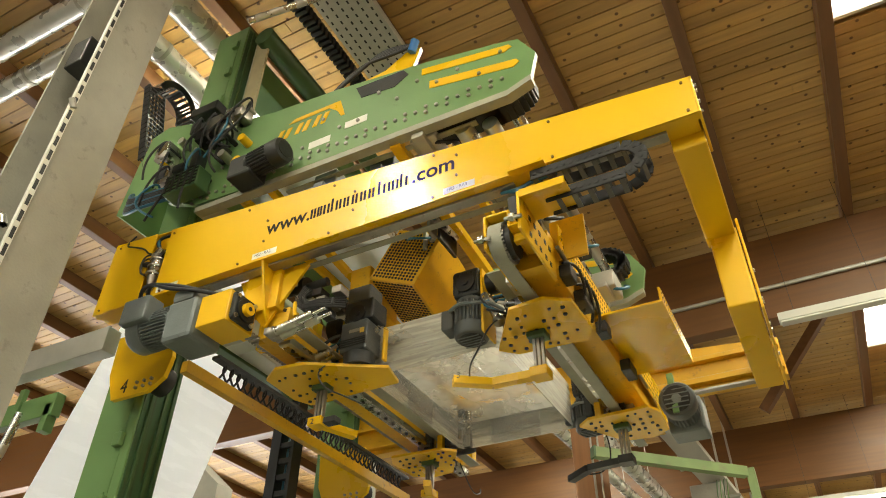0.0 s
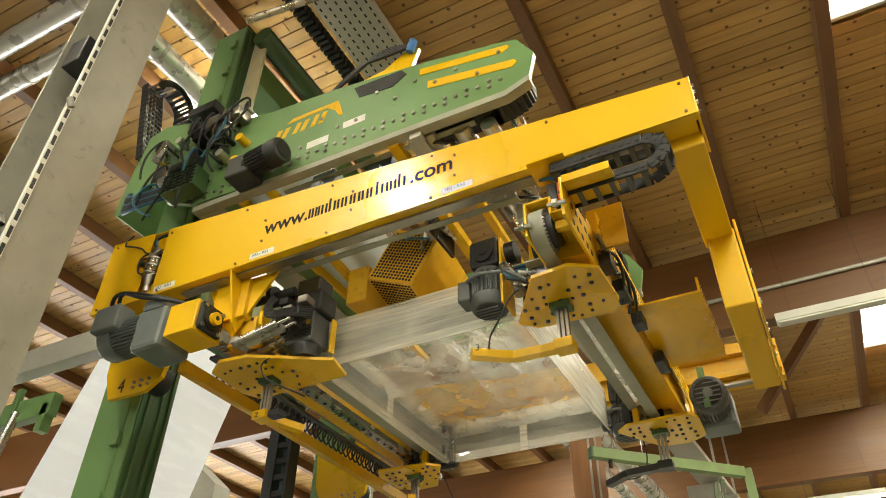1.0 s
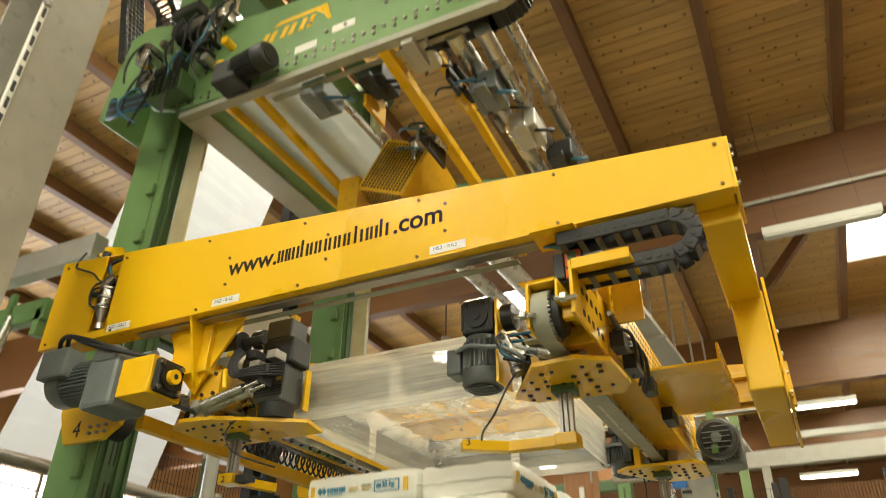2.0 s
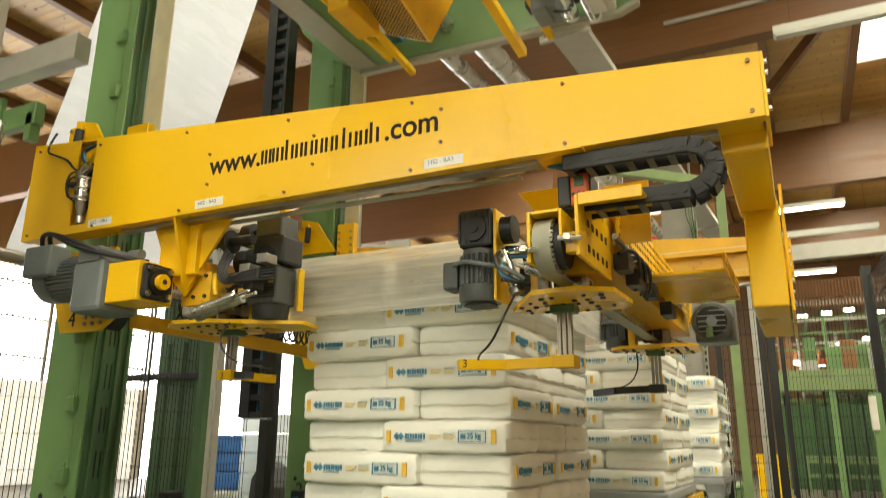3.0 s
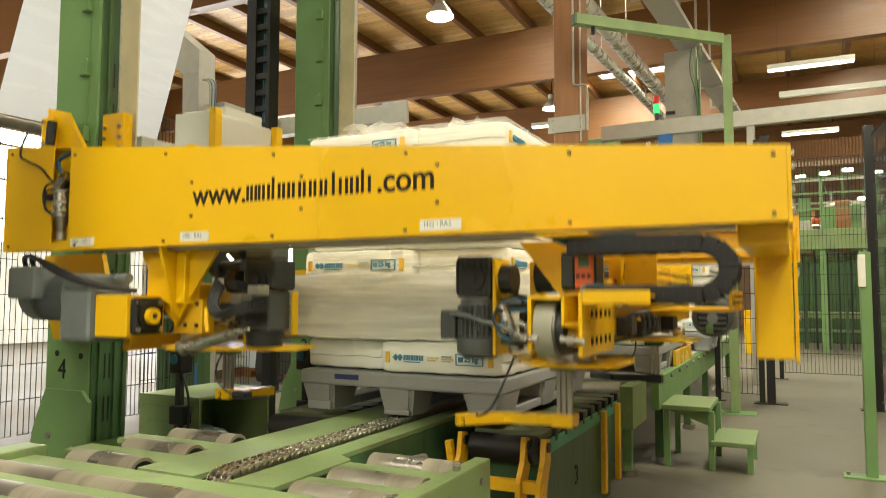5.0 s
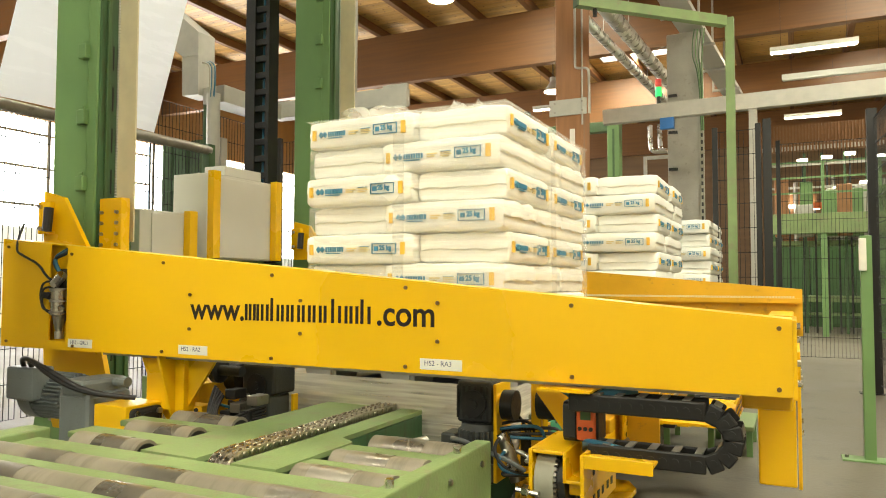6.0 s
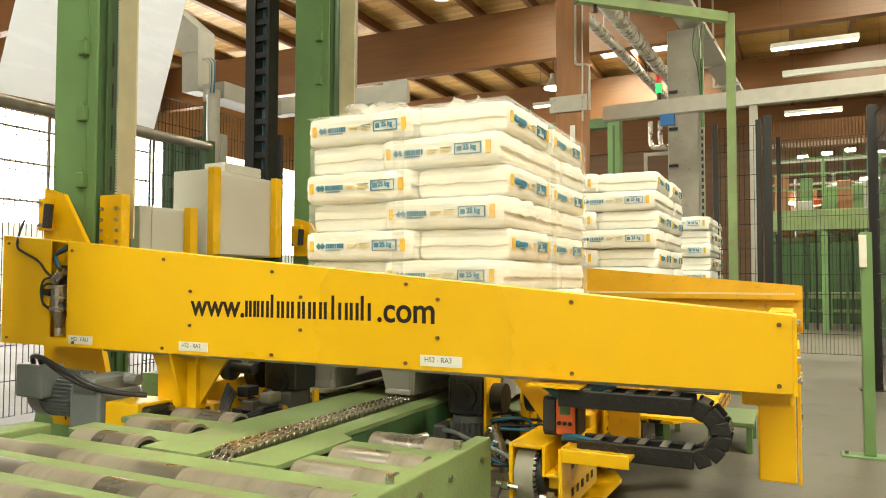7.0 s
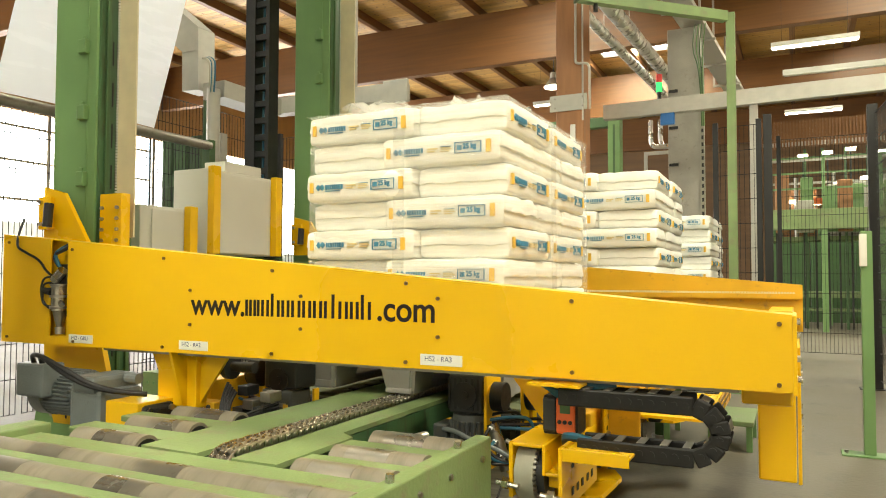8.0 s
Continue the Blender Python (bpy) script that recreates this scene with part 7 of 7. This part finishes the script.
def back_machine():
    m = thing("green_uprights", "cluster of dark green machine uprights behind a column", "machine part")
    for x, w in ((-6.95, 0.14), (-6.72, 0.20), (-6.47, 0.16)):
        bm = box(nb(), x - w / 2, x + w / 2, 6.4, 6.55, 0.0, 2.9, 0.005)
        part("upright", bm, GREEN_DARK, m)
    bm = box(nb(), -7.0, -6.4, 6.38, 6.399, 2.3, 2.45)
    part("cross_bar", bm, GREEN_DARK, m)
    bm = box(nb(), -6.25, -6.06, 6.4, 6.5, 0.35, 2.9, 0.005)
    part("grey_upright", bm, ZINC, m)
    bm = box(nb(), -6.32, -6.04, 6.36, 6.399, 1.25, 1.33, 0.004)
    part("bracket", bm, ZINC, m)
    bm = cyl(nb(), (-7.6, 6.35, 1.9), (-6.2, 6.35, 1.9), 0.045, 14)
    part("handrail", bm, DARK_MOTOR, m)
    bm = box(nb(), -6.40, -6.26, 6.4, 6.52, 0.0, 0.42, 0.005)
    part("foot", bm, BLUE_PAINT, m)
    q = thing("black_post", "black steel post beside the rear column", "post")
    part("shaft", box(nb(), -3.93, -3.84, 4.66, 4.74, 0.01, 1.345, 0.004), FENCE, q)
    part("foot_plate", box(nb(), -4.05, -3.75, 4.6, 4.8, 0.0, 0.01), FENCE, q)
    b = thing("green_floor_box", "light green steel box with an open dark side on the floor", "steel box")
    part("lid", box(nb(), -4.02, -3.48, 3.552, 4.22, 0.53, 0.55, 0.004), GREEN_LIGHT, b)
    part("front_panel", box(nb(), -4.02, -3.48, 3.53, 3.55, 0.0, 0.55), GREEN_LIGHT, b)
    part("rear_panel", box(nb(), -4.02, -3.48, 4.20, 4.22, 0.0, 0.528), GREEN_LIGHT, b)
    part("end_panel", box(nb(), -4.02, -4.0, 3.552, 4.198, 0.0, 0.528), GREEN_LIGHT, b)
    for i in range(9):
        for j in range(5):
            part("rivet", cyl(nb(), (-3.97 + 0.056 * i, 3.53, 0.08 + 0.1 * j), (-3.97 + 0.056 * i, 3.526, 0.08 + 0.1 * j), 0.010, 8), GREEN, b)
    bm = nb()
    for k in range(5):
        bmesh.ops.create_icosphere(bm, subdivisions=2, radius=0.09 + 0.015 * k, matrix=Matrix.Translation((-3.56 - 0.06 * k, 3.88 + 0.07 * (k % 2), 0.10 + 0.015 * k)))
    part("film_scraps", bm, WEB_FILM, b, "crumpled film scraps")
    for x, y, h in ((-3.52, 3.40, 0.72), (-2.95, 3.95, 0.72), (-2.75, 4.72, 0.78)):
        s = thing("light_barrier", "small black sensor on a thin stand beside the conveyor", "sensor", group="sensors")
        bm = box(nb(), x - 0.02, x + 0.02, y - 0.02, y + 0.02, 0.0, h, 0.003)
        part("stand", bm, DARK_MOTOR, s)
        bm = box(nb(), x - 0.05, x + 0.05, y - 0.05, y + 0.06, h, h + 0.16, 0.012)
        part("sensor_head", bm, BLACK, s)
        bm = cyl(nb(), (x, y - 0.05, h + 0.09), (x, y - 0.062, h + 0.09), 0.03, 16)
        part("sensor_lens", bm, BLUE_HOSE, s)
        bm = box(nb(), x - 0.05, x + 0.07, y - 0.04, y + 0.04, h - 0.32, h - 0.2, 0.01)
        part("junction_box", bm, BLACK, s)
        tube("cable", [(x, y, h + 0.02), (x + 0.12, y - 0.03, h - 0.1), (x + 0.08, y, h - 0.4), (x + 0.02, y, 0.05)], 0.008, RUBBER, s)


back_machine()


def far_goods():
    for x, y, w, d, h, material, label in ((-7.15, 9.0, 0.8, 0.9, 1.55, WEB_FILM, "white wrapped pallet of goods behind the fence"), (-8.35, 9.4, 1.0, 1.0, 1.25, BLUE_PAINT, "blue crate stack behind the fence"),
                                           (-8.0, 8.4, 0.8, 0.7, 0.45, PAPER, "pale carton stack behind the fence")):
        g = thing("goods_stack", label, "goods", group="far goods")
        n = max(2, round(h / 0.3))
        for i in range(n):
            bm = box(nb(), x - w / 2 + 0.02 * (i % 2), x + w / 2, y - d / 2, y + d / 2 - 0.02 * (i % 2), 0.14 + (h - 0.14) * i / n, 0.14 + (h - 0.14) * (i + 1) / n - 0.01, 0.03)
            part("packet", bm, material, g)
        bm = nb()
        for k in (-1, 0, 1):
            box(bm, x + k * (w / 2 - 0.08) - 0.06, x + k * (w / 2 - 0.08) + 0.06, y - d / 2, y + d / 2, 0.0, 0.10)
        box(bm, x - w / 2, x + w / 2, y - d / 2, y + d / 2, 0.10, 0.138)
        part("wooden_pallet", bm, POST, g)
    t = thing("covered_trolley", "dark trolley with rounded hood behind the fence", "trolley")
    bm = prism(nb(), [(-6.95, 0.12), (-6.5, 0.12), (-6.5, 0.55), (-6.6, 0.8), (-6.75, 0.88), (-6.9, 0.65)], "y", 8.1, 8.5)
    part("hood", bm, DARK_MOTOR, t)
    for x in (-6.88, -6.58):
        bm = cyl(nb(), (x, 8.12, 0.06), (x, 8.2, 0.06), 0.06, 14)
        part("wheel", bm, BLACK, t)


far_goods()


def film_cutter():
    c = thing("film_cutter", "green bracket with a slim air cylinder beside the film", "machine part")
    bm = nb()
    box(bm, -5.75, -4.85, 3.02, 3.10, 3.42, 3.60, 0.006)
    box(bm, -4.95, -4.88, 3.02, 3.10, 3.30, 3.52, 0.004)
    box(bm, -5.30, -5.24, 3.00, 3.04, 3.40, 3.70, 0.004)
    part("bracket", bm, GREEN, c)
    bm = cyl(nb(), (-5.22, 3.02, 3.50), (-5.34, 3.02, 2.95), 0.035, 14)
    part("cylinder", bm, STEEL, c, "", True)
    bm = bar(nb(), (-5.34, 3.02, 2.95), (-5.42, 3.02, 2.4), 0.06, 0.05)
    part("yellow_link", bm, YELLOW, c)
    bm = box(nb(), -5.80, -5.70, 3.0, 3.12, 0.0, 3.5, 0.004)
    part("stand", bm, GREEN_DARK, c)
    bm = box(nb(), -5.7, -4.3, 2.88, 3.0, 3.75, 3.95, 0.006)
    part("white_beam", bm, ZINC, c)
    bm = box(nb(), -5.8, -5.7, 2.9, 2.999, 3.5, 3.95)
    part("riser", bm, GREEN_DARK, c)


film_cutter()


def part_of_far():
    """Uprights, pipes and slatted cladding between the posts in the depth of the hall."""
    u = thing("green_machine_upright", "green steel machine upright with a short arm in the hall's depth", "machine part")
    part("upright", box(nb(), -3.27, -3.03, 14.0, 14.25, 0.0, 4.37, 0.01), GREEN, u)
    part("arm", box(nb(), -4.9, -3.272, 14.02, 14.2, 4.17, 4.37, 0.01), GREEN_DARK, u)
    part("stripe", box(nb(), -3.17, -3.13, 13.994, 13.9995, 0.3, 4.2), GREEN_DARK, u)
    p = thing("bent_pipes", "bright steel pipes with round bends on a stand", "pipe")
    for k in range(2):
        x = -2.36 + 0.17 * k
        tube("pipe", [(x, 13.5, 4.1), (x, 13.5, 3.75), (x + 0.03, 13.5, 3.62), (x + 0.14, 13.5, 3.60), (x + 0.4, 13.5, 3.60)], 0.045, STEEL, p)
    part("stand_frame", box(nb(), -2.48, -2.42, 13.47, 13.53, 0.0, 3.52, 0.004), ZINC, p)
    part("stand_rail", box(nb(), -2.42, -1.9, 13.47, 13.53, 3.46, 3.52, 0.004), ZINC, p)
    c = thing("slatted_screen", "brown upright timber slats high on the far machine hall side", "screen")
    for k in range(44):
        part("slat", box(nb(), -0.9 + 0.075 * k, -0.86 + 0.075 * k, 20.4, 20.44, 4.55, 5.25), RAFTER, c)
    part("rail", box(nb(), -0.95, 2.5, 20.45, 20.5, 4.6, 4.7), ZINC, c)
    for x in (-0.9, 2.42):
        part("post", box(nb(), x, x + 0.08, 20.51, 20.6, 0.0, 5.3), GREEN_DARK, c)
    k = thing("process_line", "ochre and steel process line with frames and pipes", "machine")
    part("housing", box(nb(), -0.4, 0.5, 19.4, 20.2, 2.2, 3.35, 0.03), POST, k, "ochre housing")
    part("housing", box(nb(), 0.7, 2.3, 19.5, 20.2, 2.2, 3.1, 0.03), ZINC, k, "pale steel housing")
    part("table", box(nb(), -0.6, 2.5, 19.3, 20.3, 2.1, 2.199), GREEN_LIGHT, k)
    for x in (-0.55, 0.25, 0.62, 1.1, 1.55, 2.4):
        part("frame_post", box(nb(), x - 0.03, x + 0.03, 19.22, 19.28, 0.0, 4.3), GREEN_DARK, k)
    for z in (2.6, 3.45, 4.0):
        part("frame_rail", box(nb(), -0.55, 2.4, 19.18, 19.219, z, z + 0.05), ZINC, k)
    for i, x in enumerate((-0.3, 0.05, 0.85, 1.3, 1.9)):
        part("pipe", cyl(nb(), (x, 19.32, 2.2), (x, 19.32, 3.5 + 0.12 * (i % 3)), 0.05, 12), STEEL_DULL, k, "", True)
    part("red_valve", box(nb(), 0.40, 0.62, 19.10, 19.17, 2.95, 3.1, 0.02), ORANGE, k)


def far_machines():
    for x0, x1, y, h in ((-0.62, 0.37, 22.0, 2.6), (0.38, 1.4, 22.0, 2.6), (1.41, 2.5, 22.0, 2.6), (3.2, 4.6, 20.5, 2.9)):
        c = thing("green_cabinet", "dark green steel machine cabinet across the aisle", "cabinet", group="green cabinets")
        bm = box(nb(), x0, x1 - 0.01, y, y + 0.7, 0.0, h, 0.01)
        part("body", bm, GREEN_DARK, c)
        bm = box(nb(), x0 + 0.04, x1 - 0.05, y - 0.02, y - 0.001, 0.1, h - 0.08, 0.006)
        part("door", bm, GREEN_DARK, c)
        bm = box(nb(), x1 - 0.14, x1 - 0.10, y - 0.045, y - 0.02, 1.0, 1.2, 0.004)
        part("handle", bm, BLACK, c)
    g = thing("green_gantry", "bright green machine platform with pipes across the hall", "machine")
    bm = box(nb(), -0.6, 2.6, 18.0, 18.3, 2.3, 2.75, 0.01)
    part("beam", bm, GREEN_LIGHT, g)
    for x in (-0.5, 0.6, 1.7, 2.5):
        bm = box(nb(), x - 0.06, x + 0.06, 18.05, 18.2, 0.0, 2.299)
        part("leg", bm, GREEN, g)
        bm = box(nb(), x - 0.03, x + 0.03, 18.05, 18.15, 2.751, 3.9)
        part("railing_post", bm, GREEN, g)
    for z in (3.2, 3.55, 3.9):
        bm = box(nb(), -0.6, 2.6, 18.08, 18.12, z, z + 0.04)
        part("railing", bm, GREEN, g)
    rng = random.Random(12)
    for k in range(14):
        x, z = rng.uniform(-0.4, 2.3), 2.76
        w, h = rng.uniform(0.12, 0.4), rng.uniform(0.2, 0.9)
        bm = box(nb(), x, x + w, 18.4 + 0.03 * k, 18.4 + 0.03 * k + w, z - 0.5, z + h, 0.02)
        part("equipment", bm, rng.choice((ZINC, POST, POST, ZINC, GREEN_LIGHT, GREEN, ZINC)), g)
    for k in range(9):
        l = thing("small_lamp", "small bright lamp of a far machine", "lamp", group="far lamps")
        x, y, z = (-0.2, 0.35, 0.85, -0.5, 1.4, 0.1, 0.62, 1.1, 1.7)[k], 19.2, (3.0, 2.95, 3.4, 2.6, 3.5, 4.1, 4.15, 4.2, 4.1)[k]
        bm = box(nb(), x, x + 0.22, y, y + 0.08, z, z + 0.07, 0.01)
        part("lens", bm, GLOW, l)
        bm = box(nb(), x + 0.09, x + 0.13, y + 0.081, y + 0.13, 0.0, z + 0.06)
        part("stand", bm, DARK_MOTOR, l)
    b = thing("green_bench", "bright green steel work bench beyond the fence", "bench")
    for z in (0.86, 0.42):
        bm = box(nb(), -0.12, 1.75, 20.7, 21.3, z - (0.16 if z > 0.7 else 0.06), z, 0.006)
        part("shelf", bm, GREEN_LIGHT, b)
    for x in (-0.06, 0.8, 1.68):
        for y in (20.75, 21.25):
            bm = box(nb(), x - 0.04, x + 0.04, y - 0.04, y + 0.04, 0.0, 0.699, 0.004)
            part("leg", bm, GREEN, b)
    o = thing("yellow_barrier", "yellow steel corner guard by the conveyor end", "barrier")
    bm = box(nb(), -1.0, -0.4, 17.0, 17.12, 0.0, 0.95, 0.02)
    part("guard", bm, YELLOW, o)
    r = thing("white_rail", "pale steel pipe rail under the glulam beam", "pipe")
    bm = cyl(nb(), (-1.2, 9.42, 6.9), (4.0, 9.42, 6.95), 0.03, 12)
    part("pipe", bm, ZINC, r, "", True)
    part_of_far()
    br = thing("diagonal_brace", "brown timber roof brace", "brace")
    bm = bar(nb(), (1.42, 11.0, 7.9), (-0.4, 11.4, 6.0), 0.12, 0.14)
    part("timber", bm, RAFTER, br)


far_machines()


# ---- motion ----
def motions():
    lift = [(0.0, 2.70), (1.0, 2.70), (1.2, 2.66), (1.45, 2.45), (2.0, 1.85), (2.3, 1.60), (2.5, 1.523), (3.0, 1.352), (3.5, 1.218), (4.0, 1.09), (4.5, 0.96),
            (4.7, 0.87), (4.9, 0.69), (5.0, 0.57), (5.2, 0.33), (5.5, 0.06), (5.8, 0.0), (6.3, 0.0), (8.0, 0.0)]
    spread = [(0.0, 0.0), (0.3, 0.35), (0.6, 0.75), (0.9, 0.98), (1.1, 1.0), (6.1, 1.0), (6.3, 0.985), (6.5, 0.83), (6.8, 0.68), (7.0, 0.66), (8.0, 0.66)]

    def h(t):
        for (a, p), (b, q) in zip(lift, lift[1:]):
            if a <= t <= b:
                return p + (q - p) * (t - a) / (b - a)

    def k(t):
        for (a, p), (b, q) in zip(spread, spread[1:]):
            if a <= t <= b:
                return p + (q - p) * (t - a) / (b - a)
    times = sorted({t for t, _ in lift} | {t for t, _ in spread})
    walk(FRAME, [(t, pose(0, 0, h(t))) for t in times])
    walk(RIGHT, [(t, pose(-DX * (1 - k(t)), 0, h(t))) for t in times])
    walk(LEFT, [(t, pose(DX * (1 - k(t)), 0, h(t))) for t in times])
    walk(CHAIN_LOOP, [(t, pose(-0.5 * DX * (1 - k(t)), 0, h(t))) for t in times])
    for g, a, b in GRIPS:
        walk(g, [(t, pose(-a * DX * (1 - k(t)), -b * DY * (1 - k(t)), h(t))) for t in times])

    # film: gathered bands travel with the frame and stay on the load where the frame has passed
    fine = sorted(set(times) | {1.3 + 0.1 * i for i in range(57)})
    for ob, b, sx, sy in BAND_LIST:
        rest = PZ + 0.2 + 8 * LAYER - 0.10 - 0.148 * b if b < BANDS else -5.0
        rows = []
        for t in fine:
            z = h(t) + 0.53 + 0.06 * (b % 3)
            if b >= BANDS:      # let go below the pallet at the end
                z -= 0.3 * min(1.0, max(0.0, (t - 6.4) / 0.5))
            hug = min(1.0, max(0.0, (rest - z) / 0.12))
            open_by = k(min(t, 6.0))
            rows.append((t, pose(-sx * (DX * (1 - open_by) + 0.062 * hug), -sy * (DY * (1 - open_by) + 0.084 * hug), max(rest, z))))
        walk(ob, rows)
    rest = PZ + 0.2 + 8 * LAYER + 0.004
    for ob, sx, sy in TOP_LIST:
        rows = []
        for t in fine:
            hug = min(1.0, max(0.0, (rest - h(t) - 0.62) / 0.12))
            open_by = k(min(t, 6.0))
            rows.append((t, pose(-sx * (DX * (1 - open_by) + 0.055 * hug), -sy * (DY * (1 - open_by) + 0.085 * hug), max(rest, h(t) + 0.62))))
        walk(ob, rows)
    walk(CREST, [(t, pose(0, 0, max(rest, h(t) + 0.62))) for t in fine])


motions()
